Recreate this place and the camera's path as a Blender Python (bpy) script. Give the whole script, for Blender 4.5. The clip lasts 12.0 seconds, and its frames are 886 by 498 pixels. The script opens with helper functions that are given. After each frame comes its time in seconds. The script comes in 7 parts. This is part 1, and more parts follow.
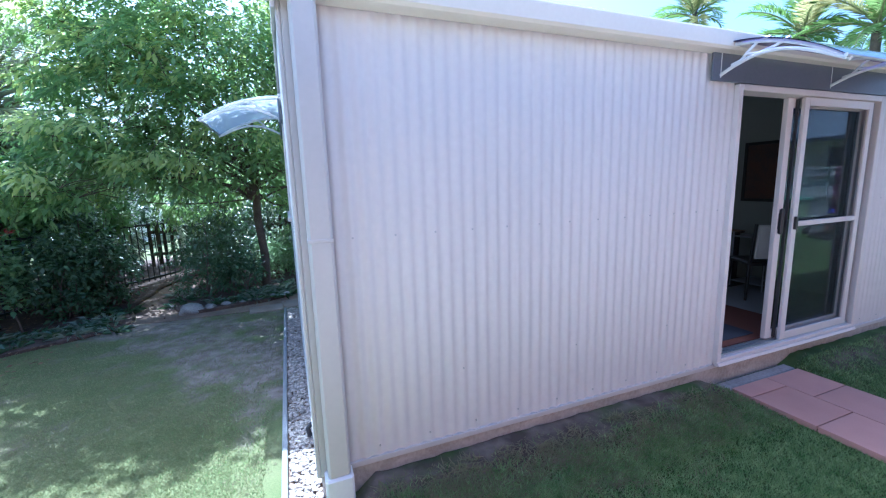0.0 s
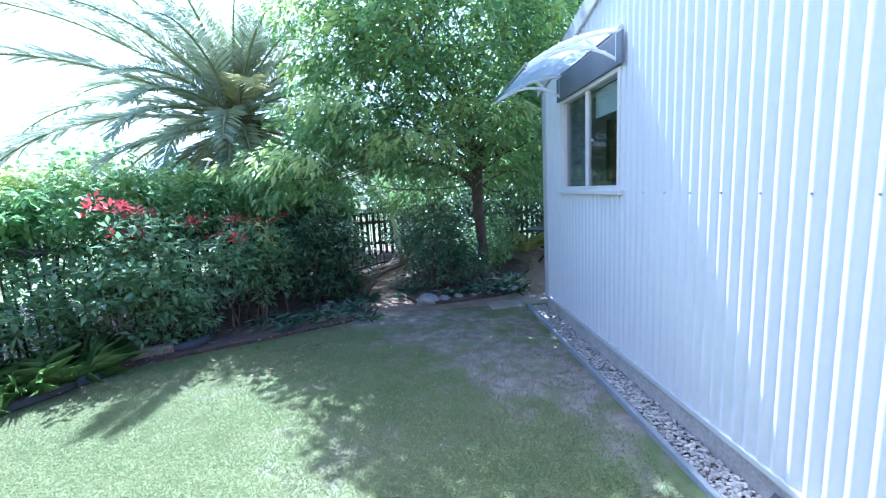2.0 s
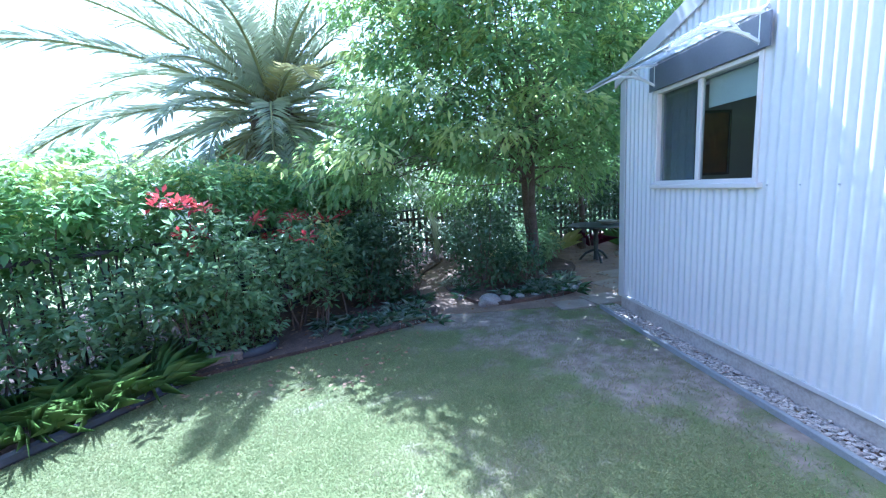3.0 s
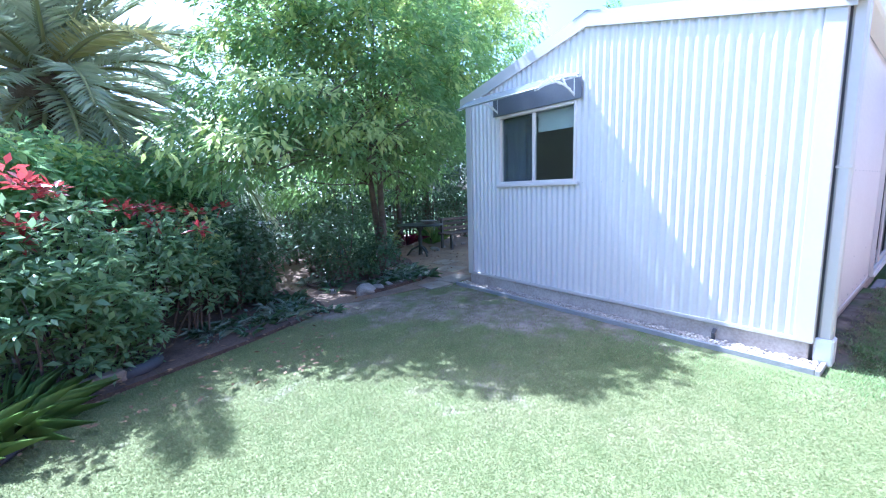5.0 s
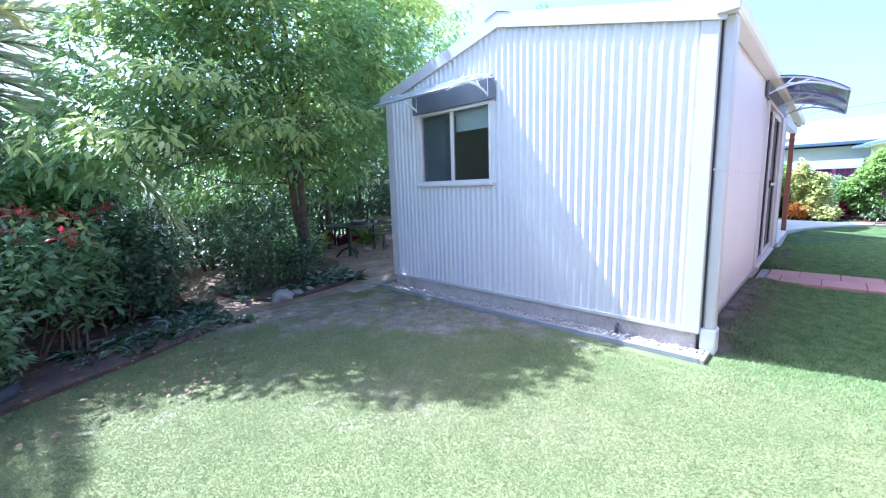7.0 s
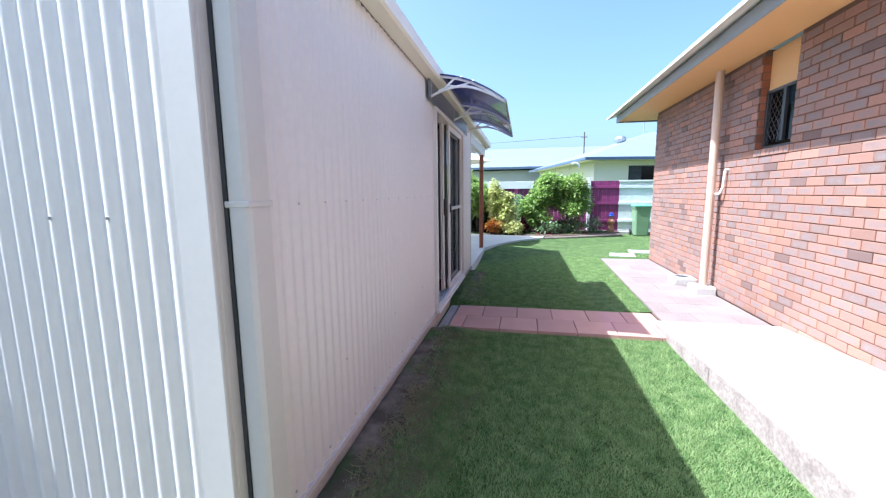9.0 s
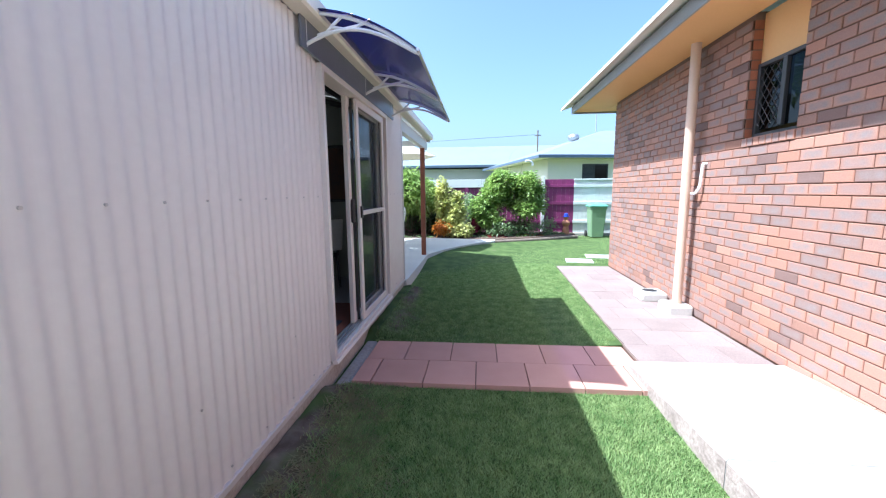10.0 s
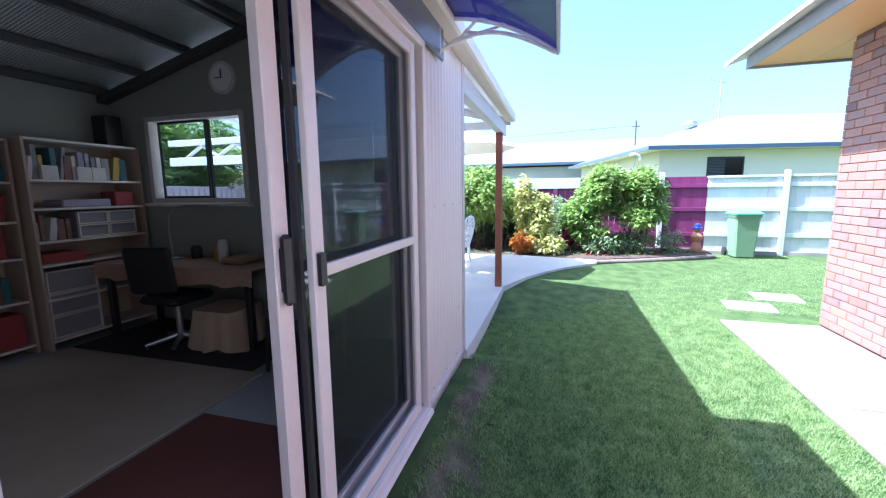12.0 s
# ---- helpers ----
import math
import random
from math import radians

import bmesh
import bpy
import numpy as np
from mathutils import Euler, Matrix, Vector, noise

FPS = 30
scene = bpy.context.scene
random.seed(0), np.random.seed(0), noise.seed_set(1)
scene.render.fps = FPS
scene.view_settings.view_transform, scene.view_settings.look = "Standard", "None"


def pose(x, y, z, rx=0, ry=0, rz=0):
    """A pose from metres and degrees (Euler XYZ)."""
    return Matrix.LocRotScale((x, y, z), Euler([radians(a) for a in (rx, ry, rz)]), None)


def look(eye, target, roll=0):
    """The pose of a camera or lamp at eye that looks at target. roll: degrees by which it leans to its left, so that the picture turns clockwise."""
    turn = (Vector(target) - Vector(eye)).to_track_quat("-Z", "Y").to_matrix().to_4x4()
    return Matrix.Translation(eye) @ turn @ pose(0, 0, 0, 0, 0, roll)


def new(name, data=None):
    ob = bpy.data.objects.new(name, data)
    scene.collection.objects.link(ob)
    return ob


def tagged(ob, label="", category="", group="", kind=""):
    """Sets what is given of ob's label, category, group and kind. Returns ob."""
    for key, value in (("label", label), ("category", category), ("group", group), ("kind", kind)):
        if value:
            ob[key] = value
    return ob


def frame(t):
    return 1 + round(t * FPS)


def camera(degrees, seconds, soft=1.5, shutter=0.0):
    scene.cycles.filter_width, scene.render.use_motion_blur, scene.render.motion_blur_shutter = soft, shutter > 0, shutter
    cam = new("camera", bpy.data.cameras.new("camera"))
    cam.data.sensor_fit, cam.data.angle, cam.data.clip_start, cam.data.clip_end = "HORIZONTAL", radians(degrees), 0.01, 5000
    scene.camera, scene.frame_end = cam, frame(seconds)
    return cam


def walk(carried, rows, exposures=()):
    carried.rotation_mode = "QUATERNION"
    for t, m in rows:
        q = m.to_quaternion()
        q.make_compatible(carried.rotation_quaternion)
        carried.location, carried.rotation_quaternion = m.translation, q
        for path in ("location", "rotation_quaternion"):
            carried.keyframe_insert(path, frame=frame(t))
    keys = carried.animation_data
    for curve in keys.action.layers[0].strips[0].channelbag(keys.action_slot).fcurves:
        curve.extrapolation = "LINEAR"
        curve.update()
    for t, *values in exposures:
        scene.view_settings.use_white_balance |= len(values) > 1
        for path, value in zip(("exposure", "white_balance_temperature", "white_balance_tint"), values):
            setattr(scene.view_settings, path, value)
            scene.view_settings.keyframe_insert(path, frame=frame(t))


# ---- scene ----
cam = camera(95.9, 12.0, soft=1.2)
PATH = [
    (0, (0.46, -0.086, 1.723), (1.167, 1.756, 1.401), -1.8),
    (0.5, (0.296, 0.226, 1.597), (0.895, 2.109, 1.285), -1.8),
    (1, (-0.091, 0.57, 1.512), (0.2, 2.52, 1.175), -3.6),
    (1.5, (-0.47, 0.924, 1.497), (-0.311, 2.893, 1.185), -2.9),
    (2, (-1.001, 1.147, 1.524), (-0.889, 3.121, 1.228), -3.2),
    (2.5, (-1.496, 1.3, 1.535), (-1.388, 3.274, 1.236), -3.0),
    (2.7, (-1.665, 1.364, 1.55), (-1.564, 3.339, 1.245), -3.3),
    (4.3, (-2.973, 1.564, 1.415), (-2.045, 3.311, 1.124), -1.9),
    (4.5, (-3.137, 1.542, 1.404), (-2.111, 3.233, 1.106), -2.0),
    (5, (-3.431, 1.433, 1.38), (-2.211, 2.992, 1.095), -1.7),
    (5.5, (-3.571, 1.343, 1.373), (-2.264, 2.831, 1.091), -1.7),
    (6, (-3.597, 1.335, 1.42), (-2.228, 2.762, 1.125), -1.8),
    (6.5, (-3.51, 1.328, 1.405), (-2.127, 2.74, 1.102), -1.9),
    (7, (-3.127, 1.308, 1.397), (-1.709, 2.685, 1.094), -1.8),
    (7.5, (-2.553, 1.265, 1.413), (-0.941, 2.409, 1.112), -1.5),
    (7.7, (-2.256, 1.194, 1.386), (-0.578, 2.247, 1.108), -1.0),
    (9.3, (-0.158, 1.027, 1.512), (1.801, 1.308, 1.225), -0.5),
    (9.5, (0.101, 0.969, 1.498), (2.066, 1.204, 1.213), -0.4),
    (10, (0.791, 0.874, 1.492), (2.762, 1.057, 1.205), -0.5),
    (10.5, (1.464, 0.823, 1.512), (3.436, 0.996, 1.229), -0.2),
    (11, (2.151, 0.852, 1.526), (4.123, 1.03, 1.246), -0.5),
    (11.5, (2.764, 0.983, 1.525), (4.732, 1.21, 1.251), -0.5),
    (12, (3.314, 1.232, 1.551), (5.217, 1.78, 1.268), -0.7),
]
# seconds, stops, kelvin, tint
EXPOSURES = [(0.0, 1.6, 4450, 8), (1.0, 1.75, 4450, 8), (2.5, 1.95, 4350, 9), (5.5, 2.05, 4550, 16), (7.5, 1.82, 4800, 14), (9.3, 1.3, 5200, 8), (10.5, 1.3, 5200, 7), (11.5, 1.45, 5050, 10), (12.0, 1.85, 4900, 15)]
walk(cam, [(t, look(eye, target, roll)) for t, eye, target, roll in PATH], EXPOSURES)

# ---- light ----
SUN_TO = Vector((-0.16, 0.64, 1.0)).normalized()
world = bpy.data.worlds.new("sky")
scene.world = world
world.use_nodes = True
wn = world.node_tree
sky = wn.nodes.new("ShaderNodeTexSky")
sky.sky_type = "NISHITA"
sky.sun_disc = False
sky.sun_elevation = math.asin(SUN_TO.z)
sky.sun_rotation = math.atan2(SUN_TO.x, SUN_TO.y) % (2 * math.pi)
sky.air_density, sky.dust_density, sky.ozone_density = 1.0, 4.0, 2.0
wn.links.new(sky.outputs[0], wn.nodes["Background"].inputs[0])
wn.nodes["Background"].inputs[1].default_value = 0.135
sun_data = bpy.data.lights.new("sun", "SUN")
sun_data.energy, sun_data.angle, sun_data.color = 5.0, radians(0.53), (1.0, 0.95, 0.87)
sun = new("sun", sun_data)
sun.matrix_basis = look(SUN_TO * 30, (0, 0, 0))
# area lamps added in the shed's openings to brighten it, standing in for skylight
for nm, eye, target, w, h, watts in (("doorway_light", (4.0, 2.11, 1.3), (4.0, 3.0, 1.28), 0.62, 2.0, 1.5), ("gable_window_light", (0.66, 4.3, 1.8), (1.6, 4.3, 1.78), 0.5, 0.7, 0.9), ("end_window_light", (6.46, 4.66, 1.9), (5.6, 4.66, 1.88), 1.1, 0.75, 0.45)):
    ld = bpy.data.lights.new(nm, "AREA")
    ld.shape, ld.size, ld.size_y, ld.energy, ld.color = "RECTANGLE", w, h, watts, (1.0, 0.92, 0.82)
    new(nm, ld).matrix_basis = look(eye, target)


# ---- mesh helpers ----
class G:
    """Vertices and faces of one mesh."""

    def __init__(self):
        self.v, self.f = [], []

    def add(self, verts, faces):
        n = len(self.v)
        self.v += [tuple(p) for p in verts]
        self.f += [tuple(i + n for i in q) for q in faces]
        return self


def box(g, a, b, c=0.0, m=None):
    """A box from corner a to corner b with chamfer c, through matrix m."""
    lo = [min(p, q) for p, q in zip(a, b)]
    hi = [max(p, q) for p, q in zip(a, b)]
    c = min([c] + [0.45 * (h - l) for l, h in zip(lo, hi)])
    if c <= 0:
        vs = [(x, y, z) for x in (lo[0], hi[0]) for y in (lo[1], hi[1]) for z in (lo[2], hi[2])]
        fs = [(0, 1, 3, 2), (4, 6, 7, 5), (0, 4, 5, 1), (2, 3, 7, 6), (0, 2, 6, 4), (1, 5, 7, 3)]
    else:
        vs, idx = [], {}
        for sx in (0, 1):
            for sy in (0, 1):
                for sz in (0, 1):
                    for ax in range(3):
                        p = []
                        for k, s in enumerate((sx, sy, sz)):
                            e = (lo[k], hi[k])[s]
                            p.append(e if k == ax else e + (c if s == 0 else -c))
                        idx[sx, sy, sz, ax] = len(vs)
                        vs.append(tuple(p))
        fs = []
        for ax in range(3):
            o = [k for k in range(3) if k != ax]
            for s in (0, 1):
                q = []
                for u, w in ((0, 0), (1, 0), (1, 1), (0, 1)):
                    k = [0, 0, 0]
                    k[ax], k[o[0]], k[o[1]] = s, u, w
                    q.append(idx[k[0], k[1], k[2], ax])
                fs.append(q if (s == 1) == (ax != 1) else q[::-1])
            for u in (0, 1):
                for w in (0, 1):
                    k0, k1 = [0, 0, 0], [0, 0, 0]
                    k0[ax], k1[ax] = 0, 1
                    k0[o[0]] = k1[o[0]] = u
                    k0[o[1]] = k1[o[1]] = w
                    q = [idx[(*k0, o[0])], idx[(*k1, o[0])], idx[(*k1, o[1])], idx[(*k0, o[1])]]
                    fs.append(q)
        for sx in (0, 1):
            for sy in (0, 1):
                for sz in (0, 1):
                    fs.append([idx[sx, sy, sz, 0], idx[sx, sy, sz, 1], idx[sx, sy, sz, 2]])
    if m is not None:
        vs = [m @ Vector(p) for p in vs]
    return g.add(vs, fs)


def tube(g, pts, r, seg=8, cap=True):
    """A round tube through pts; r is one radius or one a point."""
    pts = [Vector(p) for p in pts]
    rs = r if isinstance(r, (list, tuple)) else [r] * len(pts)
    vs, fs = [], []
    side = None
    for i, p in enumerate(pts):
        d = (pts[min(i + 1, len(pts) - 1)] - pts[max(i - 1, 0)]).normalized()
        if side is None:
            side = d.cross(Vector((0, 0, 1)) if abs(d.z) < 0.9 else Vector((1, 0, 0))).normalized()
        else:
            side = (side - d * side.dot(d)).normalized()
        up = d.cross(side)
        for k in range(seg):
            a = 2 * math.pi * k / seg
            vs.append(p + (side * math.cos(a) + up * math.sin(a)) * rs[i])
    for i in range(len(pts) - 1):
        for k in range(seg):
            a, b = i * seg + k, i * seg + (k + 1) % seg
            fs.append((a, b, b + seg, a + seg))
    if cap:
        fs.append(tuple(range(seg))[::-1])
        fs.append(tuple(range((len(pts) - 1) * seg, len(pts) * seg)))
    return g.add(vs, fs)


def lathe(g, rows, at=(0, 0, 0), seg=20):
    """Rings of (radius, height) about the upright through at."""
    vs = [(at[0] + r * math.cos(2 * math.pi * k / seg), at[1] + r * math.sin(2 * math.pi * k / seg), at[2] + z) for r, z in rows for k in range(seg)]
    fs = [(i * seg + k, i * seg + (k + 1) % seg, (i + 1) * seg + (k + 1) % seg, (i + 1) * seg + k) for i in range(len(rows) - 1) for k in range(seg)]
    fs.append(tuple(range(seg))[::-1])
    fs.append(tuple(range((len(rows) - 1) * seg, len(rows) * seg)))
    return g.add(vs, fs)


def prism(g, poly, z0, z1):
    """An upright prism over the polygon poly (anticlockwise)."""
    n = len(poly)
    vs = [(x, y, z0) for x, y in poly] + [(x, y, z1) for x, y in poly]
    fs = [tuple(range(n))[::-1], tuple(range(n, 2 * n))] + [(i, (i + 1) % n, (i + 1) % n + n, i + n) for i in range(n)]
    return g.add(vs, fs)


def smooth_line(pts, step=0.12):
    """Points along a soft curve through pts."""
    pts = [Vector(p) for p in pts]
    out = []
    for i in range(len(pts) - 1):
        p0, p1, p2, p3 = pts[max(i - 1, 0)], pts[i], pts[i + 1], pts[min(i + 2, len(pts) - 1)]
        n = max(1, int((p2 - p1).length / step))
        for k in range(n):
            t = k / n
            out.append(0.5 * (2 * p1 + (p2 - p0) * t + (2 * p0 - 5 * p1 + 4 * p2 - p3) * t * t + (3 * p1 - p0 - 3 * p2 + p3) * t ** 3))
    return out + [pts[-1]]


def mesh_of(name, g, material, smooth=False):
    me = bpy.data.meshes.new(name)
    me.from_pydata(g.v, [], g.f)
    me.materials.append(material)
    bm = bmesh.new()
    bm.from_mesh(me)
    bmesh.ops.recalc_face_normals(bm, faces=bm.faces)
    bm.to_mesh(me)
    bm.free()
    if smooth:
        me.polygons.foreach_set("use_smooth", [True] * len(me.polygons))
        me.set_sharp_from_angle(angle=radians(40))
    return me


def thing(name, at, label, category, group="", kind=""):
    ob = new(name)
    ob.matrix_basis = pose(*at)
    ob.empty_display_size = 0.1
    return tagged(ob, label, category, group, kind)


def part(name, g, material, parent=None, label="", smooth=False, kind=""):
    """One mesh object, under a thing or under a part."""
    ob = new(name, g if isinstance(g, bpy.types.Mesh) else mesh_of(name, g, material, smooth))
    if parent is not None:
        ob.parent = parent
        if parent.parent is None:
            ob.matrix_parent_inverse = parent.matrix_basis.inverted()
    return tagged(ob, label, kind=kind)


def setting(name, g, material, label, category="", smooth=False):
    return tagged(part(name, g, material, smooth=smooth), label, category, kind="structure")


# ---- materials ----
def mat(name, base, second=None, rough=0.6, metal=0.0, scale=6.0, fine=60.0, amount=0.5, bump=0.15, bump_scale=None, spec=0.5, random_tint=0.0, island=False, emission=None):
    """A surface of two shades mixed by coarse and fine noise, with relief of its own."""
    m = bpy.data.materials.new(name)
    m.use_nodes = True
    nt = m.node_tree
    bsdf = nt.nodes["Principled BSDF"]
    second = second or tuple(c * 0.8 for c in base)
    geo = nt.nodes.new("ShaderNodeNewGeometry")
    n1 = nt.nodes.new("ShaderNodeTexNoise")
    n1.inputs["Scale"].default_value, n1.inputs["Detail"].default_value = scale, 5
    n2 = nt.nodes.new("ShaderNodeTexNoise")
    n2.inputs["Scale"].default_value, n2.inputs["Detail"].default_value = fine, 3
    nt.links.new(geo.outputs["Position"], n1.inputs["Vector"])
    nt.links.new(geo.outputs["Position"], n2.inputs["Vector"])
    add = nt.nodes.new("ShaderNodeMath")
    add.operation = "ADD"
    nt.links.new(n1.outputs[0], add.inputs[0])
    nt.links.new(n2.outputs[0], add.inputs[1])
    rng = nt.nodes.new("ShaderNodeMapRange")
    rng.inputs[1].default_value, rng.inputs[2].default_value = 0.75, 1.25
    rng.inputs[4].default_value = amount
    nt.links.new(add.outputs[0], rng.inputs[0])
    mix = nt.nodes.new("ShaderNodeMix")
    mix.data_type = "RGBA"
    mix.inputs[6].default_value, mix.inputs[7].default_value = (*base, 1), (*second, 1)
    nt.links.new(rng.outputs[0], mix.inputs[0])
    out = mix.outputs[2]
    if random_tint:
        hsv = nt.nodes.new("ShaderNodeHueSaturation")
        val = nt.nodes.new("ShaderNodeMapRange")
        val.inputs[3].default_value, val.inputs[4].default_value = 1 - random_tint, 1 + random_tint
        if island:
            nt.links.new(geo.outputs["Random Per Island"], val.inputs[0])
        else:
            info = nt.nodes.new("ShaderNodeObjectInfo")
            nt.links.new(info.outputs["Random"], val.inputs[0])
        nt.links.new(val.outputs[0], hsv.inputs["Value"])
        nt.links.new(out, hsv.inputs["Color"])
        out = hsv.outputs[0]
    nt.links.new(out, bsdf.inputs["Base Color"])
    bsdf.inputs["Roughness"].default_value = rough
    bsdf.inputs["Metallic"].default_value = metal
    bsdf.inputs["Specular IOR Level"].default_value = spec
    if bump:
        bp = nt.nodes.new("ShaderNodeBump")
        bp.inputs["Strength"].default_value, bp.inputs["Distance"].default_value = bump, 0.01
        if bump_scale:
            n3 = nt.nodes.new("ShaderNodeTexNoise")
            n3.inputs["Scale"].default_value, n3.inputs["Detail"].default_value = bump_scale, 4
            nt.links.new(geo.outputs["Position"], n3.inputs["Vector"])
            nt.links.new(n3.outputs[0], bp.inputs["Height"])
        else:
            nt.links.new(add.outputs[0], bp.inputs["Height"])
        nt.links.new(bp.outputs[0], bsdf.inputs["Normal"])
    if emission:
        bsdf.inputs["Emission Color"].default_value, bsdf.inputs["Emission Strength"].default_value = (*base, 1), emission
    return m


def leaf_mat(name, base, second, through_amount=0.35, rough=0.45, spec=0.5, patch=1.3):
    """Leaves: shade varies leaf by leaf, and light comes through."""
    m = bpy.data.materials.new(name)
    m.use_nodes = True
    nt = m.node_tree
    bsdf = nt.nodes["Principled BSDF"]
    geo = nt.nodes.new("ShaderNodeNewGeometry")
    noi = nt.nodes.new("ShaderNodeTexNoise")
    noi.inputs["Scale"].default_value, noi.inputs["Detail"].default_value = patch, 4
    nt.links.new(geo.outputs["Position"], noi.inputs["Vector"])
    add = nt.nodes.new("ShaderNodeMath")
    add.operation = "MULTIPLY_ADD"
    add.inputs[1].default_value = 0.6
    nt.links.new(geo.outputs["Random Per Island"], add.inputs[0])
    sub = nt.nodes.new("ShaderNodeMath")
    sub.operation = "MULTIPLY_ADD"
    sub.inputs[1].default_value, sub.inputs[2].default_value = 1.2, -0.4
    nt.links.new(noi.outputs[0], sub.inputs[0])
    nt.links.new(sub.outputs[0], add.inputs[2])
    mix = nt.nodes.new("ShaderNodeMix")
    mix.data_type = "RGBA"
    mix.inputs[6].default_value, mix.inputs[7].default_value = (*base, 1), (*second, 1)
    nt.links.new(add.outputs[0], mix.inputs[0])
    nt.links.new(mix.outputs[2], bsdf.inputs["Base Color"])
    bsdf.inputs["Roughness"].default_value = rough
    bsdf.inputs["Specular IOR Level"].default_value = spec
    tr = nt.nodes.new("ShaderNodeBsdfTranslucent")
    nt.links.new(mix.outputs[2], tr.inputs[0])
    ms = nt.nodes.new("ShaderNodeMixShader")
    ms.inputs[0].default_value = through_amount
    nt.links.new(bsdf.outputs[0], ms.inputs[1])
    nt.links.new(tr.outputs[0], ms.inputs[2])
    nt.links.new(ms.outputs[0], nt.nodes["Material Output"].inputs[0])
    return m


def glass_mat(name, tint, clear, rough=0.02):
    """A pane: clear with a tint, and glossy by Fresnel."""
    m = bpy.data.materials.new(name)
    m.use_nodes = True
    nt = m.node_tree
    nt.nodes.remove(nt.nodes["Principled BSDF"])
    tr = nt.nodes.new("ShaderNodeBsdfTransparent")
    tr.inputs[0].default_value = (*tint, 1)
    gl = nt.nodes.new("ShaderNodeBsdfGlossy")
    gl.inputs["Roughness"].default_value = rough
    lw = nt.nodes.new("ShaderNodeLayerWeight")
    lw.inputs[0].default_value = 0.5
    pw = nt.nodes.new("ShaderNodeMath")
    pw.operation, pw.inputs[1].default_value = "POWER", 5.0
    nt.links.new(lw.outputs["Facing"], pw.inputs[0])
    fr = nt.nodes.new("ShaderNodeMapRange")
    fr.inputs[3].default_value, fr.inputs[4].default_value = ((clear - 1) / (clear + 1)) ** 2, 1.0
    nt.links.new(pw.outputs[0], fr.inputs[0])
    ms = nt.nodes.new("ShaderNodeMixShader")
    nt.links.new(fr.outputs[0], ms.inputs[0])
    nt.links.new(tr.outputs[0], ms.inputs[1])
    nt.links.new(gl.outputs[0], ms.inputs[2])
    nt.links.new(ms.outputs[0], nt.nodes["Material Output"].inputs[0])
    return m


M_clad = mat("painted_corrugated_steel", (0.73, 0.695, 0.67), (0.67, 0.635, 0.615), rough=0.4, scale=1.2, fine=25, amount=0.6, bump=0.03)
M_trim = mat("cream_painted_steel", (0.58, 0.55, 0.525), (0.53, 0.505, 0.48), rough=0.4, scale=2, fine=40, bump=0.03)
M_gutter = mat("cream_gutter", (0.80, 0.73, 0.62), (0.74, 0.67, 0.56), rough=0.4, scale=2, fine=40, bump=0.03)
M_alu = mat("pale_anodised_frame", (0.74, 0.68, 0.64), (0.68, 0.62, 0.58), rough=0.38, scale=3, fine=50, bump=0.02)
M_white = mat("white_plastic", (0.8, 0.8, 0.79), (0.74, 0.74, 0.73), rough=0.4, scale=3, fine=50, bump=0.02)
M_concrete = mat("weathered_concrete", (0.42, 0.40, 0.37), (0.27, 0.25, 0.23), rough=0.85, scale=2.5, fine=45, amount=0.9, bump=0.4)
M_slab = mat("pale_concrete_path", (0.62, 0.60, 0.56), (0.53, 0.51, 0.47), rough=0.8, scale=1.4, fine=50, amount=0.8, bump=0.2)
M_base = mat("stained_slab_edge", (0.52, 0.475, 0.43), (0.36, 0.315, 0.275), rough=0.85, scale=5, fine=50, amount=1.0, bump=0.4)
M_paver = mat("terracotta_concrete_paver", (0.56, 0.32, 0.255), (0.49, 0.27, 0.215), rough=0.8, scale=5, fine=120, amount=0.7, bump=0.15, random_tint=0.1)
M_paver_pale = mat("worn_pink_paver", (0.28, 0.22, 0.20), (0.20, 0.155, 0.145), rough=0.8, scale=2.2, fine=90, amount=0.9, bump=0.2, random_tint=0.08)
M_dark = mat("dark_seal", (0.03, 0.03, 0.032), rough=0.6, bump=0)
M_roof = mat("pale_roof_sheet", (0.72, 0.74, 0.74), (0.66, 0.68, 0.68), rough=0.45, scale=1, fine=20, bump=0.03)
M_grey_paint = mat("slate_grey_flashing", (0.15, 0.16, 0.19), (0.11, 0.12, 0.15), rough=0.35, scale=4, fine=60, bump=0.04)
M_soffit = mat("cream_soffit", (0.82, 0.47, 0.19), (0.76, 0.43, 0.17), rough=0.55, scale=2, fine=40, bump=0.04)
# mortar colour darkened to include the shadow in its recessed joints
M_mortar = mat("mortar_with_joint_shade", (0.17, 0.105, 0.08), (0.12, 0.075, 0.055), rough=0.9, scale=8, fine=90, bump=0.3)
M_post = mat("red_brown_stained_post", (0.27, 0.085, 0.04), (0.2, 0.06, 0.03), rough=0.55, scale=6, fine=80, bump=0.1)
M_bark = mat("grey_brown_bark", (0.16, 0.12, 0.09), (0.08, 0.06, 0.045), rough=0.9, scale=9, fine=60, amount=1.0, bump=0.6)
M_mulch = mat("leaf_litter_soil", (0.13, 0.085, 0.06), (0.06, 0.04, 0.03), rough=0.95, scale=7, fine=70, amount=1.0, bump=0.8)
M_path = mat("dry_sandy_path", (0.30, 0.21, 0.145), (0.19, 0.13, 0.09), rough=0.95, scale=4, fine=60, amount=1.0, bump=0.6)
M_rock = mat("pale_garden_rock", (0.40, 0.37, 0.33), (0.22, 0.2, 0.18), rough=0.9, scale=9, fine=70, amount=1.0, bump=0.6)
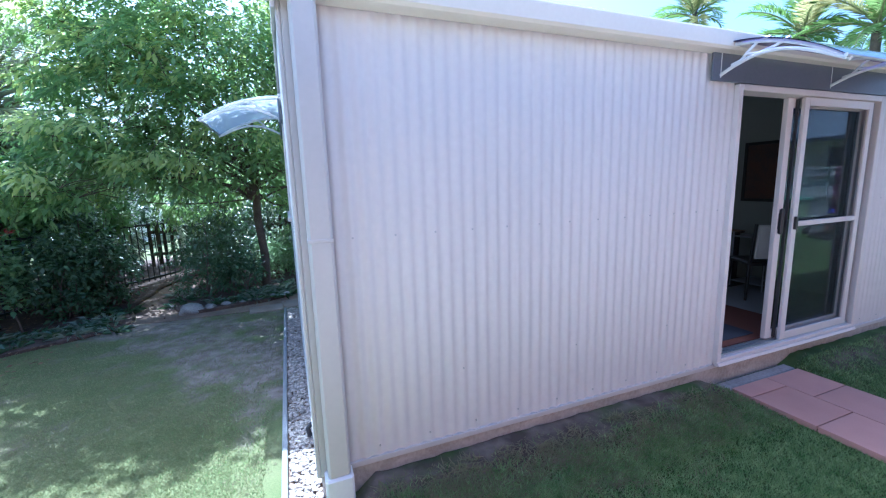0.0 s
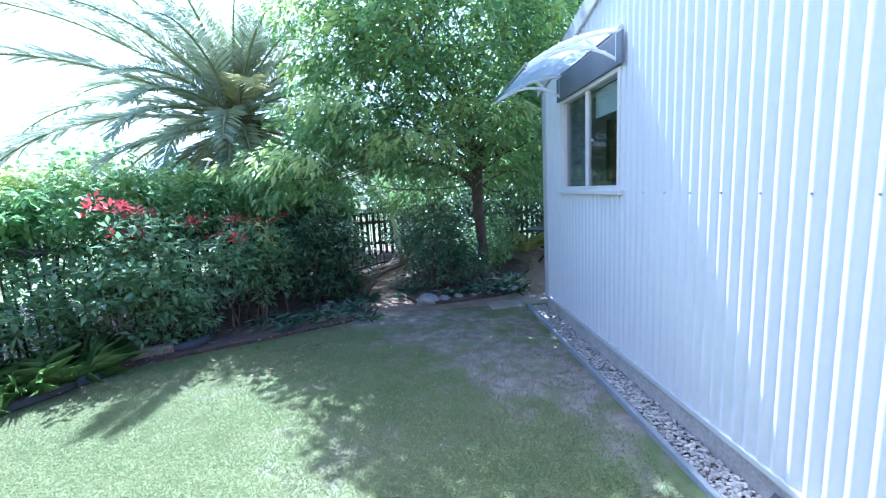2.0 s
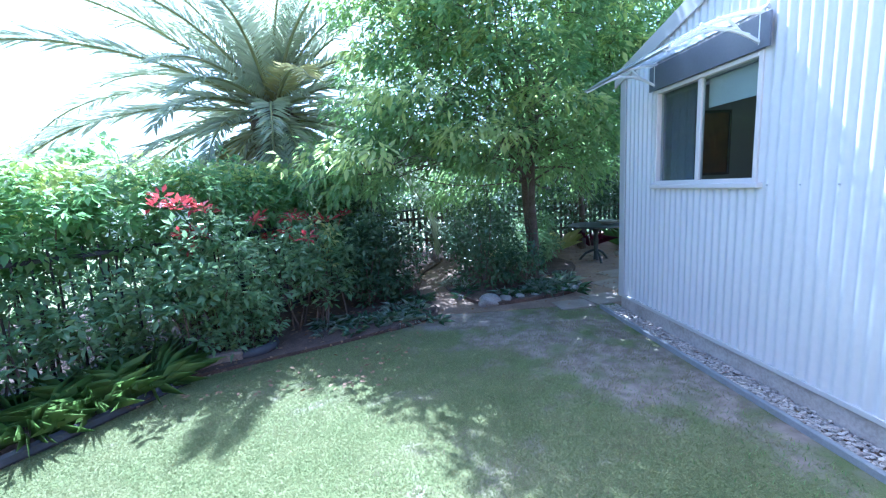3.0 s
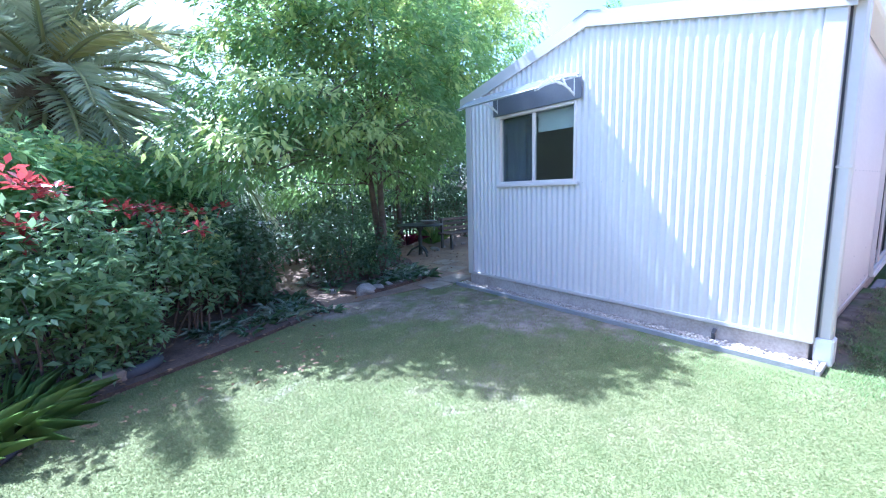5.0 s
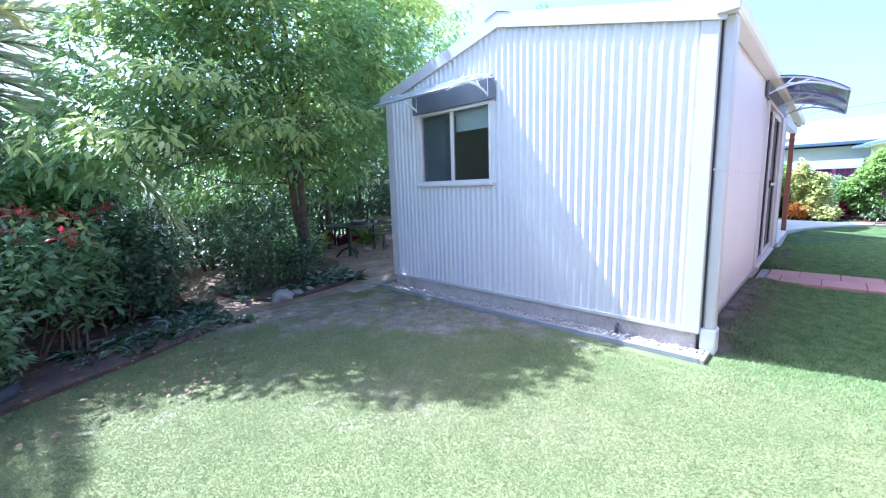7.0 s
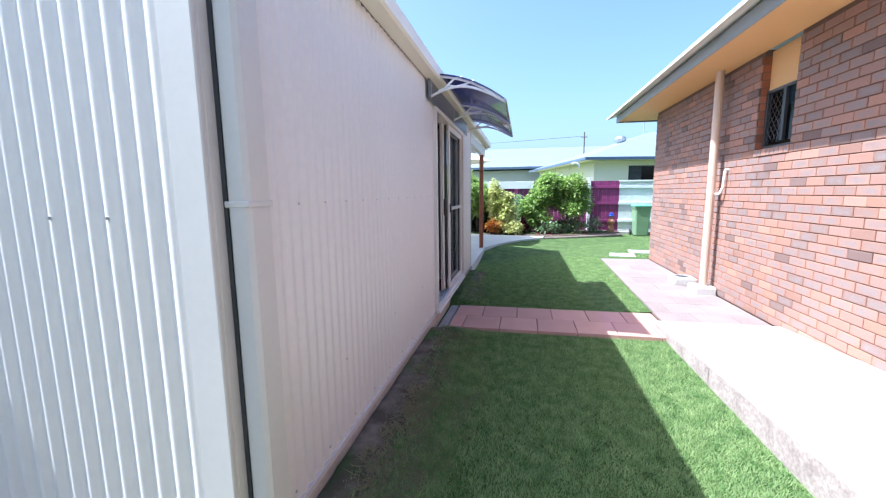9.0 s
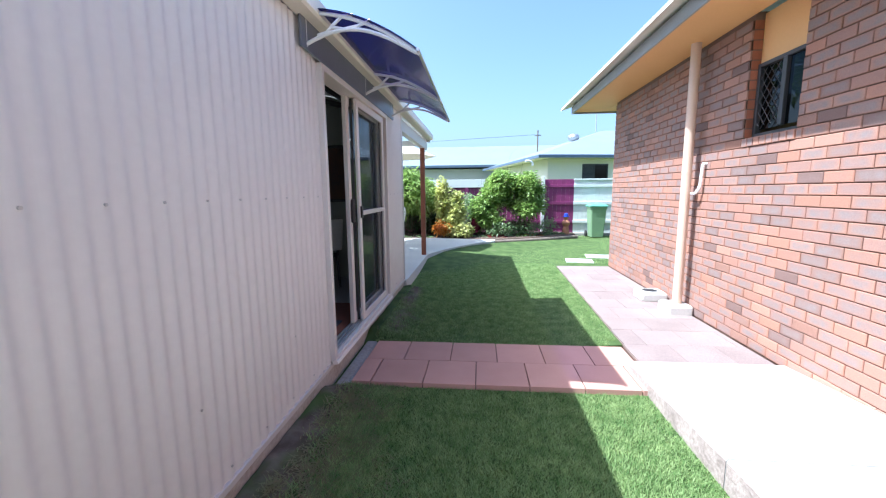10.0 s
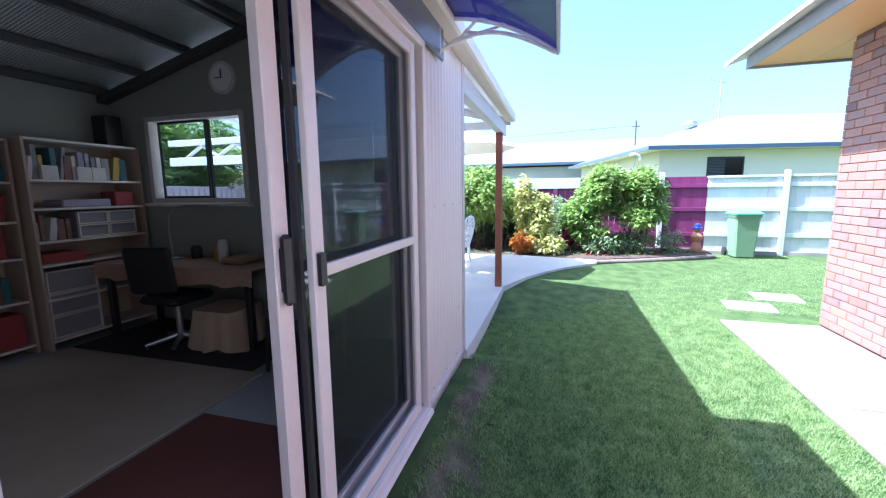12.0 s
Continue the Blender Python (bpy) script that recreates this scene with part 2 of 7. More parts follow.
M_edge = mat("dark_garden_edging", (0.07, 0.072, 0.08), (0.04, 0.04, 0.045), rough=0.7, scale=6, fine=60, bump=0.2)


def ground_mat():
    """Mown lawn with yellowed and bare sandy patches."""
    m = bpy.data.materials.new("lawn")
    m.use_nodes = True
    nt = m.node_tree
    bsdf = nt.nodes["Principled BSDF"]
    geo = nt.nodes.new("ShaderNodeNewGeometry")

    def noise_of(scale, detail=4):
        n = nt.nodes.new("ShaderNodeTexNoise")
        n.inputs["Scale"].default_value, n.inputs["Detail"].default_value = scale, detail
        nt.links.new(geo.outputs["Position"], n.inputs["Vector"])
        return n.outputs[0]

    def mixed(a, b, fac):
        n = nt.nodes.new("ShaderNodeMix")
        n.data_type = "RGBA"
        for socket, value in ((6, a), (7, b)):
            if isinstance(value, tuple):
                n.inputs[socket].default_value = (*value, 1)
            else:
                nt.links.new(value, n.inputs[socket])
        nt.links.new(fac, n.inputs[0])
        return n.outputs[2]

    def ramp(value, lo, hi):
        n = nt.nodes.new("ShaderNodeMapRange")
        n.inputs[1].default_value, n.inputs[2].default_value = lo, hi
        nt.links.new(value, n.inputs[0])
        return n.outputs[0]

    def math_of(op, a, b):
        n = nt.nodes.new("ShaderNodeMath")
        n.operation = op
        for k, value in enumerate((a, b)):
            if isinstance(value, (int, float)):
                n.inputs[k].default_value = value
            else:
                nt.links.new(value, n.inputs[k])
        return n.outputs[0]

    def spot(cx, cy, rx, ry):
        mp = nt.nodes.new("ShaderNodeMapping")
        mp.inputs["Location"].default_value = (-cx / rx, -cy / ry, 0)
        mp.inputs["Scale"].default_value = (1 / rx, 1 / ry, 0)
        nt.links.new(geo.outputs["Position"], mp.inputs["Vector"])
        ln = nt.nodes.new("ShaderNodeVectorMath")
        ln.operation = "LENGTH"
        nt.links.new(mp.outputs[0], ln.inputs[0])
        return ramp(ln.outputs["Value"], 1.0, 0.35)

    green = mixed((0.14, 0.16, 0.06), (0.19, 0.20, 0.085), ramp(noise_of(3.5), 0.35, 0.65))
    green = mixed(green, (0.09, 0.13, 0.05), ramp(noise_of(140, 2), 0.5, 0.7))
    green = mixed(green, (0.21, 0.19, 0.10), ramp(noise_of(1.1), 0.48, 0.8))
    pos = nt.nodes.new("ShaderNodeSeparateXYZ")
    nt.links.new(geo.outputs["Position"], pos.inputs[0])
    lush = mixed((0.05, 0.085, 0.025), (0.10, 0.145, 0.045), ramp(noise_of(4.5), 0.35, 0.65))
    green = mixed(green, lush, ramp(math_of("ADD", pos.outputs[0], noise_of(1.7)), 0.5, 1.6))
    bare = None
    for s in BARE:
        k = math_of("MULTIPLY", spot(*s[:4]), s[4])
        bare = k if bare is None else math_of("MAXIMUM", bare, k)
    rough_noise = noise_of(3.4, 8)
    bare = ramp(math_of("ADD", math_of("MULTIPLY", bare, 0.62), math_of("MULTIPLY", rough_noise, 1.5)), 1.0, 1.32)
    soil = mixed((0.33, 0.275, 0.225), (0.20, 0.16, 0.125), ramp(noise_of(9, 6), 0.35, 0.65))
    # darker soil mix, faded in between x = 0.5 and 1.0
    dark_soil = mixed((0.10, 0.078, 0.06), (0.24, 0.195, 0.15), ramp(noise_of(7, 8), 0.42, 0.7))
    soil = mixed(soil, dark_soil, ramp(pos.outputs[0], 0.5, 1.0))
    nt.links.new(mixed(green, soil, bare), bsdf.inputs["Base Color"])
    bsdf.inputs["Roughness"].default_value = 0.9
    bsdf.inputs["Specular IOR Level"].default_value = 0.2
    bp = nt.nodes.new("ShaderNodeBump")
    bp.inputs["Strength"].default_value, bp.inputs["Distance"].default_value = 0.35, 0.008
    nt.links.new(noise_of(70, 6), bp.inputs["Height"])
    nt.links.new(bp.outputs[0], bsdf.inputs["Normal"])
    return m


# centre, half-size and strength of worn patches
BARE = [(-0.5, 5.3, 1.7, 1.2, 0.85), (-0.25, 4.4, 1.0, 1.1, 0.9), (0.12, 3.8, 0.4, 1.5, 0.8), (2.0, 1.88, 2.3, 0.3, 1.0), (-1.3, 5.9, 1.2, 0.6, 1.0), (6.2, 1.8, 1.0, 0.16, 1.0), (5.1, 1.7, 0.8, 0.26, 0.75), (-1.55, 3.4, 0.9, 0.5, 0.38), (-2.6, 4.4, 1.4, 0.5, 0.3)]
M_lawn = ground_mat()

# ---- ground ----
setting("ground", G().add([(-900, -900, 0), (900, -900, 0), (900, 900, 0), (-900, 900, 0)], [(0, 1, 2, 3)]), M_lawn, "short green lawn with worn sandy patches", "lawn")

# ---- shed ----
SX0, SX1, SY0, SY1 = 0.5, 6.6, 2.0, 5.82
RIDGE_Y = 3.93
CLAD_Z0, EAVE_Z, RIDGE_Z = 0.185, 2.565, 3.06
PITCH, DEPTH = 0.076, 0.0085


def gable_z(y):
    k = abs(y - RIDGE_Y) / (RIDGE_Y - SY0)
    return RIDGE_Z + (EAVE_Z - RIDGE_Z) * k


def corrugated(along, fixed, outward, a0, a1, top, holes=(), depth=DEPTH):
    """Corrugated sheet standing along an axis; holes are (a0, z0, a1, z1)."""
    g = G()
    n = int((a1 - a0) / PITCH * 8)
    place = (lambda a, o, z: (a, fixed + outward * o, z)) if along == "x" else (lambda a, o, z: (fixed + outward * o, a, z))
    for i in range(n):
        u, w = a0 + (a1 - a0) * i / n, a0 + (a1 - a0) * (i + 1) / n
        ou, ow = [depth * math.cos(2 * math.pi * q / PITCH) for q in (u, w)]
        mid = 0.5 * (u + w)
        spans = [[CLAD_Z0, None]]
        for h0, z0, h1, z1 in holes:
            if h0 < mid < h1:
                spans = [[CLAD_Z0, z0], [z1, None]]
        for s0, s1 in spans:
            zu, zw = (top(u), top(w)) if s1 is None else (s1, s1)
            if zu > s0:
                g.add([place(u, ou, s0), place(w, ow, s0), place(w, ow, zw), place(u, ou, zu)], [(0, 1, 2, 3)])
    bm = bmesh.new()
    me = bpy.data.meshes.new("sheet")
    me.from_pydata(g.v, [], g.f)
    bm.from_mesh(me)
    bmesh.ops.remove_doubles(bm, verts=bm.verts, dist=0.0002)
    for f in bm.faces:
        f.smooth = True
    bm.to_mesh(me)
    bm.free()
    me.materials.append(M_clad)
    return me


DOOR = (3.6, 0.235, 5.5, 2.35)
WIN = (4.03, 1.445, 5.19, 2.315)
EWIN = (4.06, 1.47, 5.27, 2.33)
M_lining = mat("grey_green_wall_lining", (0.29, 0.31, 0.275), (0.26, 0.28, 0.245), rough=0.7, scale=1.5, fine=40, bump=0.05)


def lining(name, along, lo, hi, a0, a1, top, holes, label):
    """The solid wall behind the sheet, with its openings cut through."""
    g = G()
    cuts = sorted({a0, a1, *([RIDGE_Y] if along == "y" else []), *[h[0] for h in holes], *[h[2] for h in holes]})
    for u, w in zip(cuts, cuts[1:]):
        mid = 0.5 * (u + w)
        spans = [[0.19, None]]
        for h in holes:
            if h[0] < mid < h[2]:
                spans = [[0.19, h[1]], [h[3], None]]
        for s0, s1 in spans:
            zu, zw = (top(u), top(w)) if s1 is None else (s1, s1)
            if along == "x":
                c = [(u, lo), (w, lo), (w, hi), (u, hi)]
                zs = [zu, zw, zw, zu]
            else:
                c = [(lo, u), (hi, u), (hi, w), (lo, w)]
                zs = [zu, zu, zw, zw]
            g.add([(*p, s0) for p in c] + [(*p, z) for p, z in zip(c, zs)], [(3, 2, 1, 0), (4, 5, 6, 7), (0, 1, 5, 4), (1, 2, 6, 5), (2, 3, 7, 6), (3, 0, 4, 7)])
    return setting(name, g, M_lining, label, "wall")


flat = lambda a: EAVE_Z
wall_south = lining("wall_south", "x", SY0 + 0.012, SY0 + 0.09, SX0 + 0.012, SX1 - 0.012, flat, [DOOR], "shed wall of cream corrugated steel with a sliding door")
part("cladding", corrugated("x", SY0, -1, SX0 + 0.02, SX1 - 0.02, flat, [DOOR], 0.0062), M_clad, wall_south)
wall_west = lining("wall_west", "y", SX0 + 0.012, SX0 + 0.09, SY0 + 0.09, SY1 - 0.09, gable_z, [WIN], "shed gable wall of cream corrugated steel with a window")
part("cladding", corrugated("y", SX0, -1, SY0 + 0.02, SY1 - 0.02, gable_z, [WIN]), M_clad, wall_west)
wall_north = lining("wall_north", "x", SY1 - 0.09, SY1 - 0.012, SX0 + 0.012, SX1 - 0.012, flat, [], "back wall of the shed, lined grey inside")
part("cladding", corrugated("x", SY1, 1, SX0 + 0.02, SX1 - 0.02, flat), M_clad, wall_north)
wall_east = lining("wall_east", "y", SX1 - 0.09, SX1 - 0.012, SY0 + 0.09, SY1 - 0.09, gable_z, [EWIN], "shed end wall with a window onto the veranda")
part("cladding", corrugated("y", SX1, 1, SY0 + 0.02, SY1 - 0.02, gable_z, [EWIN]), M_clad, wall_east)

g = box(G(), (SX0 + 0.01, SY0 + 0.01, -0.15), (SX1, SY1 - 0.01, 0.188), 0.01)
setting("floor", g, M_base, "concrete slab floor of the shed with a stained edge", "floor")
# flashings at the foot and the corners
flash = G()
box(flash, (SX0 - 0.014, SY0 - 0.014, 0.165), (SX1, SY0 + 0.008, 0.2), 0.003)
box(flash, (SX0 - 0.014, SY0, 0.165), (SX0 + 0.008, SY1, 0.2), 0.003)
setting("trim_foot", flash, M_trim, "pale steel strip along the foot of the cladding", "trim")
flash = G()
box(flash, (SX0 - 0.016, SY0 - 0.018, 0.17), (SX0 + 0.004, SY0 + 0.10, EAVE_Z), 0.004)
box(flash, (SX0 + 0.005, SY0 - 0.018, 0.17), (SX0 + 0.13, SY0 - 0.002, EAVE_Z), 0.004)
setting("trim_corner", flash, M_trim, "flat cream corner flashing on the corrugated shed", "trim")
flash = G()
box(flash, (SX0 - 0.012, SY1 - 0.09, 0.17), (SX0 + 0.004, SY1 + 0.014, EAVE_Z), 0.004)
box(flash, (SX1 - 0.06, SY0 - 0.014, 0.17), (SX1 + 0.012, SY0 + 0.002, EAVE_Z), 0.004)
setting("trim_end", flash, M_trim, "flat cream corner flashings at the shed's far corners", "trim")

# roof, over the shed and the veranda beyond it
ROOF_X0, ROOF_X1 = SX0 - 0.02, 9.45


def roof_side(sign):
    g = G()
    y_eave = RIDGE_Y - sign * (RIDGE_Y - SY0 + 0.08)
    z_eave = EAVE_Z + 0.07 - 0.08 * (RIDGE_Z - EAVE_Z) / (RIDGE_Y - SY0)
    n = int((ROOF_X1 - ROOF_X0) / PITCH * 4)
    vs = []
    for i in range(n + 1):
        x = ROOF_X0 + (ROOF_X1 - ROOF_X0) * i / n
        o = 0.009 * math.cos(2 * math.pi * x / PITCH)
        vs += [(x, y_eave, z_eave + o), (x, RIDGE_Y, RIDGE_Z + 0.07 + o)]
    return g.add(vs, [(2 * i, 2 * i + 2, 2 * i + 3, 2 * i + 1) for i in range(n)])


roof = setting("roof", roof_side(1), M_roof, "low gable roof of pale corrugated steel sheets", "roof", smooth=True)
part("roof_sheet", roof_side(-1), M_roof, roof, smooth=True)
bar = G()
for s in (1, -1):
    y_e = RIDGE_Y - s * (RIDGE_Y - SY0 + 0.06)
    ze = EAVE_Z - 0.055
    for x0, x1 in ((SX0 - 0.034, SX0 - 0.016), (ROOF_X1, ROOF_X1 + 0.03)):
        bar.add([(x, y, z) for x in (x0, x1) for y, z in ((y_e, ze), (RIDGE_Y, RIDGE_Z - 0.05), (RIDGE_Y, RIDGE_Z + 0.095), (y_e, ze + 0.145))],
                [(0, 1, 2, 3), (7, 6, 5, 4), (0, 4, 5, 1), (3, 2, 6, 7), (0, 3, 7, 4), (1, 5, 6, 2)])
part("barge_board", bar, M_trim, roof, "white painted barge capping")
cap = G().add([(x, RIDGE_Y + dy, RIDGE_Z + dz) for x in (ROOF_X0 - 0.02, ROOF_X1 + 0.03) for dy, dz in ((-0.16, 0.055), (0, 0.105), (0.16, 0.055))], [(0, 3, 4, 1), (1, 4, 5, 2)])
part("ridge_cap", cap, M_roof, roof)
gut = G()
GUT = [(SY0 - 0.012, 2.56), (1.885, 2.56), (1.868, 2.575), (1.868, 2.665), (1.88, 2.68), (1.892, 2.665), (1.892, 2.585), (SY0 - 0.012, 2.585)]
n = len(GUT)
gut.add([(x, y, z) for x in (SX0 - 0.06, ROOF_X1 + 0.03) for y, z in GUT], [tuple(range(n)), tuple(range(2 * n - 1, n - 1, -1))] + [(i, (i + 1) % n, (i + 1) % n + n, i + n) for i in range(n)])
part("gutter", gut, M_gutter, roof, "cream painted eaves gutter")
stop = box(G(), (SX0 - 0.064, 1.862, 2.553), (SX0 - 0.02, SY0 + 0.0, 2.70), 0.004)
part("gutter_end", stop, M_trim, roof)

down = thing("downpipe", (0.6, 1.93, 0.0), "cream rectangular steel downpipe at the shed corner", "downpipe")
part("pipe", box(G(), (0.537, 1.888, 0.2), (0.655, 1.968, 2.56), 0.014), M_trim, down)
part("strap", box(G(), (0.535, 1.886, 1.46), (0.657, 1.972, 1.48), 0.003), M_trim, down)
# near-black strip added to paint the shade in the gap behind the pipe
part("gap_shade", box(G(), (0.545, 1.968, 0.2), (0.64, 1.984, 2.54)), mat("painted_gap_shade", (0.05, 0.05, 0.055), rough=0.8, bump=0), down, "dark strip painting the shaded gap behind the pipe")
part("shoe", box(G(), (0.522, 1.875, 0.0), (0.668, 1.985, 0.21), 0.012), M_white, down, "white plastic stormwater shoe")

# ---- house ----
HY, HX1, HZ0 = -1.56, 8.52, 0.12
house = thing("house", (2.0, -3.0, 0.0), "mottled red-brown brick house with deep cream eaves", "house")
HWIN = (4.22, 1.946, 4.86, 3.02)
wall_g = G()
for a, b, z0, z1 in ((-7.0, HWIN[0], 0.0, 3.05), (HWIN[2], HX1 - 0.012, 0.0, 3.05), (HWIN[0], HWIN[2], 0.0, HWIN[1])):
    box(wall_g, (a, HY - 0.25, z0), (b, HY - 0.012, z1))
box(wall_g, (HX1 - 0.25, -9.0, 0), (HX1 - 0.012, HY - 0.25, 3.05))
house_wall = part("wall", wall_g, M_mortar, house, "mottled red-brown brickwork")
eave = G()
box(eave, (-7.4, HY - 0.02, 3.03), (9.33, -0.98, 3.06), 0.004)
box(eave, (HX1, -9.0, 3.03), (9.33, HY - 0.02, 3.06), 0.004)
part("soffit", eave, M_soffit, house, "cream painted soffit boards")
fas = G()
box(fas, (-7.4, -0.98, 3.00), (9.36, -0.955, 3.14), 0.004)
box(fas, (9.33, -9.0, 3.00), (9.36, -0.98, 3.14), 0.004)
part("fascia", fas, mat("grey_fascia", (0.33, 0.34, 0.36), rough=0.5), house, "grey painted fascia")
hroof = G().add([(-7.5, -0.78, 3.10), (9.55, -0.78, 3.10), (9.55, -5.0, 4.5), (-7.5, -5.0, 4.5), (-7.5, -0.78, 3.14), (9.55, -0.78, 3.14), (9.55, -5.0, 4.54), (-7.5, -5.0, 4.54), (-7.5, -9.2, 3.1), (9.55, -9.2, 3.1)],
                [(3, 2, 1, 0), (4, 5, 6, 7), (0, 1, 5, 4), (1, 2, 6, 5), (2, 3, 7, 6), (3, 0, 4, 7), (7, 6, 9, 8)])
part("roof", hroof, mat("cream_roof_sheet", (0.72, 0.66, 0.55), rough=0.5, scale=2), house, "pale metal roof sheets")

# ---- paths ----
paved = setting("pavement", prism(G(), [(4.06, HY), (8.46, HY), (8.46, -0.58), (4.06, -0.45)], -0.1, 0.046), M_mortar, "strip of worn pink pavers beside the brick wall", "pavement")
path = setting("path", box(G(), (3.645, -0.44, -0.1), (4.475, 1.86, 0.02)), M_mortar, "short path of square terracotta pavers", "path")
slab_g = G()
for xa, za, xb, zb in ((2.724, 0.165, 4.06, 0.085), (0.9, 0.235, 2.716, 0.165), (-1.9, 0.25, 0.892, 0.235), (-8.0, 0.25, -1.908, 0.25)):
    slab_g.add([(x, y, z) for x, zt in ((xa, za), (xb, zb)) for y, z in ((HY - 0.02, -0.2), (-0.352, -0.2), (-0.352, zt - 0.006), (-0.36, zt), (HY - 0.02, zt))],
               [(0, 1, 2, 3, 4), (9, 8, 7, 6, 5), (1, 6, 7, 2), (2, 7, 8, 3), (3, 8, 9, 4), (0, 4, 9, 5), (0, 5, 6, 1)])
slab = setting("concrete_path", slab_g, M_slab, "pale concrete path beside the brick house", "path")
face = G()
for xa, za, xb, zb in ((2.724, 0.165, 4.06, 0.085), (0.9, 0.235, 2.716, 0.165), (-8.0, 0.25, 0.892, 0.235)):
    face.add([(xa, -0.348, -0.05), (xb, -0.348, -0.05), (xb, -0.348, zb - 0.014), (xa, -0.348, za - 0.014), (xa, -0.352, za - 0.012), (xb, -0.352, zb - 0.012)], [(0, 1, 2, 3), (3, 2, 5, 4)])
part("slab_edge", face, mat("stained_concrete_edge", (0.45, 0.37, 0.33), (0.27, 0.215, 0.19), rough=0.9, scale=6, fine=50, amount=1.0, bump=0.5), slab, "stained pinkish slab edge")
patio_line = [(SX1, 1.97), (9.1, 1.97), (9.8, 1.7), (10.35, 1.4), (10.8, 1.08), (11.4, 0.5), (11.75, 0.45), (11.85, 1.1), (12.1, 2.2), (12.0, 3.2), (11.8, 8.0), (SX1, 8.0)]
setting("patio", prism(G(), patio_line, -0.1, 0.165), M_slab, "pale concrete veranda floor with a curved edge", "patio")
turf = G()
rim = [(7.6, 1.97), (8.4, 1.97), (9.1, 1.97), (9.8, 1.7), (10.35, 1.4), (10.8, 1.08), (11.4, 0.5), (11.8, 0.2), (12.2, -0.32), (12.66, -1.22), (13.2, -2.07)]
for i, (x, y) in enumerate(rim):
    a, b = Vector((*rim[max(i - 1, 0)], 0)), Vector((*rim[min(i + 1, len(rim) - 1)], 0))
    out = (b - a).cross(Vector((0, 0, 1))).normalized()
    h = (0.0, 0.04, 0.08, 0.12, 0.13, 0.13, 0.12, 0.08, 0.06, 0.05, 0.03)[i]
    turf.add([(x - out.x * 0.02, y - out.y * 0.02, h), (x + out.x * 0.45, y + out.y * 0.45, h * 0.55), (x + out.x * 1.3, y + out.y * 1.3, -0.006)], [])
turf.f = [(3 * i + j, 3 * i + j + 1, 3 * i + j + 4, 3 * i + j + 3) for i in range(len(rim) - 1) for j in range(2)]
setting("turf_rise", turf, M_lawn, "lawn rising to the veranda's curved edge", "lawn", smooth=True)
# veranda post and beam
vpost = thing("veranda_post", (9.08, 2.05, 0.165), "red-brown timber veranda post on the concrete", "post")
part("shaft", box(G(), (9.035, 2.005, 0.165), (9.125, 2.095, 2.37), 0.006), M_post, vpost)
setting("beam", box(G(), (SX1 + 0.01, 2.0, 2.36), (ROOF_X1, 2.1, 2.52), 0.004), M_trim, "cream veranda edge beam under the gutter", "beam")

# ---- shed openings ----
M_glass = glass_mat("window_glass", (0.80, 0.84, 0.84), 1.5)
M_tint_glass = glass_mat("tinted_door_glass", (0.38, 0.42, 0.46), 1.75)
M_black = mat("black_plastic", (0.018, 0.018, 0.02), (0.03, 0.03, 0.032), rough=0.4, bump=0.03)
M_steel = mat("galvanised_steel", (0.55, 0.55, 0.55), (0.42, 0.42, 0.42), rough=0.4, metal=0.8, bump=0.03)


def screen_mat(name="fly_mesh", tone=(0.03, 0.032, 0.035), cover=0.16):
    """Fly mesh: dark strands with gaps between."""
    m = bpy.data.materials.new(name)
    m.use_nodes = True
    nt = m.node_tree
    bsdf = nt.nodes["Principled BSDF"]
    bsdf.inputs["Base Color"].default_value = (*tone, 1)
    bsdf.inputs["Roughness"].default_value = 0.6
    tr = nt.nodes.new("ShaderNodeBsdfTransparent")
    ms = nt.nodes.new("ShaderNodeMixShader")
    ms.inputs[0].default_value = cover
    nt.links.new(tr.outputs[0], ms.inputs[1])
    nt.links.new(bsdf.outputs[0], ms.inputs[2])
    nt.links.new(ms.outputs[0], nt.nodes["Material Output"].inputs[0])
    return m


M_screen = screen_mat()
M_screen_grey = screen_mat("grey_fly_mesh", (0.30, 0.29, 0.33), 0.4)


def frame_bars(g, axis, fixed0, fixed1, a0, z0, a1, z1, w, c=0.004, bottom=None):
    """Four bars round an opening in an upright plane."""
    bottom = bottom or w
    for u0, v0, u1, v1 in ((a0, z0, a0 + w, z1), (a1 - w, z0, a1, z1), (a0 + w, z0, a1 - w, z0 + bottom), (a0 + w, z1 - w, a1 - w, z1)):
        if axis == "x":
            box(g, (u0, fixed0, v0), (u1, fixed1, v1), c)
        else:
            box(g, (fixed0, u0, v0), (fixed1, u1, v1), c)
    return g


def pane(axis, at, a0, z0, a1, z1, t=0.005):
    g = G()
    return box(g, (a0, at, z0), (a1, at + t, z1)) if axis == "x" else box(g, (at, a0, z0), (at + t, a1, z1))


x0, z0, x1, z1 = DOOR
door = thing("door_1", (4.55, 2.03, z0), "open aluminium sliding door with a fly-screen panel", "door", kind="structure")
fr = part("door_frame", frame_bars(G(), "x", 1.955, 2.095, x0 - 0.02, z0 - 0.01, x1 + 0.02, z1 + 0.02, 0.045, bottom=0.03), M_alu, door)
track = G()
for y in (1.985, 2.02, 2.055):
    box(track, (x0 + 0.03, y, z0 + 0.02), (x1 - 0.03, y + 0.008, z0 + 0.04))
part("track", track, M_steel, fr)
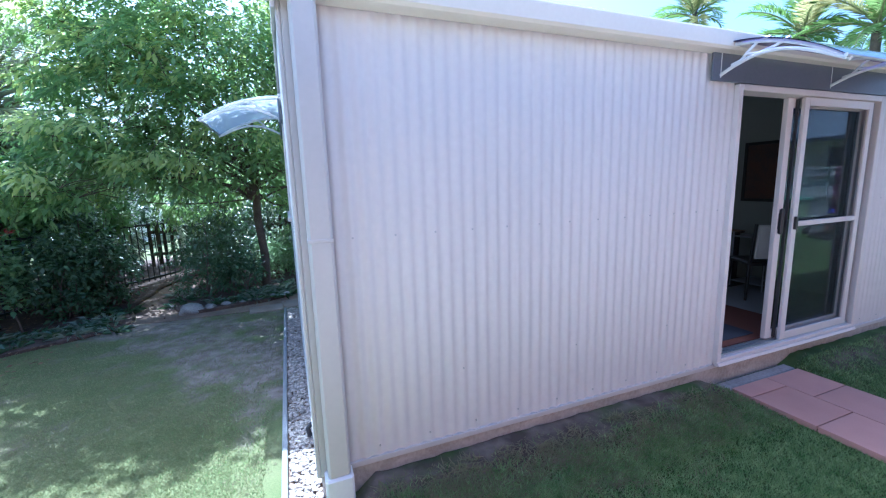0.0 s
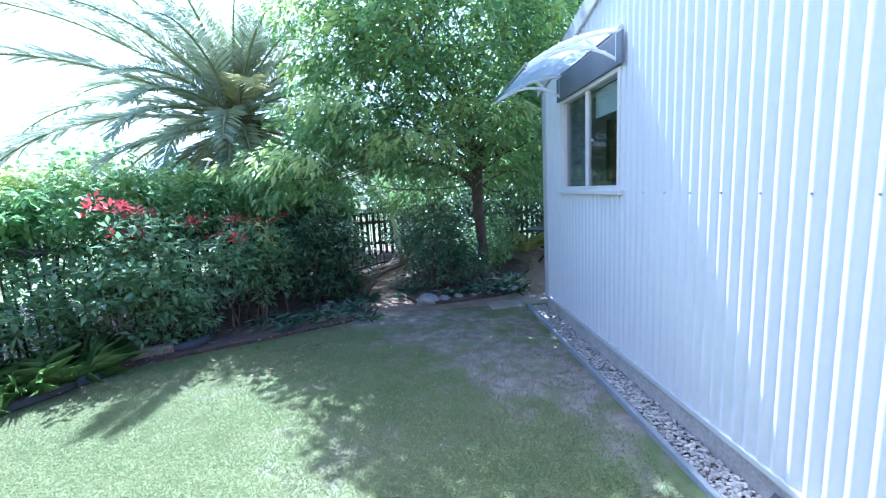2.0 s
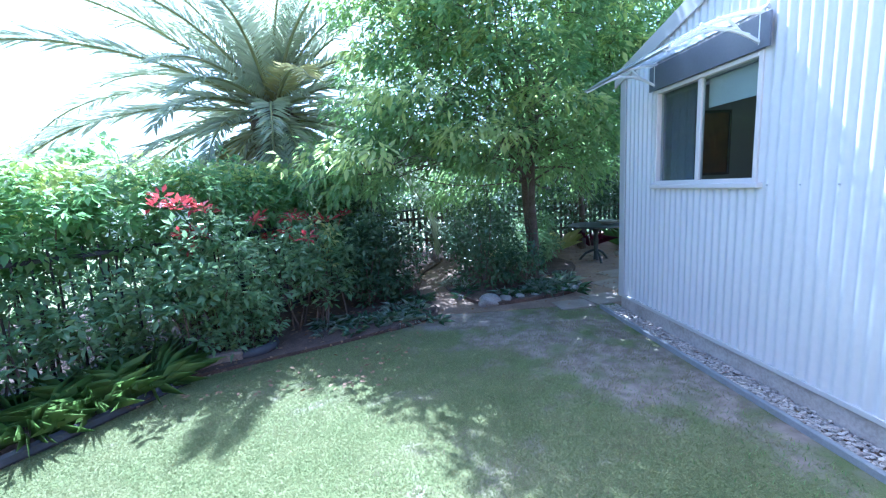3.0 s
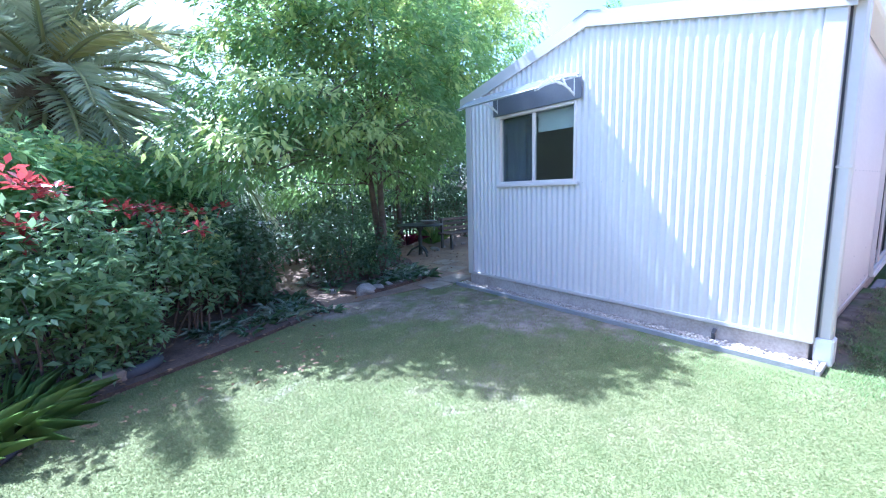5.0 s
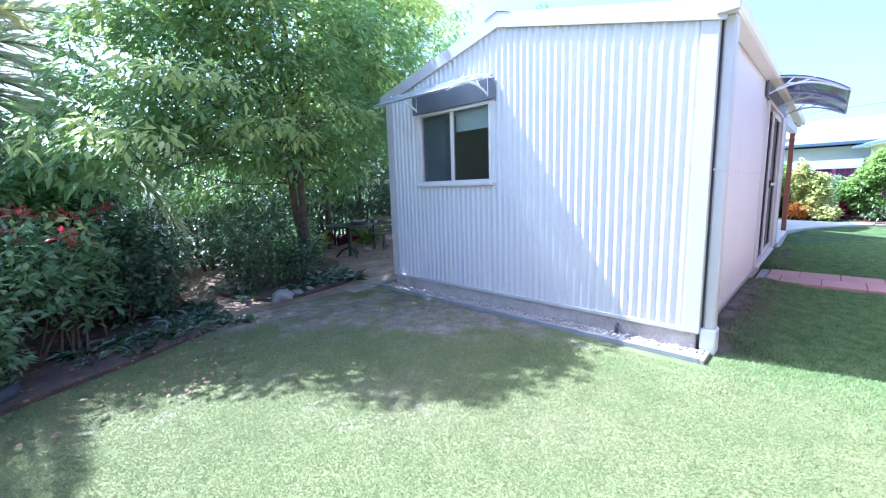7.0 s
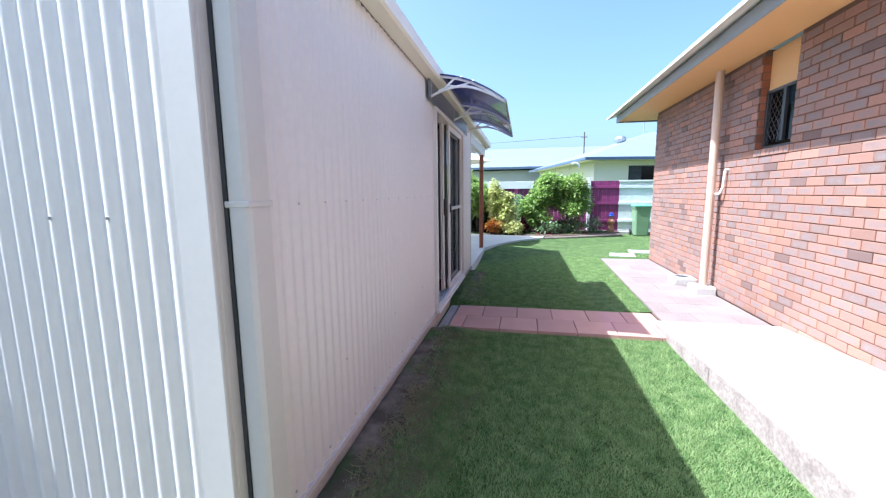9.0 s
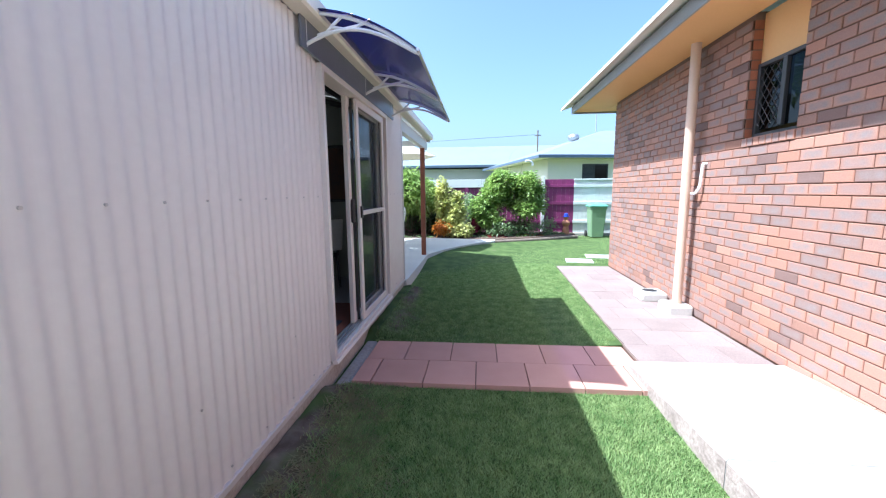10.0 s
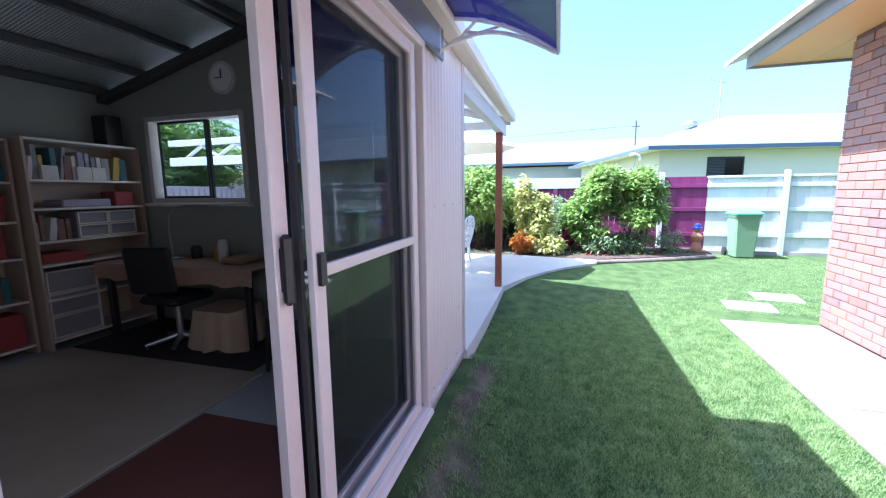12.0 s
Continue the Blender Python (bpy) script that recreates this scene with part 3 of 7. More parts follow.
sill = G().add([(a, y, z) for a in (x0 - 0.02, x1 + 0.02) for y, z in ((1.975, 0.19), (1.935, 0.20), (1.945, 0.222), (1.99, 0.228))],
               [(0, 1, 2, 3), (7, 6, 5, 4), (0, 4, 5, 1), (1, 5, 6, 2), (2, 6, 7, 3), (3, 7, 4, 0)])
part("sill", sill, M_alu, fr)
# sliding glass leaf behind, screen leaf in front
leaf = part("glass_leaf", frame_bars(G(), "x", 2.035, 2.075, 4.30, z0 + 0.04, 5.44, z1 - 0.03, 0.072), M_alu, door)
p = part("pane", pane("x", 2.052, 4.37, z0 + 0.1, 5.38, z1 - 0.09), M_tint_glass, leaf)
hd = box(G(), (4.315, 2.0, 1.21), (4.348, 2.036, 1.43), 0.012)
box(hd, (4.318, 2.015, 1.25), (4.362, 2.04, 1.39), 0.006)
part("handle", hd, M_black, leaf, "black plastic pull handle")
scr = part("screen_leaf", frame_bars(G(), "x", 1.978, 2.006, 4.41, z0 + 0.035, 5.41, z1 - 0.03, 0.065), M_alu, door)
part("midrail", box(G(), (4.475, 1.979, 1.272), (5.345, 2.004, 1.315), 0.003), M_alu, scr)
part("fly_mesh", pane("x", 1.99, 4.47, z0 + 0.08, 5.35, z1 - 0.08, 0.002), M_screen, scr, "dark fly mesh")
part("latch", box(G(), (4.425, 1.958, 1.25), (4.457, 1.98, 1.36), 0.004), M_black, scr, "black latch plate")
seal = G()
box(seal, (4.388, 2.012, z0 + 0.05), (4.404, 2.034, z1 - 0.04))
box(seal, (5.412, 1.985, z0 + 0.05), (5.43, 2.03, z1 - 0.04))
part("seal", seal, M_dark, door)

y0, z0, y1, z1 = WIN
win = thing("window_1", (SX0, 4.6, z0), "two-pane aluminium sliding window in the gable", "window", kind="structure")
part("window_frame", frame_bars(G(), "y", SX0 - 0.022, SX0 + 0.07, y0, z0, y1, z1, 0.035), M_alu, win)
part("mullion", box(G(), (SX0 - 0.01, 4.60, z0 + 0.035), (SX0 + 0.03, 4.645, z1 - 0.035), 0.004), M_alu, win)
part("pane", pane("y", SX0 + 0.006, y0 + 0.034, z0 + 0.034, 4.601, z1 - 0.034), M_glass, win)
part("pane", pane("y", SX0 + 0.022, 4.644, z0 + 0.034, y1 - 0.034, z1 - 0.034), M_glass, win)
part("fly_mesh", pane("y", SX0 + 0.045, 4.64, z0 + 0.034, y1 - 0.034, z1 - 0.034, 0.002), M_screen_grey, win, "grey fly mesh over one pane")
part("window_sill", box(G(), (SX0 - 0.045, y0 - 0.03, z0 - 0.035), (SX0 + 0.02, y1 + 0.03, z0 + 0.004), 0.006), M_alu, win)
blind = thing("roller_blind", (SX0 + 0.11, 4.6, 2.2), "white roller blind half drawn behind the window", "blind")
part("roll", tube(G(), [(SX0 + 0.12, y0 + 0.0, 2.27), (SX0 + 0.12, y1 - 0.0, 2.27)], 0.022, 12), M_white, blind, smooth=True)
part("cloth", box(G(), (SX0 + 0.074, y0 + 0.02, 2.05), (SX0 + 0.077, 4.62, 2.27)), mat("white_blind_cloth", (0.85, 0.85, 0.83), rough=0.8, scale=3), blind)
curtain = G()
cn = 40
for i in range(cn):
    a, b = 4.86 + 0.3 * i / cn, 4.86 + 0.3 * (i + 1) / cn
    oa, ob_ = [0.018 * math.sin(q * 62) for q in (a, b)]
    curtain.add([(SX0 + 0.14 + oa, a, 1.3), (SX0 + 0.14 + ob_, b, 1.3), (SX0 + 0.14 + ob_, b, 2.3), (SX0 + 0.14 + oa, a, 2.3)], [(0, 1, 2, 3)])
part("curtain", curtain, mat("grey_curtain", (0.62, 0.62, 0.66), rough=0.9), None, smooth=True)
tagged(bpy.data.objects["curtain"], "gathered grey curtain hanging beside the window", "curtain")

y0, z0, y1, z1 = EWIN
win = thing("window_2", (SX1, 4.6, z0), "aluminium sliding window in a cream timber frame", "window", kind="structure")
part("window_frame", frame_bars(G(), "y", SX1 - 0.11, SX1 + 0.02, y0, z0, y1, z1, 0.05), M_trim, win)
part("mullion", box(G(), (SX1 - 0.03, 4.55, z0 + 0.05), (SX1, 4.60, z1 - 0.05), 0.004), M_black, win)
part("sash", frame_bars(G(), "y", SX1 - 0.055, SX1 - 0.035, 4.56, z0 + 0.05, y1 - 0.1, z1 - 0.05, 0.022), M_black, win)
part("pane", pane("y", SX1 - 0.02, y0 + 0.05, z0 + 0.05, 4.55, z1 - 0.05), M_glass, win)
part("pane", pane("y", SX1 - 0.045, 4.58, z0 + 0.07, y1 - 0.12, z1 - 0.07), M_glass, win)
part("window_sill", box(G(), (SX1 - 0.17, y0 - 0.04, z0 - 0.03), (SX1 - 0.05, y1 + 0.04, z0 + 0.004), 0.006), M_trim, win)

# ---- awnings ----
M_poly = glass_mat("violet_polycarbonate", (0.10, 0.09, 0.27), 1.25, rough=0.12)


def milky_mat():
    m = bpy.data.materials.new("milky_polycarbonate")
    m.use_nodes = True
    nt = m.node_tree
    bsdf = nt.nodes["Principled BSDF"]
    bsdf.inputs["Base Color"].default_value = (0.78, 0.80, 0.82, 1)
    bsdf.inputs["Roughness"].default_value = 0.25
    tl = nt.nodes.new("ShaderNodeBsdfTranslucent")
    tl.inputs[0].default_value = (0.82, 0.84, 0.86, 1)
    tr = nt.nodes.new("ShaderNodeBsdfTransparent")
    tr.inputs[0].default_value = (0.75, 0.78, 0.8, 1)
    a, b = nt.nodes.new("ShaderNodeMixShader"), nt.nodes.new("ShaderNodeMixShader")
    a.inputs[0].default_value, b.inputs[0].default_value = 0.6, 0.6
    nt.links.new(bsdf.outputs[0], a.inputs[1])
    nt.links.new(tl.outputs[0], a.inputs[2])
    nt.links.new(a.outputs[0], b.inputs[1])
    nt.links.new(tr.outputs[0], b.inputs[2])
    nt.links.new(b.outputs[0], nt.nodes["Material Output"].inputs[0])
    return m


M_milky = milky_mat()


def awning(place, length, brackets, sheet_mat, label, board, reach=0.74, drop=0.25):
    """A polycarbonate door awning. Local: u along the wall, o out from it, h up; place turns that into a point."""
    def arc(o):
        k = o / reach
        return 0.225 - 0.02 * k - drop * k ** 2.2
    base = place(length / 2, 0, 0)
    aw = thing("awning", base, label, "awning", "polycarbonate awnings on the shed")
    g = G()
    n = 14
    lo, hi = [], []
    for i in range(n + 1):
        o = reach * i / n
        lo.append((o, arc(o)))
        hi.append((o, arc(o) + 0.005))
    prof = lo + hi[::-1]
    m = len(prof)
    g.add([place(u, o, h) for u in (0, length) for o, h in prof], [(i, (i + 1) % m, (i + 1) % m + m, i + m) for i in range(m)] + [tuple(range(m))[::-1], tuple(range(m, 2 * m))])
    sheet = part("sheet", g, sheet_mat, aw, "translucent polycarbonate sheet", smooth=True)
    g = G()
    tube(g, [place(-0.01, reach - 0.005, arc(reach) + 0.002), place(length + 0.01, reach - 0.005, arc(reach) + 0.002)], 0.011, 8)
    part("front_bar", g, M_steel, aw)
    g = G()
    tube(g, [place(-0.01, 0.012, 0.235), place(length + 0.01, 0.012, 0.235)], 0.014, 8)
    part("wall_bar", g, M_steel, aw)
    for u in brackets:
        g = G()
        tube(g, [place(u, 0.015, 0.01), place(u, 0.015, 0.235)], 0.017, 8)
        tube(g, [place(u, o, arc(o) - 0.014) for o in [reach * k / 12 for k in range(13)]], 0.012, 6)
        tube(g, [place(u, 0.02 + (reach - 0.04) * k / 12, 0.025 + (arc(reach - 0.02) - 0.045) * (k / 12) ** 1.5 + 0.11 * math.sin(math.pi * k / 12) * (1 - 0.2 * k / 12)) for k in range(13)], 0.012, 6)
        tube(g, [place(u, o, h) for o, h in ((0.10, 0.075), (0.16, 0.09), (0.20, 0.13), (0.26, 0.18), (0.33, 0.185))], 0.010, 6)
        tube(g, [place(u, o, h) for o, h in ((0.19, 0.12), (0.27, 0.105), (0.36, 0.12), (0.44, 0.15))], 0.010, 6)
        part("bracket", g, M_white, aw, "white moulded scroll bracket", smooth=True)
    if board:
        a, b = place(-0.05, 0.012, board[0]), place(length + 0.05, 0.03, board[1])
        part("flashing", box(G(), a, b, 0.004), M_grey_paint, aw, "slate-grey flashing board")
    return aw


awning(lambda u, o, h: (3.34 + u, SY0 - 0.012 - o, 2.385 + h), 2.52, (0.03, 1.34, 2.49), M_poly, "violet tinted polycarbonate awning over the sliding door", (-0.01, 0.235))
awning(lambda u, o, h: (SX0 - 0.012 - o, 4.02 + u, 2.335 + h), 1.19, (0.03, 1.16), M_milky, "milky polycarbonate awning over the gable window", (-0.02, 0.20), 0.68, 0.20)

# screws of the cladding
scg = G()
for zrow in (0.26, 0.62, 1.46):
    for k in range(80):
        x = PITCH * (7 + round(k * 1.0))
        if (zrow == 1.46 and k % 3) or (zrow == 0.26 and k % 4) or (zrow == 0.62 and k % 11):
            continue
        if not (SX0 + 0.16 < x < SX1 - 0.1) or (DOOR[0] - 0.06 < x < DOOR[2] + 0.06):
            continue
        tube(scg, [(x, SY0 - 0.0052, zrow), (x, SY0 - 0.0105, zrow)], 0.006, 6)
part("screw_row", scg, M_steel, wall_south, "steel cladding screws", kind="stuff")
scg = G()
for zrow in (1.43,):
    for k in range(60):
        y = PITCH * (28 + k * 3)
        if SY0 + 0.2 < y < 4.0:
            tube(scg, [(SX0 - DEPTH + 0.001, y, zrow), (SX0 - DEPTH - 0.004, y, zrow)], 0.006, 6)
part("screw_row", scg, M_steel, wall_west, "steel cladding screws", kind="stuff")

# ---- shed surroundings ----
edge = thing("garden_edging", (0.3, 4.0, 0), "grey timber edging strip beside the pebble drain", "edging")
part("strip", box(G(), (0.29, 1.93, -0.05), (0.325, 5.9, 0.045), 0.005), mat("weathered_grey_timber", (0.30, 0.30, 0.30), (0.19, 0.19, 0.19), rough=0.85, scale=8, fine=60, bump=0.3), edge)
part("end_strip", box(G(), (0.29, 1.90, -0.05), (0.64, 1.93, 0.04), 0.005), M_concrete, edge)
setting("drain_bed", box(G(), (0.325, 1.93, -0.05), (0.51, 5.9, 0.012)), M_path, "shallow bed of pebbles along the gable", "bed")
rng = np.random.default_rng(5)


def pebbles(name, n, where, size, material, label, category):
    """Many small stones in one mesh."""
    v, f = [], []
    ico = [(0, 0, 1), (0.9, 0, 0.3), (0.28, 0.85, 0.3), (-0.72, 0.53, 0.3), (-0.72, -0.53, 0.3), (0.28, -0.85, 0.3), (0.72, 0.53, -0.3), (-0.28, 0.85, -0.3), (-0.9, 0, -0.3), (-0.28, -0.85, -0.3), (0.72, -0.53, -0.3), (0, 0, -1)]
    tri = [(0, 1, 2), (0, 2, 3), (0, 3, 4), (0, 4, 5), (0, 5, 1), (1, 6, 2), (2, 7, 3), (3, 8, 4), (4, 9, 5), (5, 10, 1), (6, 7, 2), (7, 8, 3), (8, 9, 4), (9, 10, 5), (10, 6, 1)]
    for _ in range(n):
        x, y, z = where()
        s = size * rng.uniform(0.6, 1.4)
        a = rng.uniform(0, 6.28)
        k = len(v)
        for px, py, pz in ico:
            qx, qy = px * s * 1.25, py * s * 0.85
            v.append((x + qx * math.cos(a) - qy * math.sin(a), y + qx * math.sin(a) + qy * math.cos(a), z + pz * s * 0.55))
        f += [tuple(i + k for i in t) for t in tri]
    g = G()
    g.v, g.f = v, f
    return tagged(part(name, g, material, smooth=True), label, category, kind="stuff")


M_pebble = mat("pale_pebbles", (0.46, 0.40, 0.34), (0.30, 0.255, 0.22), rough=0.75, scale=20, fine=120, bump=0.1, random_tint=0.4, island=True)
pebbles("pebbles", 3200, lambda: (rng.uniform(0.335, 0.505), rng.uniform(1.95, 5.88), rng.uniform(0.015, 0.036)), 0.0125, M_pebble, "pale river pebbles lying along the gable foot", "pebbles")
tap = thing("pipe_stub", (0.44, 2.62, 0.03), "small grey drain pipe stub at the slab edge", "pipe")
part("stub", tube(G(), [(0.47, 2.62, 0.02), (0.46, 2.62, 0.09), (0.49, 2.62, 0.12)], 0.016, 8), M_edge, tap, smooth=True)

# ---- house fittings ----
hw = thing("house_window", (4.54, HY - 0.08, 1.95), "small dark aluminium window with a diamond security screen", "window")
M_bronze = mat("dark_bronze_frame", (0.05, 0.048, 0.05), (0.035, 0.033, 0.035), rough=0.4, bump=0.02)
part("window_frame", frame_bars(G(), "x", HY - 0.12, HY - 0.07, 4.225, 1.95, 4.855, 2.60, 0.035), M_bronze, hw)
part("mullion", box(G(), (4.49, HY - 0.105, 2.02), (4.54, HY - 0.065, 2.57), 0.003), M_bronze, hw)
part("pane", pane("x", HY - 0.1, 4.26, 2.02, 4.50, 2.57), glass_mat("dark_glass", (0.12, 0.13, 0.14), 1.6), hw)
part("pane", pane("x", HY - 0.115, 4.53, 2.02, 4.82, 2.57), glass_mat("dark_glass", (0.08, 0.09, 0.10), 1.5), hw)
grid = G()
for k in range(-7, 10):
    for s in (1, -1):
        pts = []
        for j in range(12):
            x = 4.535 + 0.29 * j / 11
            z = 2.02 + 0.1 * k + s * (x - 4.535) * 1.25 + (0.55 if s < 0 else 0) * 0.0
            if 2.02 <= z <= 2.57:
                pts.append((x, HY - 0.085, z))
        if len(pts) > 1:
            tube(grid, [pts[0], pts[-1]], 0.004, 4)
part("security_grille", grid, M_bronze, hw, "diamond pattern grille")
part("head_panel", box(G(), (4.225, HY - 0.13, 2.60), (4.855, HY - 0.09, 3.03), 0.004), M_soffit, hw, "cream sheet panel above the window")
part("back", box(G(), (4.22, HY - 0.5, 1.9), (4.86, HY - 0.48, 3.0)), M_dark, hw)
hp = thing("house_downpipe", (5.57, HY + 0.13, 0.2), "cream painted round downpipe on a concrete block", "downpipe")
M_hpipe = mat("pinkish_cream_pipe", (0.62, 0.45, 0.34), (0.56, 0.40, 0.30), rough=0.45, scale=3, bump=0.03)
part("pipe", tube(G(), [(5.57, HY + 0.13, 0.17), (5.57, HY + 0.13, 3.03)], 0.05, 20), M_hpipe, hp, smooth=True)
part("clip", tube(G(), [(5.57, HY + 0.13, 1.66), (5.57, HY + 0.13, 1.69)], 0.054, 20), M_hpipe, hp, smooth=True)
part("block", box(G(), (5.42, HY + 0.01, 0.03), (5.72, HY + 0.28, 0.17), 0.02), M_slab, hp, "pale concrete collar block")
gd = thing("drain_gully", (6.15, HY + 0.2, 0.06), "raised concrete gully surround with a grate", "drain")
ring = box(G(), (6.0, HY + 0.03, 0.05), (6.32, HY + 0.35, 0.168), 0.02)
lathe(ring, [(0.11, 0.0), (0.115, 0.012), (0.10, 0.014), (0.098, 0.002)], (6.15, HY + 0.2, 0.166), 20)
part("surround", ring, M_slab, gd, smooth=True)
gr = G()
for k in range(-3, 4):
    box(gr, (6.15 + k * 0.024 - 0.005, HY + 0.2 - math.sqrt(0.0096 - (k * 0.024) ** 2), 0.169), (6.15 + k * 0.024 + 0.005, HY + 0.2 + math.sqrt(0.0096 - (k * 0.024) ** 2), 0.174))
part("grate", gr, M_edge, gd, "dark round grate")
hk = thing("hose_pipe", (5.3, HY + 0.05, 1.4), "white curved overflow pipe on the brick wall", "pipe")
part("pipe", tube(G(), smooth_line([(5.435, HY - 0.01, 1.76), (5.435, HY + 0.03, 1.76), (5.437, HY + 0.04, 1.65), (5.445, HY + 0.045, 1.52), (5.48, HY + 0.07, 1.44), (5.53, HY + 0.085, 1.44)], 0.03), 0.016, 10), M_white, hk, smooth=True)

# ---- stepping stones ----
M_step = mat("pale_stepping_slab", (0.66, 0.65, 0.62), (0.56, 0.55, 0.52), rough=0.8, scale=3, fine=80, bump=0.2)
for cx, cy in ((9.33, -1.22), (9.92, -1.78)):
    st = part("stepping_stone", box(G(), (-0.2, -0.27, -0.03), (0.2, 0.27, 0.022), 0.008), M_step)
    st.matrix_basis = pose(cx, cy, 0, 0, 0, -8)
    tagged(st, "pale square concrete stepping stone set in the lawn", "paver", "stepping stones")

# ---- far fence ----
FX = 14.25
M_purple = mat("purple_painted_palings", (0.22, 0.035, 0.13), (0.16, 0.025, 0.095), rough=0.55, scale=4, fine=60, bump=0.1, random_tint=0.12)
M_mint = mat("pale_mint_palings", (0.70, 0.73, 0.70), (0.63, 0.66, 0.63), rough=0.55, scale=4, fine=60, bump=0.1, random_tint=0.06)
fence = thing("paling_fence", (FX, 0, 0), "timber paling fence painted purple and pale mint", "fence")
M_fwhite = mat("white_fence_paint", (0.78, 0.79, 0.77), rough=0.5, bump=0.05)
pal_mesh = {}
k = 0
y = 9.5
while y > -9.5:
    purple = y > -2.22
    key = "p" if purple else "m"
    if key not in pal_mesh:
        pal_mesh[key] = mesh_of("paling", box(G(), (0, -0.066, 0.06), (0.018, 0.066, 1.84 if purple else 1.80), 0.003), M_purple if purple else M_mint)
    pl = part("paling", pal_mesh[key], None, fence)
    pl.location = (FX + 0.03, y, 0)
    pl.matrix_parent_inverse = fence.matrix_basis.inverted()
    y -= 0.135
for z in (0.42, 1.02, 1.58):
    part("rail", box(G(), (FX - 0.01, -2.15, z), (FX + 0.03, 9.5, z + 0.09), 0.004), M_purple, fence)
    part("rail", box(G(), (FX - 0.01, -9.5, z), (FX + 0.03, -2.16, z + 0.09), 0.004), M_mint, fence)
part("capping", box(G(), (FX - 0.02, -9.5, 1.80), (FX + 0.06, -2.16, 1.85), 0.004), M_mint, fence)
part("kerb", box(G(), (FX - 0.03, -9.5, -0.05), (FX + 0.05, 9.5, 0.09), 0.01), M_concrete, fence)
for yy, m_ in ((-1.18, M_fwhite), (-3.72, M_mint), (-6.3, M_mint), (1.3, M_purple), (3.8, M_purple)):
    part("post", box(G(), (FX - 0.06, yy - 0.05, 0), (FX + 0.03, yy + 0.05, 1.59 if m_ is M_purple else 1.95), 0.006), m_, fence)
part("top_board", box(G(), (FX - 0.03, 0.7, 1.60), (FX - 0.012, 9.5, 1.86), 0.004), M_mint, fence, "pale mint top board")

# ---- bin ----
M_bin = mat("green_bin_plastic", (0.21, 0.32, 0.18), (0.18, 0.28, 0.155), rough=0.45, scale=5, fine=80, bump=0.03)
M_lid = mat("bright_green_lid", (0.16, 0.42, 0.30), (0.13, 0.36, 0.26), rough=0.4, bump=0.03)
wb = thing("wheelie_bin", (13.8, -2.78, 0), "green plastic wheelie bin with a bright green lid", "bin")


def taper(g, cx, cy, z0, z1, w0, d0, w1, d1, c=0.03):
    vs = []
    for z, w, d in ((z0, w0, d0), (z1, w1, d1)):
        w, d = w / 2, d / 2
        vs += [(cx + sx * (d - (c if k else 0)), cy + sy * (w - (0 if k else c)), z) for sx, sy, k in ((1, -1, 1), (1, -1, 0), (1, 1, 0), (1, 1, 1), (-1, 1, 1), (-1, 1, 0), (-1, -1, 0), (-1, -1, 1))]
    return g.add(vs, [tuple(range(8))[::-1], tuple(range(8, 16))] + [(i, (i + 1) % 8, (i + 1) % 8 + 8, i + 8) for i in range(8)])


part("body", taper(taper(G(), 13.8, -2.78, 0.03, 0.97, 0.38, 0.42, 0.48, 0.53), 13.8, -2.78, 0.91, 0.975, 0.505, 0.55, 0.515, 0.56), M_bin, wb)
lid = taper(G(), 13.8, -2.78, 0.975, 1.005, 0.55, 0.6, 0.55, 0.6)
taper(lid, 13.8, -2.78, 1.005, 1.05, 0.55, 0.6, 0.4, 0.44)
part("lid", lid, M_lid, wb)
for s in (-1, 1):
    part("wheel", tube(G(), [(14.03, -2.78 + s * 0.22, 0.1), (14.03, -2.78 + s * 0.27, 0.1)], 0.1, 16), M_black, wb)
part("handle", tube(G(), [(14.08, -2.98, 0.96), (14.08, -2.58, 0.96)], 0.015, 8), M_bin, wb)

# garden figure
fg = lathe(G(), [(0.10, 0), (0.12, 0.04), (0.10, 0.18), (0.075, 0.28), (0.115, 0.33), (0.125, 0.40), (0.08, 0.47), (0.05, 0.49), (0.075, 0.53), (0.075, 0.57)], (13.45, -1.78, 0.1), 16)
tagged(part("garden_statue", fg, mat("terracotta", (0.42, 0.19, 0.11), (0.32, 0.14, 0.08), rough=0.8, scale=9), smooth=True), "terracotta garden figure standing at the bed's end", "statue")
hat = lathe(G(), [(0.10, 0.57), (0.105, 0.59), (0.07, 0.60), (0.06, 0.66), (0.02, 0.69)], (13.45, -1.78, 0.1), 16)
tagged(part("statue_hat", hat, mat("blue_glaze", (0.03, 0.06, 0.4), rough=0.3), smooth=True), "blue glazed cap lying on the garden figure", "cap")

# ---- neighbours ----
M_nbwall = mat("cream_render", (0.80, 0.75, 0.60), (0.74, 0.69, 0.54), rough=0.8, scale=1, fine=30, bump=0.08)
M_nbroof = mat("blue_grey_roof", (0.19, 0.235, 0.275), (0.165, 0.205, 0.245), rough=0.7, scale=1, fine=20, bump=0.03)
M_nbfascia = mat("slate_blue_fascia", (0.10, 0.14, 0.20), rough=0.5, bump=0.02)
NX = 18.5
nb = thing("house", (24, -8, 0), "cream rendered neighbour house with a pale hip roof", "house")
part("wall", box(G(), (NX, -16.0, 0), (NX + 10, -1.6, 2.82)), M_nbwall, nb)


def hip(g, x0, y0, x1, y1, z, top, inset):
    return g.add([(x0, y0, z), (x1, y0, z), (x1, y1, z), (x0, y1, z), ((x0 + x1) / 2, y0 + inset, top), ((x0 + x1) / 2, y1 - inset, top)],
                 [(0, 1, 4), (1, 2, 5, 4), (2, 3, 5), (3, 0, 4, 5), (3, 2, 1, 0)])


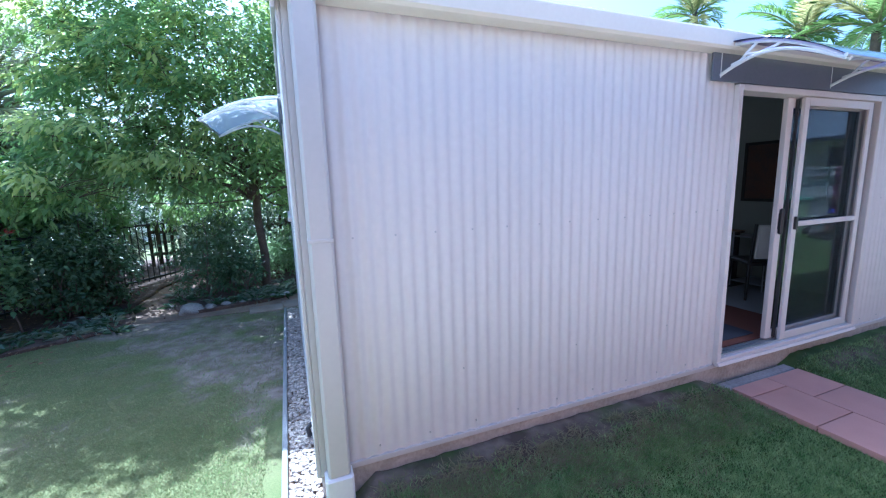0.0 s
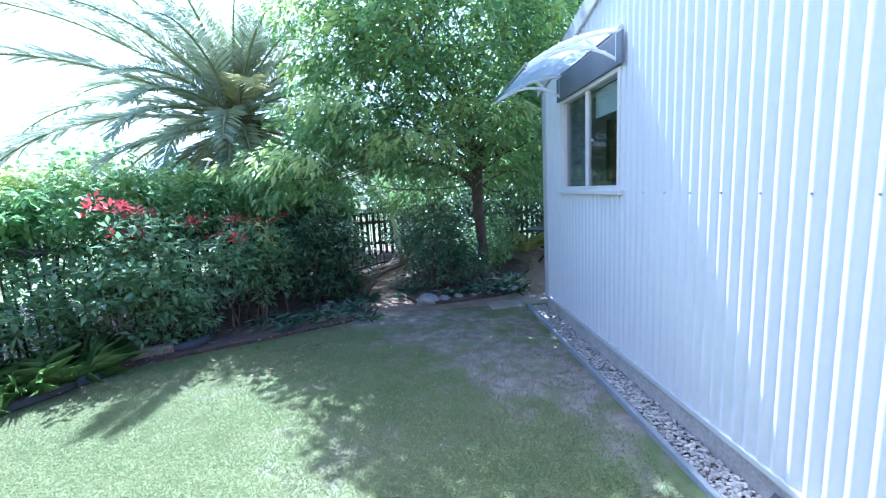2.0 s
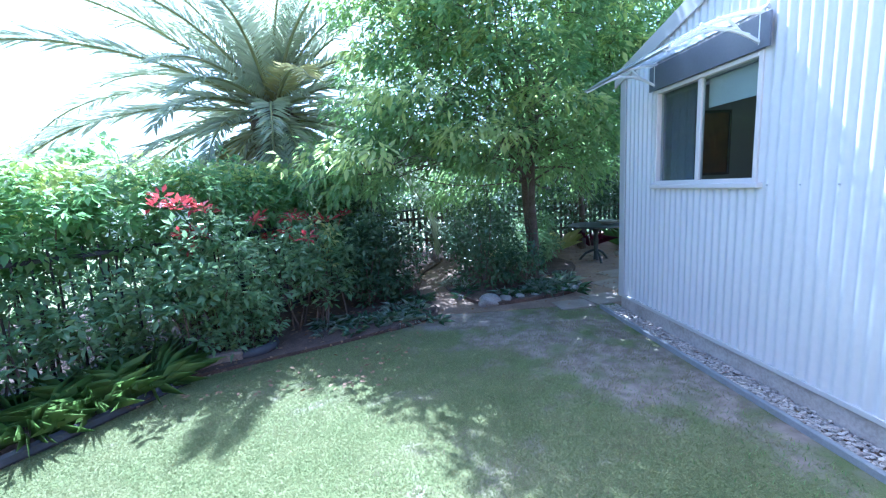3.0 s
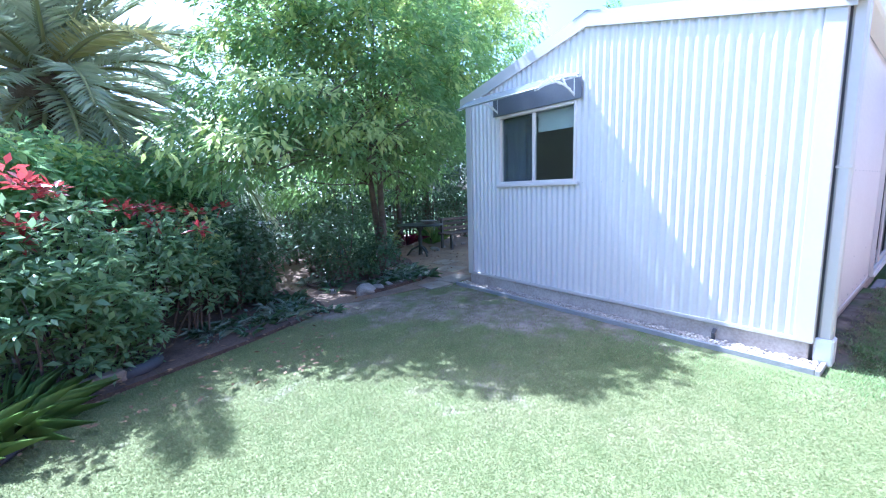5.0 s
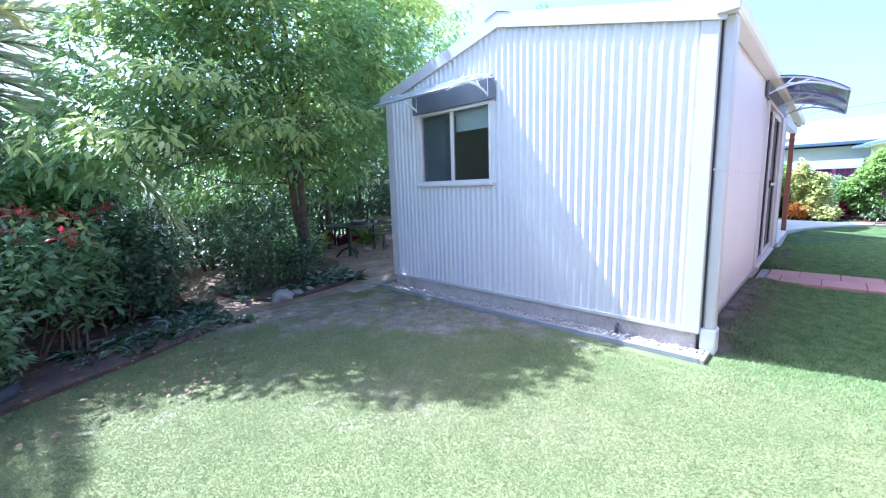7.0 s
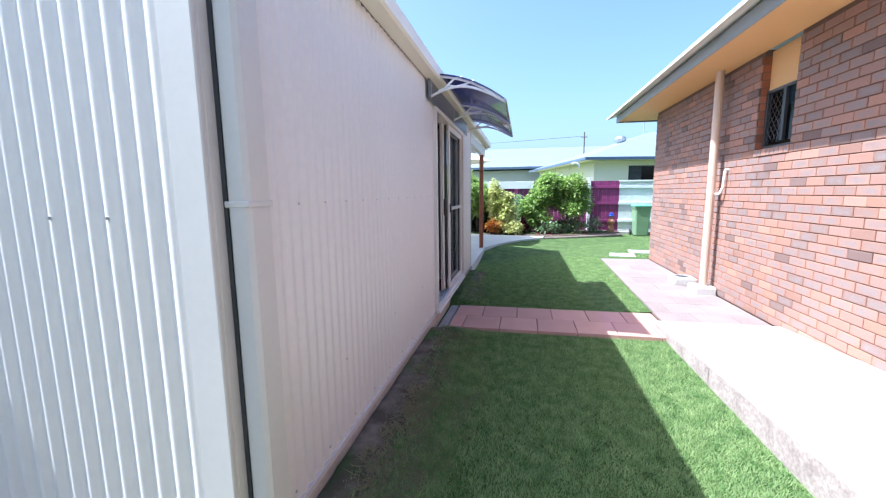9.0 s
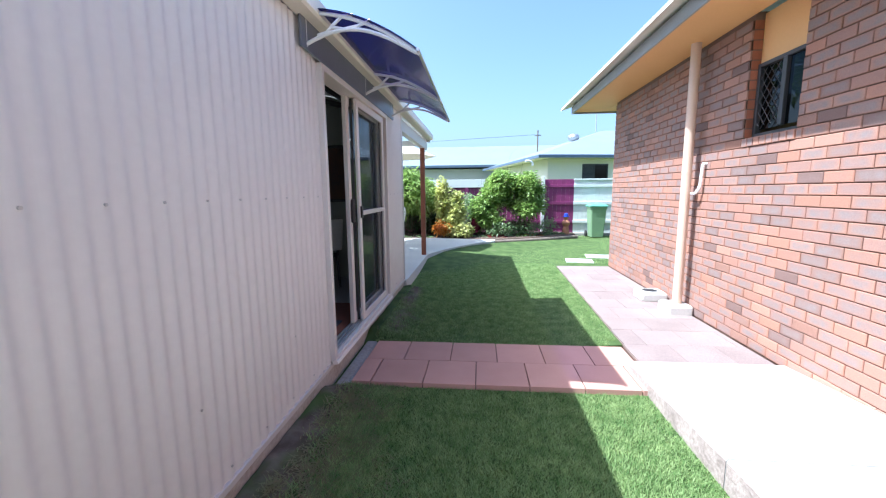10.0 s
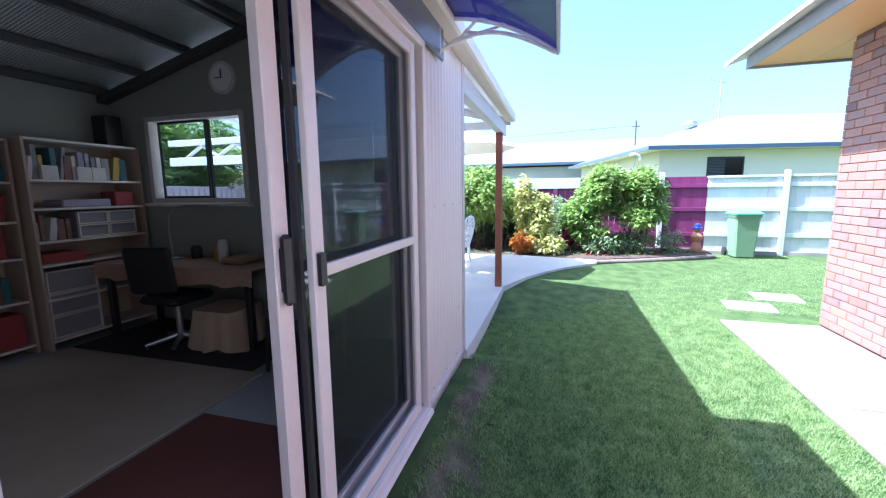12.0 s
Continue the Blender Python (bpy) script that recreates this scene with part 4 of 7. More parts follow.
nr = part("roof", hip(G(), NX - 0.6, -16.6, NX + 10.6, -1.0, 2.93, 4.75, 5.6), M_nbroof, nb)
fa = G()
frame_pts = ((NX - 0.62, -16.62, NX - 0.58, -0.98), (NX - 0.62, -1.02, NX + 10.6, -0.98))
for a, b, c, d in frame_pts:
    box(fa, (a, b, 2.82), (c, d, 2.95), 0.004)
part("gutter", fa, M_nbfascia, nb)
part("soffit", box(G(), (NX - 0.58, -16.6, 2.83), (NX + 10.5, -1.03, 2.86)), M_nbwall, nb)
nw = part("window", frame_bars(G(), "y", NX - 0.03, NX + 0.06, -4.32, 1.90, -3.15, 2.60, 0.05), M_black, nb)
part("pane", pane("y", NX - 0.012, -4.28, 1.94, -3.19, 2.56), glass_mat("neighbour_glass", (0.03, 0.03, 0.035), 1.5), nw)
lou = G()
for k in range(12):
    box(lou, (NX - 0.02, -3.72, 1.95 + k * 0.051), (NX - 0.008, -3.2, 1.985 + k * 0.051))
part("louvre", lou, M_edge, nw)
vent = lathe(G(), [(0.16, 0), (0.16, 0.15), (0.26, 0.22), (0.30, 0.34), (0.24, 0.46), (0.1, 0.52)], (NX + 3.6, -4.3, 3.85), 16)
part("roof_vent", vent, M_steel, nr, "round whirling roof ventilator", smooth=True)
mast = G()
tube(mast, [(NX + 5, -6.2, 4.6), (NX + 5, -6.2, 6.4)], 0.03, 6)
for k in range(5):
    tube(mast, [(NX + 5, -6.55 + 0.0, 6.1 + k * 0.001), (NX + 5, -5.6, 6.35)], 0.015, 4)
part("antenna", mast, M_steel, nr)
elb = tube(G(), smooth_line([(NX - 0.5, -0.75, 2.5), (NX - 0.5, -0.75, 2.62), (NX - 0.5, -0.6, 2.7), (NX - 0.5, -0.45, 2.68)], 0.05), 0.045, 8)
part("spout", elb, M_white, nb, smooth=True)
nb.matrix_basis = pose(NX - 0.6, -1.55, 0, 0, 0, 11.5) @ pose(NX - 0.6, -1.0, 0).inverted() @ nb.matrix_basis

nb = thing("house", (34, 8, 0), "long low neighbour house with a pale metal roof", "house")
part("wall", box(G(), (NX + 11.6, -5.0, 0), (NX + 19, 22, 3.05)), mat("pale_grey_render", (0.50, 0.49, 0.47), (0.45, 0.44, 0.42), rough=0.8, scale=1, fine=30, bump=0.08), nb)
part("roof", hip(G(), NX + 11.0, -5.6, NX + 19.6, 22.6, 3.27, 5.0, 0.4), M_nbroof, nb)
fa = box(G(), (NX + 10.95, -5.62, 3.12), (NX + 11.03, 22.62, 3.29), 0.004)
part("gutter", fa, M_nbfascia, nb)
pole = thing("power_pole", (32, -3.4, 0), "distant timber power pole with a cross arm", "pole")
part("shaft", tube(G(), [(32, -3.4, 0), (32, -3.4, 5.9)], 0.045, 8), M_bark, pole)
part("cross_arm", box(G(), (31.98, -3.65, 5.5), (32.02, -3.15, 5.55), 0.01), M_bark, pole)
wire = G()
for dy in (-0.25, 0.25):
    tube(wire, [(32, -3.4 + dy, 5.6), (33, 6, 5.3), (34, 16, 5.6)], 0.006, 4)
part("wire", wire, M_black, pole)

# ---- veranda fittings ----
tr_ = thing("roof_truss", (9.0, 4.0, 2.2), "white painted timber roof truss under the veranda", "truss")
part("bottom_chord", box(G(), (8.96, 3.3, 2.06), (9.04, 7.9, 2.20), 0.004), M_white, tr_)
part("top_chord", box(G(), (8.96, 2.1, 2.40), (9.04, 7.9, 2.50), 0.004), M_white, tr_)
for k in range(6):
    yy = 3.45 + k * 0.68
    web = G()
    for s in (0, 1):
        tube(web, [(9.0, yy + s * 0.34, 2.2 if s == 0 else 2.4), (9.0, yy + s * 0.34 + 0.34, 2.4 if s == 0 else 2.2)], 0.035, 4)
    part("web", web, M_white, tr_)
um = thing("patio_umbrella", (10.72, 3.2, 0.165), "cream canvas patio umbrella standing open", "umbrella")
part("pole", tube(G(), [(10.72, 3.2, 0.165), (10.72, 3.2, 2.85)], 0.022, 10), M_white, um, smooth=True)
can = G()
m8 = 8
ring0 = [(10.72 + 1.25 * math.cos(2 * math.pi * k / m8), 3.2 + 1.25 * math.sin(2 * math.pi * k / m8), 2.33) for k in range(m8)]
ring1 = [(10.72 + 0.65 * math.cos(2 * math.pi * k / m8), 3.2 + 0.65 * math.sin(2 * math.pi * k / m8), 2.60) for k in range(m8)]
can.add(ring0 + ring1 + [(10.72, 3.2, 2.80)], [(k, (k + 1) % m8, (k + 1) % m8 + m8, k + m8) for k in range(m8)] + [(k + m8, (k + 1) % m8 + m8, 2 * m8) for k in range(m8)])
part("canopy", can, mat("cream_canvas", (0.72, 0.66, 0.52), rough=0.9, scale=3), um)
for k in range(m8):
    part("rib", tube(G(), [ring0[k], ring1[k], (10.72, 3.2, 2.78)], 0.009, 5), M_steel, um)
part("base", lathe(G(), [(0.22, 0), (0.22, 0.05), (0.06, 0.09), (0.04, 0.25)], (10.72, 3.2, 0.165), 16), M_concrete, um, smooth=True)
CHAIR_TURN = math.radians(165)


def on_chair(x, y, z):
    """A place on the chair, from its own axes (the back towards +y) into the world."""
    return (10.13 + x * math.cos(CHAIR_TURN) - y * math.sin(CHAIR_TURN), 3.0 + x * math.sin(CHAIR_TURN) + y * math.cos(CHAIR_TURN), 0.165 + z)


ch = thing("garden_chair", on_chair(0, 0, 0), "white moulded plastic chair with a pierced back", "chair")
for sx in (-0.22, 0.22):
    for sy in (-0.22, 0.22):
        part("leg", tube(G(), [on_chair(sx * 1.1, sy * 1.1, 0), on_chair(sx, sy * 0.92, 0.25), on_chair(sx * 0.95, sy * 0.85, 0.44)], [0.016, 0.024, 0.03], 8), M_white, ch, smooth=True)
seat_rim = [on_chair(x, y, z) for z in (0.415, 0.44) for x, y in ((-0.20, -0.235), (0.20, -0.235), (0.235, -0.20), (0.22, 0.20), (0.17, 0.225), (-0.17, 0.225), (-0.22, 0.20), (-0.235, -0.20))]
part("seat", G().add(seat_rim, [tuple(range(7, -1, -1)), tuple(range(8, 16))] + [(k, (k + 1) % 8, (k + 1) % 8 + 8, k + 8) for k in range(8)]), M_white, ch)
bk = G()
tube(bk, smooth_line([on_chair(*p) for p in ((-0.20, 0.20, 0.43), (-0.235, 0.26, 0.66), (-0.20, 0.31, 0.84), (-0.11, 0.335, 0.94), (0, 0.34, 0.965), (0.11, 0.335, 0.94), (0.20, 0.31, 0.84), (0.235, 0.26, 0.66), (0.20, 0.20, 0.43))], 0.08), 0.018, 8)
for k in range(-4, 5):
    for s in (-1, 1):
        pts = []
        for j in range(9):
            f = j / 8
            half = 0.225 * math.sqrt(max(0.0, 1 - ((f - 0.42) / 0.62) ** 2))
            x = k * 0.055 + s * (f - 0.5) * 0.16
            if abs(x) < half:
                pts.append(on_chair(x, 0.20 + 0.14 * f, 0.44 + 0.51 * f))
        if len(pts) > 1:
            tube(bk, pts, 0.008, 6)
part("backrest", bk, M_white, ch, smooth=True)
for s in (-1, 1):
    part("armrest", tube(G(), smooth_line([on_chair(s * 0.235, 0.25, 0.63), on_chair(s * 0.27, 0.08, 0.66), on_chair(s * 0.27, -0.16, 0.645), on_chair(s * 0.235, -0.215, 0.55), on_chair(s * 0.215, -0.20, 0.43)], 0.06), 0.018, 8), M_white, ch, smooth=True)

# grey boundary fence behind the veranda
bf = thing("boundary_fence", (10.5, 8.6, 0), "grey-mauve sheet metal boundary fence behind the veranda", "fence")
M_mauve = mat("grey_mauve_sheet", (0.36, 0.31, 0.34), (0.31, 0.27, 0.30), rough=0.5, bump=0.05)
for k in range(5):
    fg_ = G()
    for j in range(12):
        xa = 6.9 + k * 1.8 + j * 0.15
        fg_.add([(xa, 8.62, 0.02), (xa + 0.10, 8.62, 0.02), (xa + 0.10, 8.62, 1.68), (xa, 8.62, 1.68), (xa + 0.125, 8.65, 0.02), (xa + 0.125, 8.65, 1.68), (xa + 0.15, 8.62, 0.02), (xa + 0.15, 8.62, 1.68)], [(0, 1, 2, 3), (1, 4, 5, 2), (4, 6, 7, 5)])
    part("sheet", fg_, M_mauve, bf)
    part("post", box(G(), (6.88 + k * 1.8, 8.6, 0), (6.94 + k * 1.8, 8.66, 1.72), 0.004), M_mauve, bf)
part("top_rail", box(G(), (6.88, 8.6, 1.68), (15.9, 8.66, 1.73), 0.004), M_mauve, bf)

# ---- planting helpers ----
veg = np.random.default_rng(11)
L_tree = leaf_mat("tree_leaves", (0.17, 0.30, 0.10), (0.42, 0.54, 0.19), 0.62, rough=0.3, spec=0.7)
L_lime = leaf_mat("lime_lit_top_leaves", (0.50, 0.60, 0.16), (0.72, 0.76, 0.32), 0.64)
L_dark = leaf_mat("dark_glossy_leaves", (0.075, 0.14, 0.07), (0.18, 0.265, 0.14), 0.36, rough=0.25, spec=0.8)
L_hedge = leaf_mat("hedge_leaves", (0.19, 0.34, 0.12), (0.40, 0.54, 0.22), 0.64, rough=0.35)
L_shrub = leaf_mat("shrub_leaves", (0.20, 0.32, 0.15), (0.40, 0.52, 0.25), 0.58, rough=0.25, spec=0.8)
L_red = leaf_mat("red_shoots", (0.34, 0.03, 0.045), (0.46, 0.10, 0.08), 0.5, rough=0.35)
# leaf colour darkened to carry the shade at the back of the beds
L_back = leaf_mat("shade_toned_back_leaves", (0.06, 0.11, 0.05), (0.12, 0.19, 0.085), 0.25, rough=0.35)
L_white = leaf_mat("variegated_leaves", (0.06, 0.13, 0.055), (0.46, 0.50, 0.38), 0.3, rough=0.3)
L_palm = leaf_mat("palm_leaflets", (0.40, 0.45, 0.31), (0.62, 0.64, 0.45), 0.62, rough=0.25, spec=0.9)
L_palm_old = leaf_mat("yellowed_palm_leaflets", (0.40, 0.38, 0.15), (0.52, 0.46, 0.20), 0.5, rough=0.5)
L_bright = leaf_mat("bright_garden_leaves", (0.15, 0.26, 0.06), (0.30, 0.42, 0.13), 0.45)
L_yellow = leaf_mat("yellow_mottled_leaves", (0.40, 0.46, 0.10), (0.78, 0.76, 0.34), 0.45, rough=0.4)
L_orange = leaf_mat("orange_leaves", (0.5, 0.14, 0.02), (0.55, 0.30, 0.05), 0.4)
L_litter = leaf_mat("dry_fallen_leaves", (0.16, 0.09, 0.05), (0.30, 0.19, 0.10), 0.1, rough=0.8)
L_bush = leaf_mat("garden_bush_leaves", (0.19, 0.32, 0.07), (0.42, 0.54, 0.15), 0.42, rough=0.35, spec=0.6)
L_purple = leaf_mat("purple_cordyline_leaves", (0.10, 0.02, 0.04), (0.30, 0.03, 0.10), 0.3, rough=0.4)


def unit(a):
    return a / np.maximum(np.linalg.norm(a, axis=1, keepdims=True), 1e-9)


def leaf_mesh(name, base, way, length, width, material, fold=0.25, curl=0.15):
    """Leaves as folded blades: base points, directions, lengths and widths in arrays."""
    n = len(base)
    length = np.broadcast_to(np.asarray(length, float), (n,))[:, None]
    width = np.broadcast_to(np.asarray(width, float), (n,))[:, None]
    way = unit(way)
    side = unit(np.cross(way, np.array([0.0, 0.0, 1.0]) + veg.normal(0, 0.35, (n, 3))))
    up = np.cross(side, way)
    mid = base + way * length * 0.45
    verts = np.empty((n, 4, 3))
    verts[:, 0] = base
    verts[:, 1] = mid + side * width + up * width * fold
    verts[:, 2] = base + way * length - np.array([0, 0, 1.0]) * length * curl
    verts[:, 3] = mid - side * width + up * width * fold
    me = bpy.data.meshes.new(name)
    me.vertices.add(n * 4)
    me.vertices.foreach_set("co", verts.ravel())
    idx = np.arange(n)[:, None] * 4
    tri = np.concatenate([idx + np.array([0, 1, 2]), idx + np.array([0, 2, 3])], axis=1).ravel()
    me.loops.add(n * 6)
    me.loops.foreach_set("vertex_index", tri.astype(np.int32))
    me.polygons.add(n * 2)
    me.polygons.foreach_set("loop_start", np.arange(0, n * 6, 3, dtype=np.int32))
    me.materials.append(material)
    me.update(calc_edges=True)
    return me


def in_lobes(lobes, count, shell=0.45):
    """Points in ellipsoids (cx, cy, cz, rx, ry, rz), mostly towards their skins, with uneven gaps."""
    out = []
    vol = np.array([l[3] * l[4] * l[5] for l in lobes]) ** 0.75
    share = vol / vol.sum()
    for l, s in zip(lobes, share):
        n = max(3, int(count * s))
        d = unit(veg.normal(size=(n, 3)))
        r = (shell + (1 - shell) * veg.random(n) ** 0.6)[:, None]
        bump = 1 + 0.18 * np.sin(d[:, :1] * 5 + l[0]) * np.cos(d[:, 1:2] * 6 + l[1]) + veg.normal(0, 0.08, (n, 1))
        out.append(np.array(l[:3]) + d * r * bump * np.array(l[3:6]))
    return np.concatenate(out)


def clumps(centres, per, spread, droop, length, width, outward=None, axis=None):
    """Leaves that fan out from each clump centre. Returns base, way, length, width."""
    n = len(centres)
    c = np.repeat(centres, per, axis=0)
    d = unit(veg.normal(size=(n * per, 3)) * np.array([1, 1, 0.6]))
    if axis is not None:
        stem = np.repeat(unit(centres - np.asarray(axis)) + np.array([0, 0, -0.1]), per, axis=0)
        d = unit(d + stem * 0.7)
    d[:, 2] -= droop
    base = c + d * spread * veg.random((n * per, 1)) ** 0.5
    ln = length * veg.uniform(0.6, 1.25, n * per)
    return base, unit(d), ln, width * ln / length


def limbs(g, start, tips, r0, bend=0.25, seg=6):
    """Tapered limbs from a start to each tip."""
    start = Vector(start)
    for tip in tips:
        tip = Vector(tip)
        side = Vector(veg.normal(0, bend, 3))
        pts, rs = [], []
        for k in range(7):
            t = k / 6
            p = start.lerp(tip, t) + side * math.sin(math.pi * t) * 0.35 + Vector((0, 0, 0.25 * math.sin(math.pi * t) * (tip - start).length * 0.4))
            pts.append(p)
            rs.append(r0 * (1 - 0.82 * t))
        tube(g, pts, rs, seg)
    return g


def tree(at, lobes, count, per, leaf, material, trunk_r, fork, label, spread=0.16, droop=0.35, lime=None, stems=1, category="tree", name="tree", shell=0.45):
    t = thing(name, (*at, 0.0), label, category)
    g = G()
    base = Vector((*at, -0.05))
    for s in range(stems):
        off = Vector((veg.normal(0, 0.12), veg.normal(0, 0.12), 0)) if s else Vector((0, 0, 0))
        top = Vector((at[0], at[1], fork)) + off * 2.2
        tube(g, [base + off * 0.6, base.lerp(top, 0.35) + off * 0.3 + Vector((0.03, 0.02, 0)), base.lerp(top, 0.7) - Vector((0.02, 0.03, 0)), top], [trunk_r * 1.2, trunk_r, trunk_r * 0.85, trunk_r * 0.75], 10)
        tips = []
        for l in lobes:
            for _ in range(3):
                tips.append(np.array(l[:3]) + veg.normal(0, 0.33, 3) * np.array(l[3:6]))
        lead = top + Vector((off.x * 3, off.y * 3, max(0.6, (max(l[2] for l in lobes) - fork) * 0.8)))
        tube(g, [top, top.lerp(lead, 0.35) + Vector((0.06, -0.04, 0)), top.lerp(lead, 0.7) - Vector((0.05, 0.02, 0)), lead], [trunk_r * 0.75, trunk_r * 0.55, trunk_r * 0.35, trunk_r * 0.12], 8)
        for tip in tips[s::stems]:
            at_z = min(1.0, max(0.0, (tip[2] - fork) / max(0.3, lead.z - fork) * 0.6))
            limbs(g, top.lerp(lead, at_z * float(veg.uniform(0.5, 1.0))) - Vector((0, 0, 0.3 * float(veg.random()))), [tip], trunk_r * float(veg.uniform(0.22, 0.42)), 0.45)
        for tip in tips[s::stems]:
            subs = [tip + veg.normal(0, 0.4, 3) for _ in range(3)]
            limbs(g, tip, subs, trunk_r * 0.1, 0.1, 4)
    part("trunk", g, M_bark, t, "grey-brown trunk and limbs", smooth=True)
    cs = in_lobes(lobes, count, shell)
    b, w, ln, wd = clumps(cs, per, spread, droop, leaf[0], leaf[1], axis=(at[0], at[1], fork))
    part("crown", leaf_mesh("crown", b, w, ln, wd, material), None, t)
    if lime:
        # lime leaves on upper halves only: the pads' sunlit tops put into colour
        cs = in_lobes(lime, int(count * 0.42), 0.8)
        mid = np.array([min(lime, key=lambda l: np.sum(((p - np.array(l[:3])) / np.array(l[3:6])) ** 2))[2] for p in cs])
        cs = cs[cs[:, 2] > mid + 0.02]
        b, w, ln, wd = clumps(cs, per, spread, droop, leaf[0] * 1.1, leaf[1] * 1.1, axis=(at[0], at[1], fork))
        part("lit_top_growth", leaf_mesh("lit_top_growth", b, w, ln, wd, L_lime), None, t, "lime-green young leaves coloured as sunlit tops")
    return t


def shrub(name, lobes, count, per, leaf, material, label, category="shrub", spread=0.1, droop=0.1, stem_r=0.012, tips=None, tip_mat=None, tip_label="red young shoots"):
    cx, cy = np.mean([l[0] for l in lobes]), np.mean([l[1] for l in lobes])
    t = thing(name, (float(cx), float(cy), 0.0), label, category)
    joined = G()
    for l in lobes:
        for _ in range(5):
            p = np.array(l[:3]) + veg.normal(0, 0.4, 3) * np.array(l[3:6])
            g = joined if len(lobes) > 4 else G()
            limbs(g, (l[0] + veg.normal(0, 0.1), l[1] + veg.normal(0, 0.1), -0.02), [(p[0], p[1], max(p[2], 0.1))], stem_r, 0.1, 5)
            if g is not joined:
                part("stem", g, M_bark, t, smooth=True)
    if joined.v:
        part("branchwork", joined, M_bark, t, smooth=True, kind="stuff")
    cs = in_lobes(lobes, count)
    cs = cs[cs[:, 2] > 0.03]
    b, w, ln, wd = clumps(cs, per, spread, droop, leaf[0], leaf[1])
    keep = b[:, 2] > 0.02
    part("foliage", leaf_mesh("foliage", b[keep], w[keep], ln[keep], wd[keep], material), None, t)
    if tips is not None:
        for tip in tips:
            b, w, ln, wd = clumps(np.array([tip]), 14, 0.05, -0.35, leaf[0] * 0.95, leaf[1] * 0.9)
            part("shoot", leaf_mesh("shoot", b, w, ln, wd, tip_mat), None, t, tip_label, kind="stuff")
    return t


def strap_plant(name, at, n, length, width, material, label, category="plant", up=1.1, kind=""):
    t = thing(name, (*at, 0.0), label, category)
    a = veg.uniform(0, 2 * np.pi, n)
    way = np.stack([np.cos(a), np.sin(a), veg.uniform(0.5, 1.6, n) * up], 1)
    base = np.array([at[0], at[1], 0.01]) + way * np.array([1, 1, 0]) * 0.04
    part("leaves", leaf_mesh("leaves", base, way, length * veg.uniform(0.6, 1.2, n), width, material, curl=0.35), None, t)
    return t


# ---- garden ground ----
def outline(pts):
    return [(p.x, p.y) for p in smooth_line([(x, y, 0) for x, y in pts] + [(*pts[0], 0)], 0.25)[:-1]]


west_bed = [(-6.8, 1.0), (-5.2, 2.9), (-4.34, 4.14), (-3.92, 4.9), (-3.5, 5.1), (-2.52, 5.53), (-1.85, 5.95), (-1.66, 6.3), (-1.9, 7.1), (-1.75, 8.4), (-1.3, 10.2), (-3.0, 12.0), (-6.5, 9.0), (-8.5, 5.0)]
mid_bed = [(-1.12, 6.45), (-0.95, 6.3), (-0.4, 6.38), (0.06, 6.5), (0.46, 6.8), (0.62, 7.5), (1.0, 8.4), (0.6, 9.6), (-0.3, 9.7), (-1.1, 8.2), (-1.42, 7.3)]
setting("garden_path", prism(G(), [(-2.4, 6.25), (-1.2, 6.1), (0.52, 6.05), (0.62, 5.84), (9.0, 5.84), (9.0, 12.5), (-3.0, 12.5)], -0.03, 0.006), M_path, "dry sandy garden path strewn with leaves", "path")
setting("garden_bed", prism(G(), outline(west_bed), -0.05, 0.035), M_mulch, "shaded bed of dark leaf litter along the fence", "bed")
setting("tree_bed", prism(G(), outline(mid_bed), -0.05, 0.05), M_mulch, "raised bed of dark soil under the tree", "bed")
# path slabs by the gable corner
M_pathslab = mat("dusty_path_slab", (0.33, 0.275, 0.225), (0.22, 0.17, 0.135), rough=0.9, scale=4, fine=60, amount=1.0, bump=0.4)
for cx, cy, a, w, d in ((0.55, 6.25, 12, 0.55, 0.4), (0.05, 6.1, 4, 0.45, 0.32), (1.0, 6.9, 20, 0.5, 0.45), (1.35, 7.5, 15, 0.5, 0.4)):
    s = part("path_slab", box(G(), (-w / 2, -d / 2, -0.02), (w / 2, d / 2, 0.014), 0.006), M_pathslab)
    s.matrix_basis = pose(cx, cy, 0, 0, 0, a)
    tagged(s, "flat grey concrete slab sunk in the path", "paver", "path slabs")

# edging of the beds: dark curved strip, timber logs and stones
strip = G()
line = smooth_line([(-5.2, 2.9, 0.02), (-4.34, 4.14, 0.02), (-3.92, 4.86, 0.02)], 0.15)
tube(strip, line, 0.05, 8)
tagged(part("bed_edging", strip, M_edge, smooth=True), "dark flexible edging along the fence bed", "edging")
curve = G()
tube(curve, smooth_line([(-2.2, 5.72, 0.01), (-1.80, 5.98, 0.01), (-1.64, 6.3, 0.01), (-1.86, 7.1, 0.01), (-1.8, 8.0, 0.01)], 0.12), 0.035, 8)
tagged(part("bed_edging", curve, M_mulch, smooth=True), "low brown edging round the bed corner", "edging")


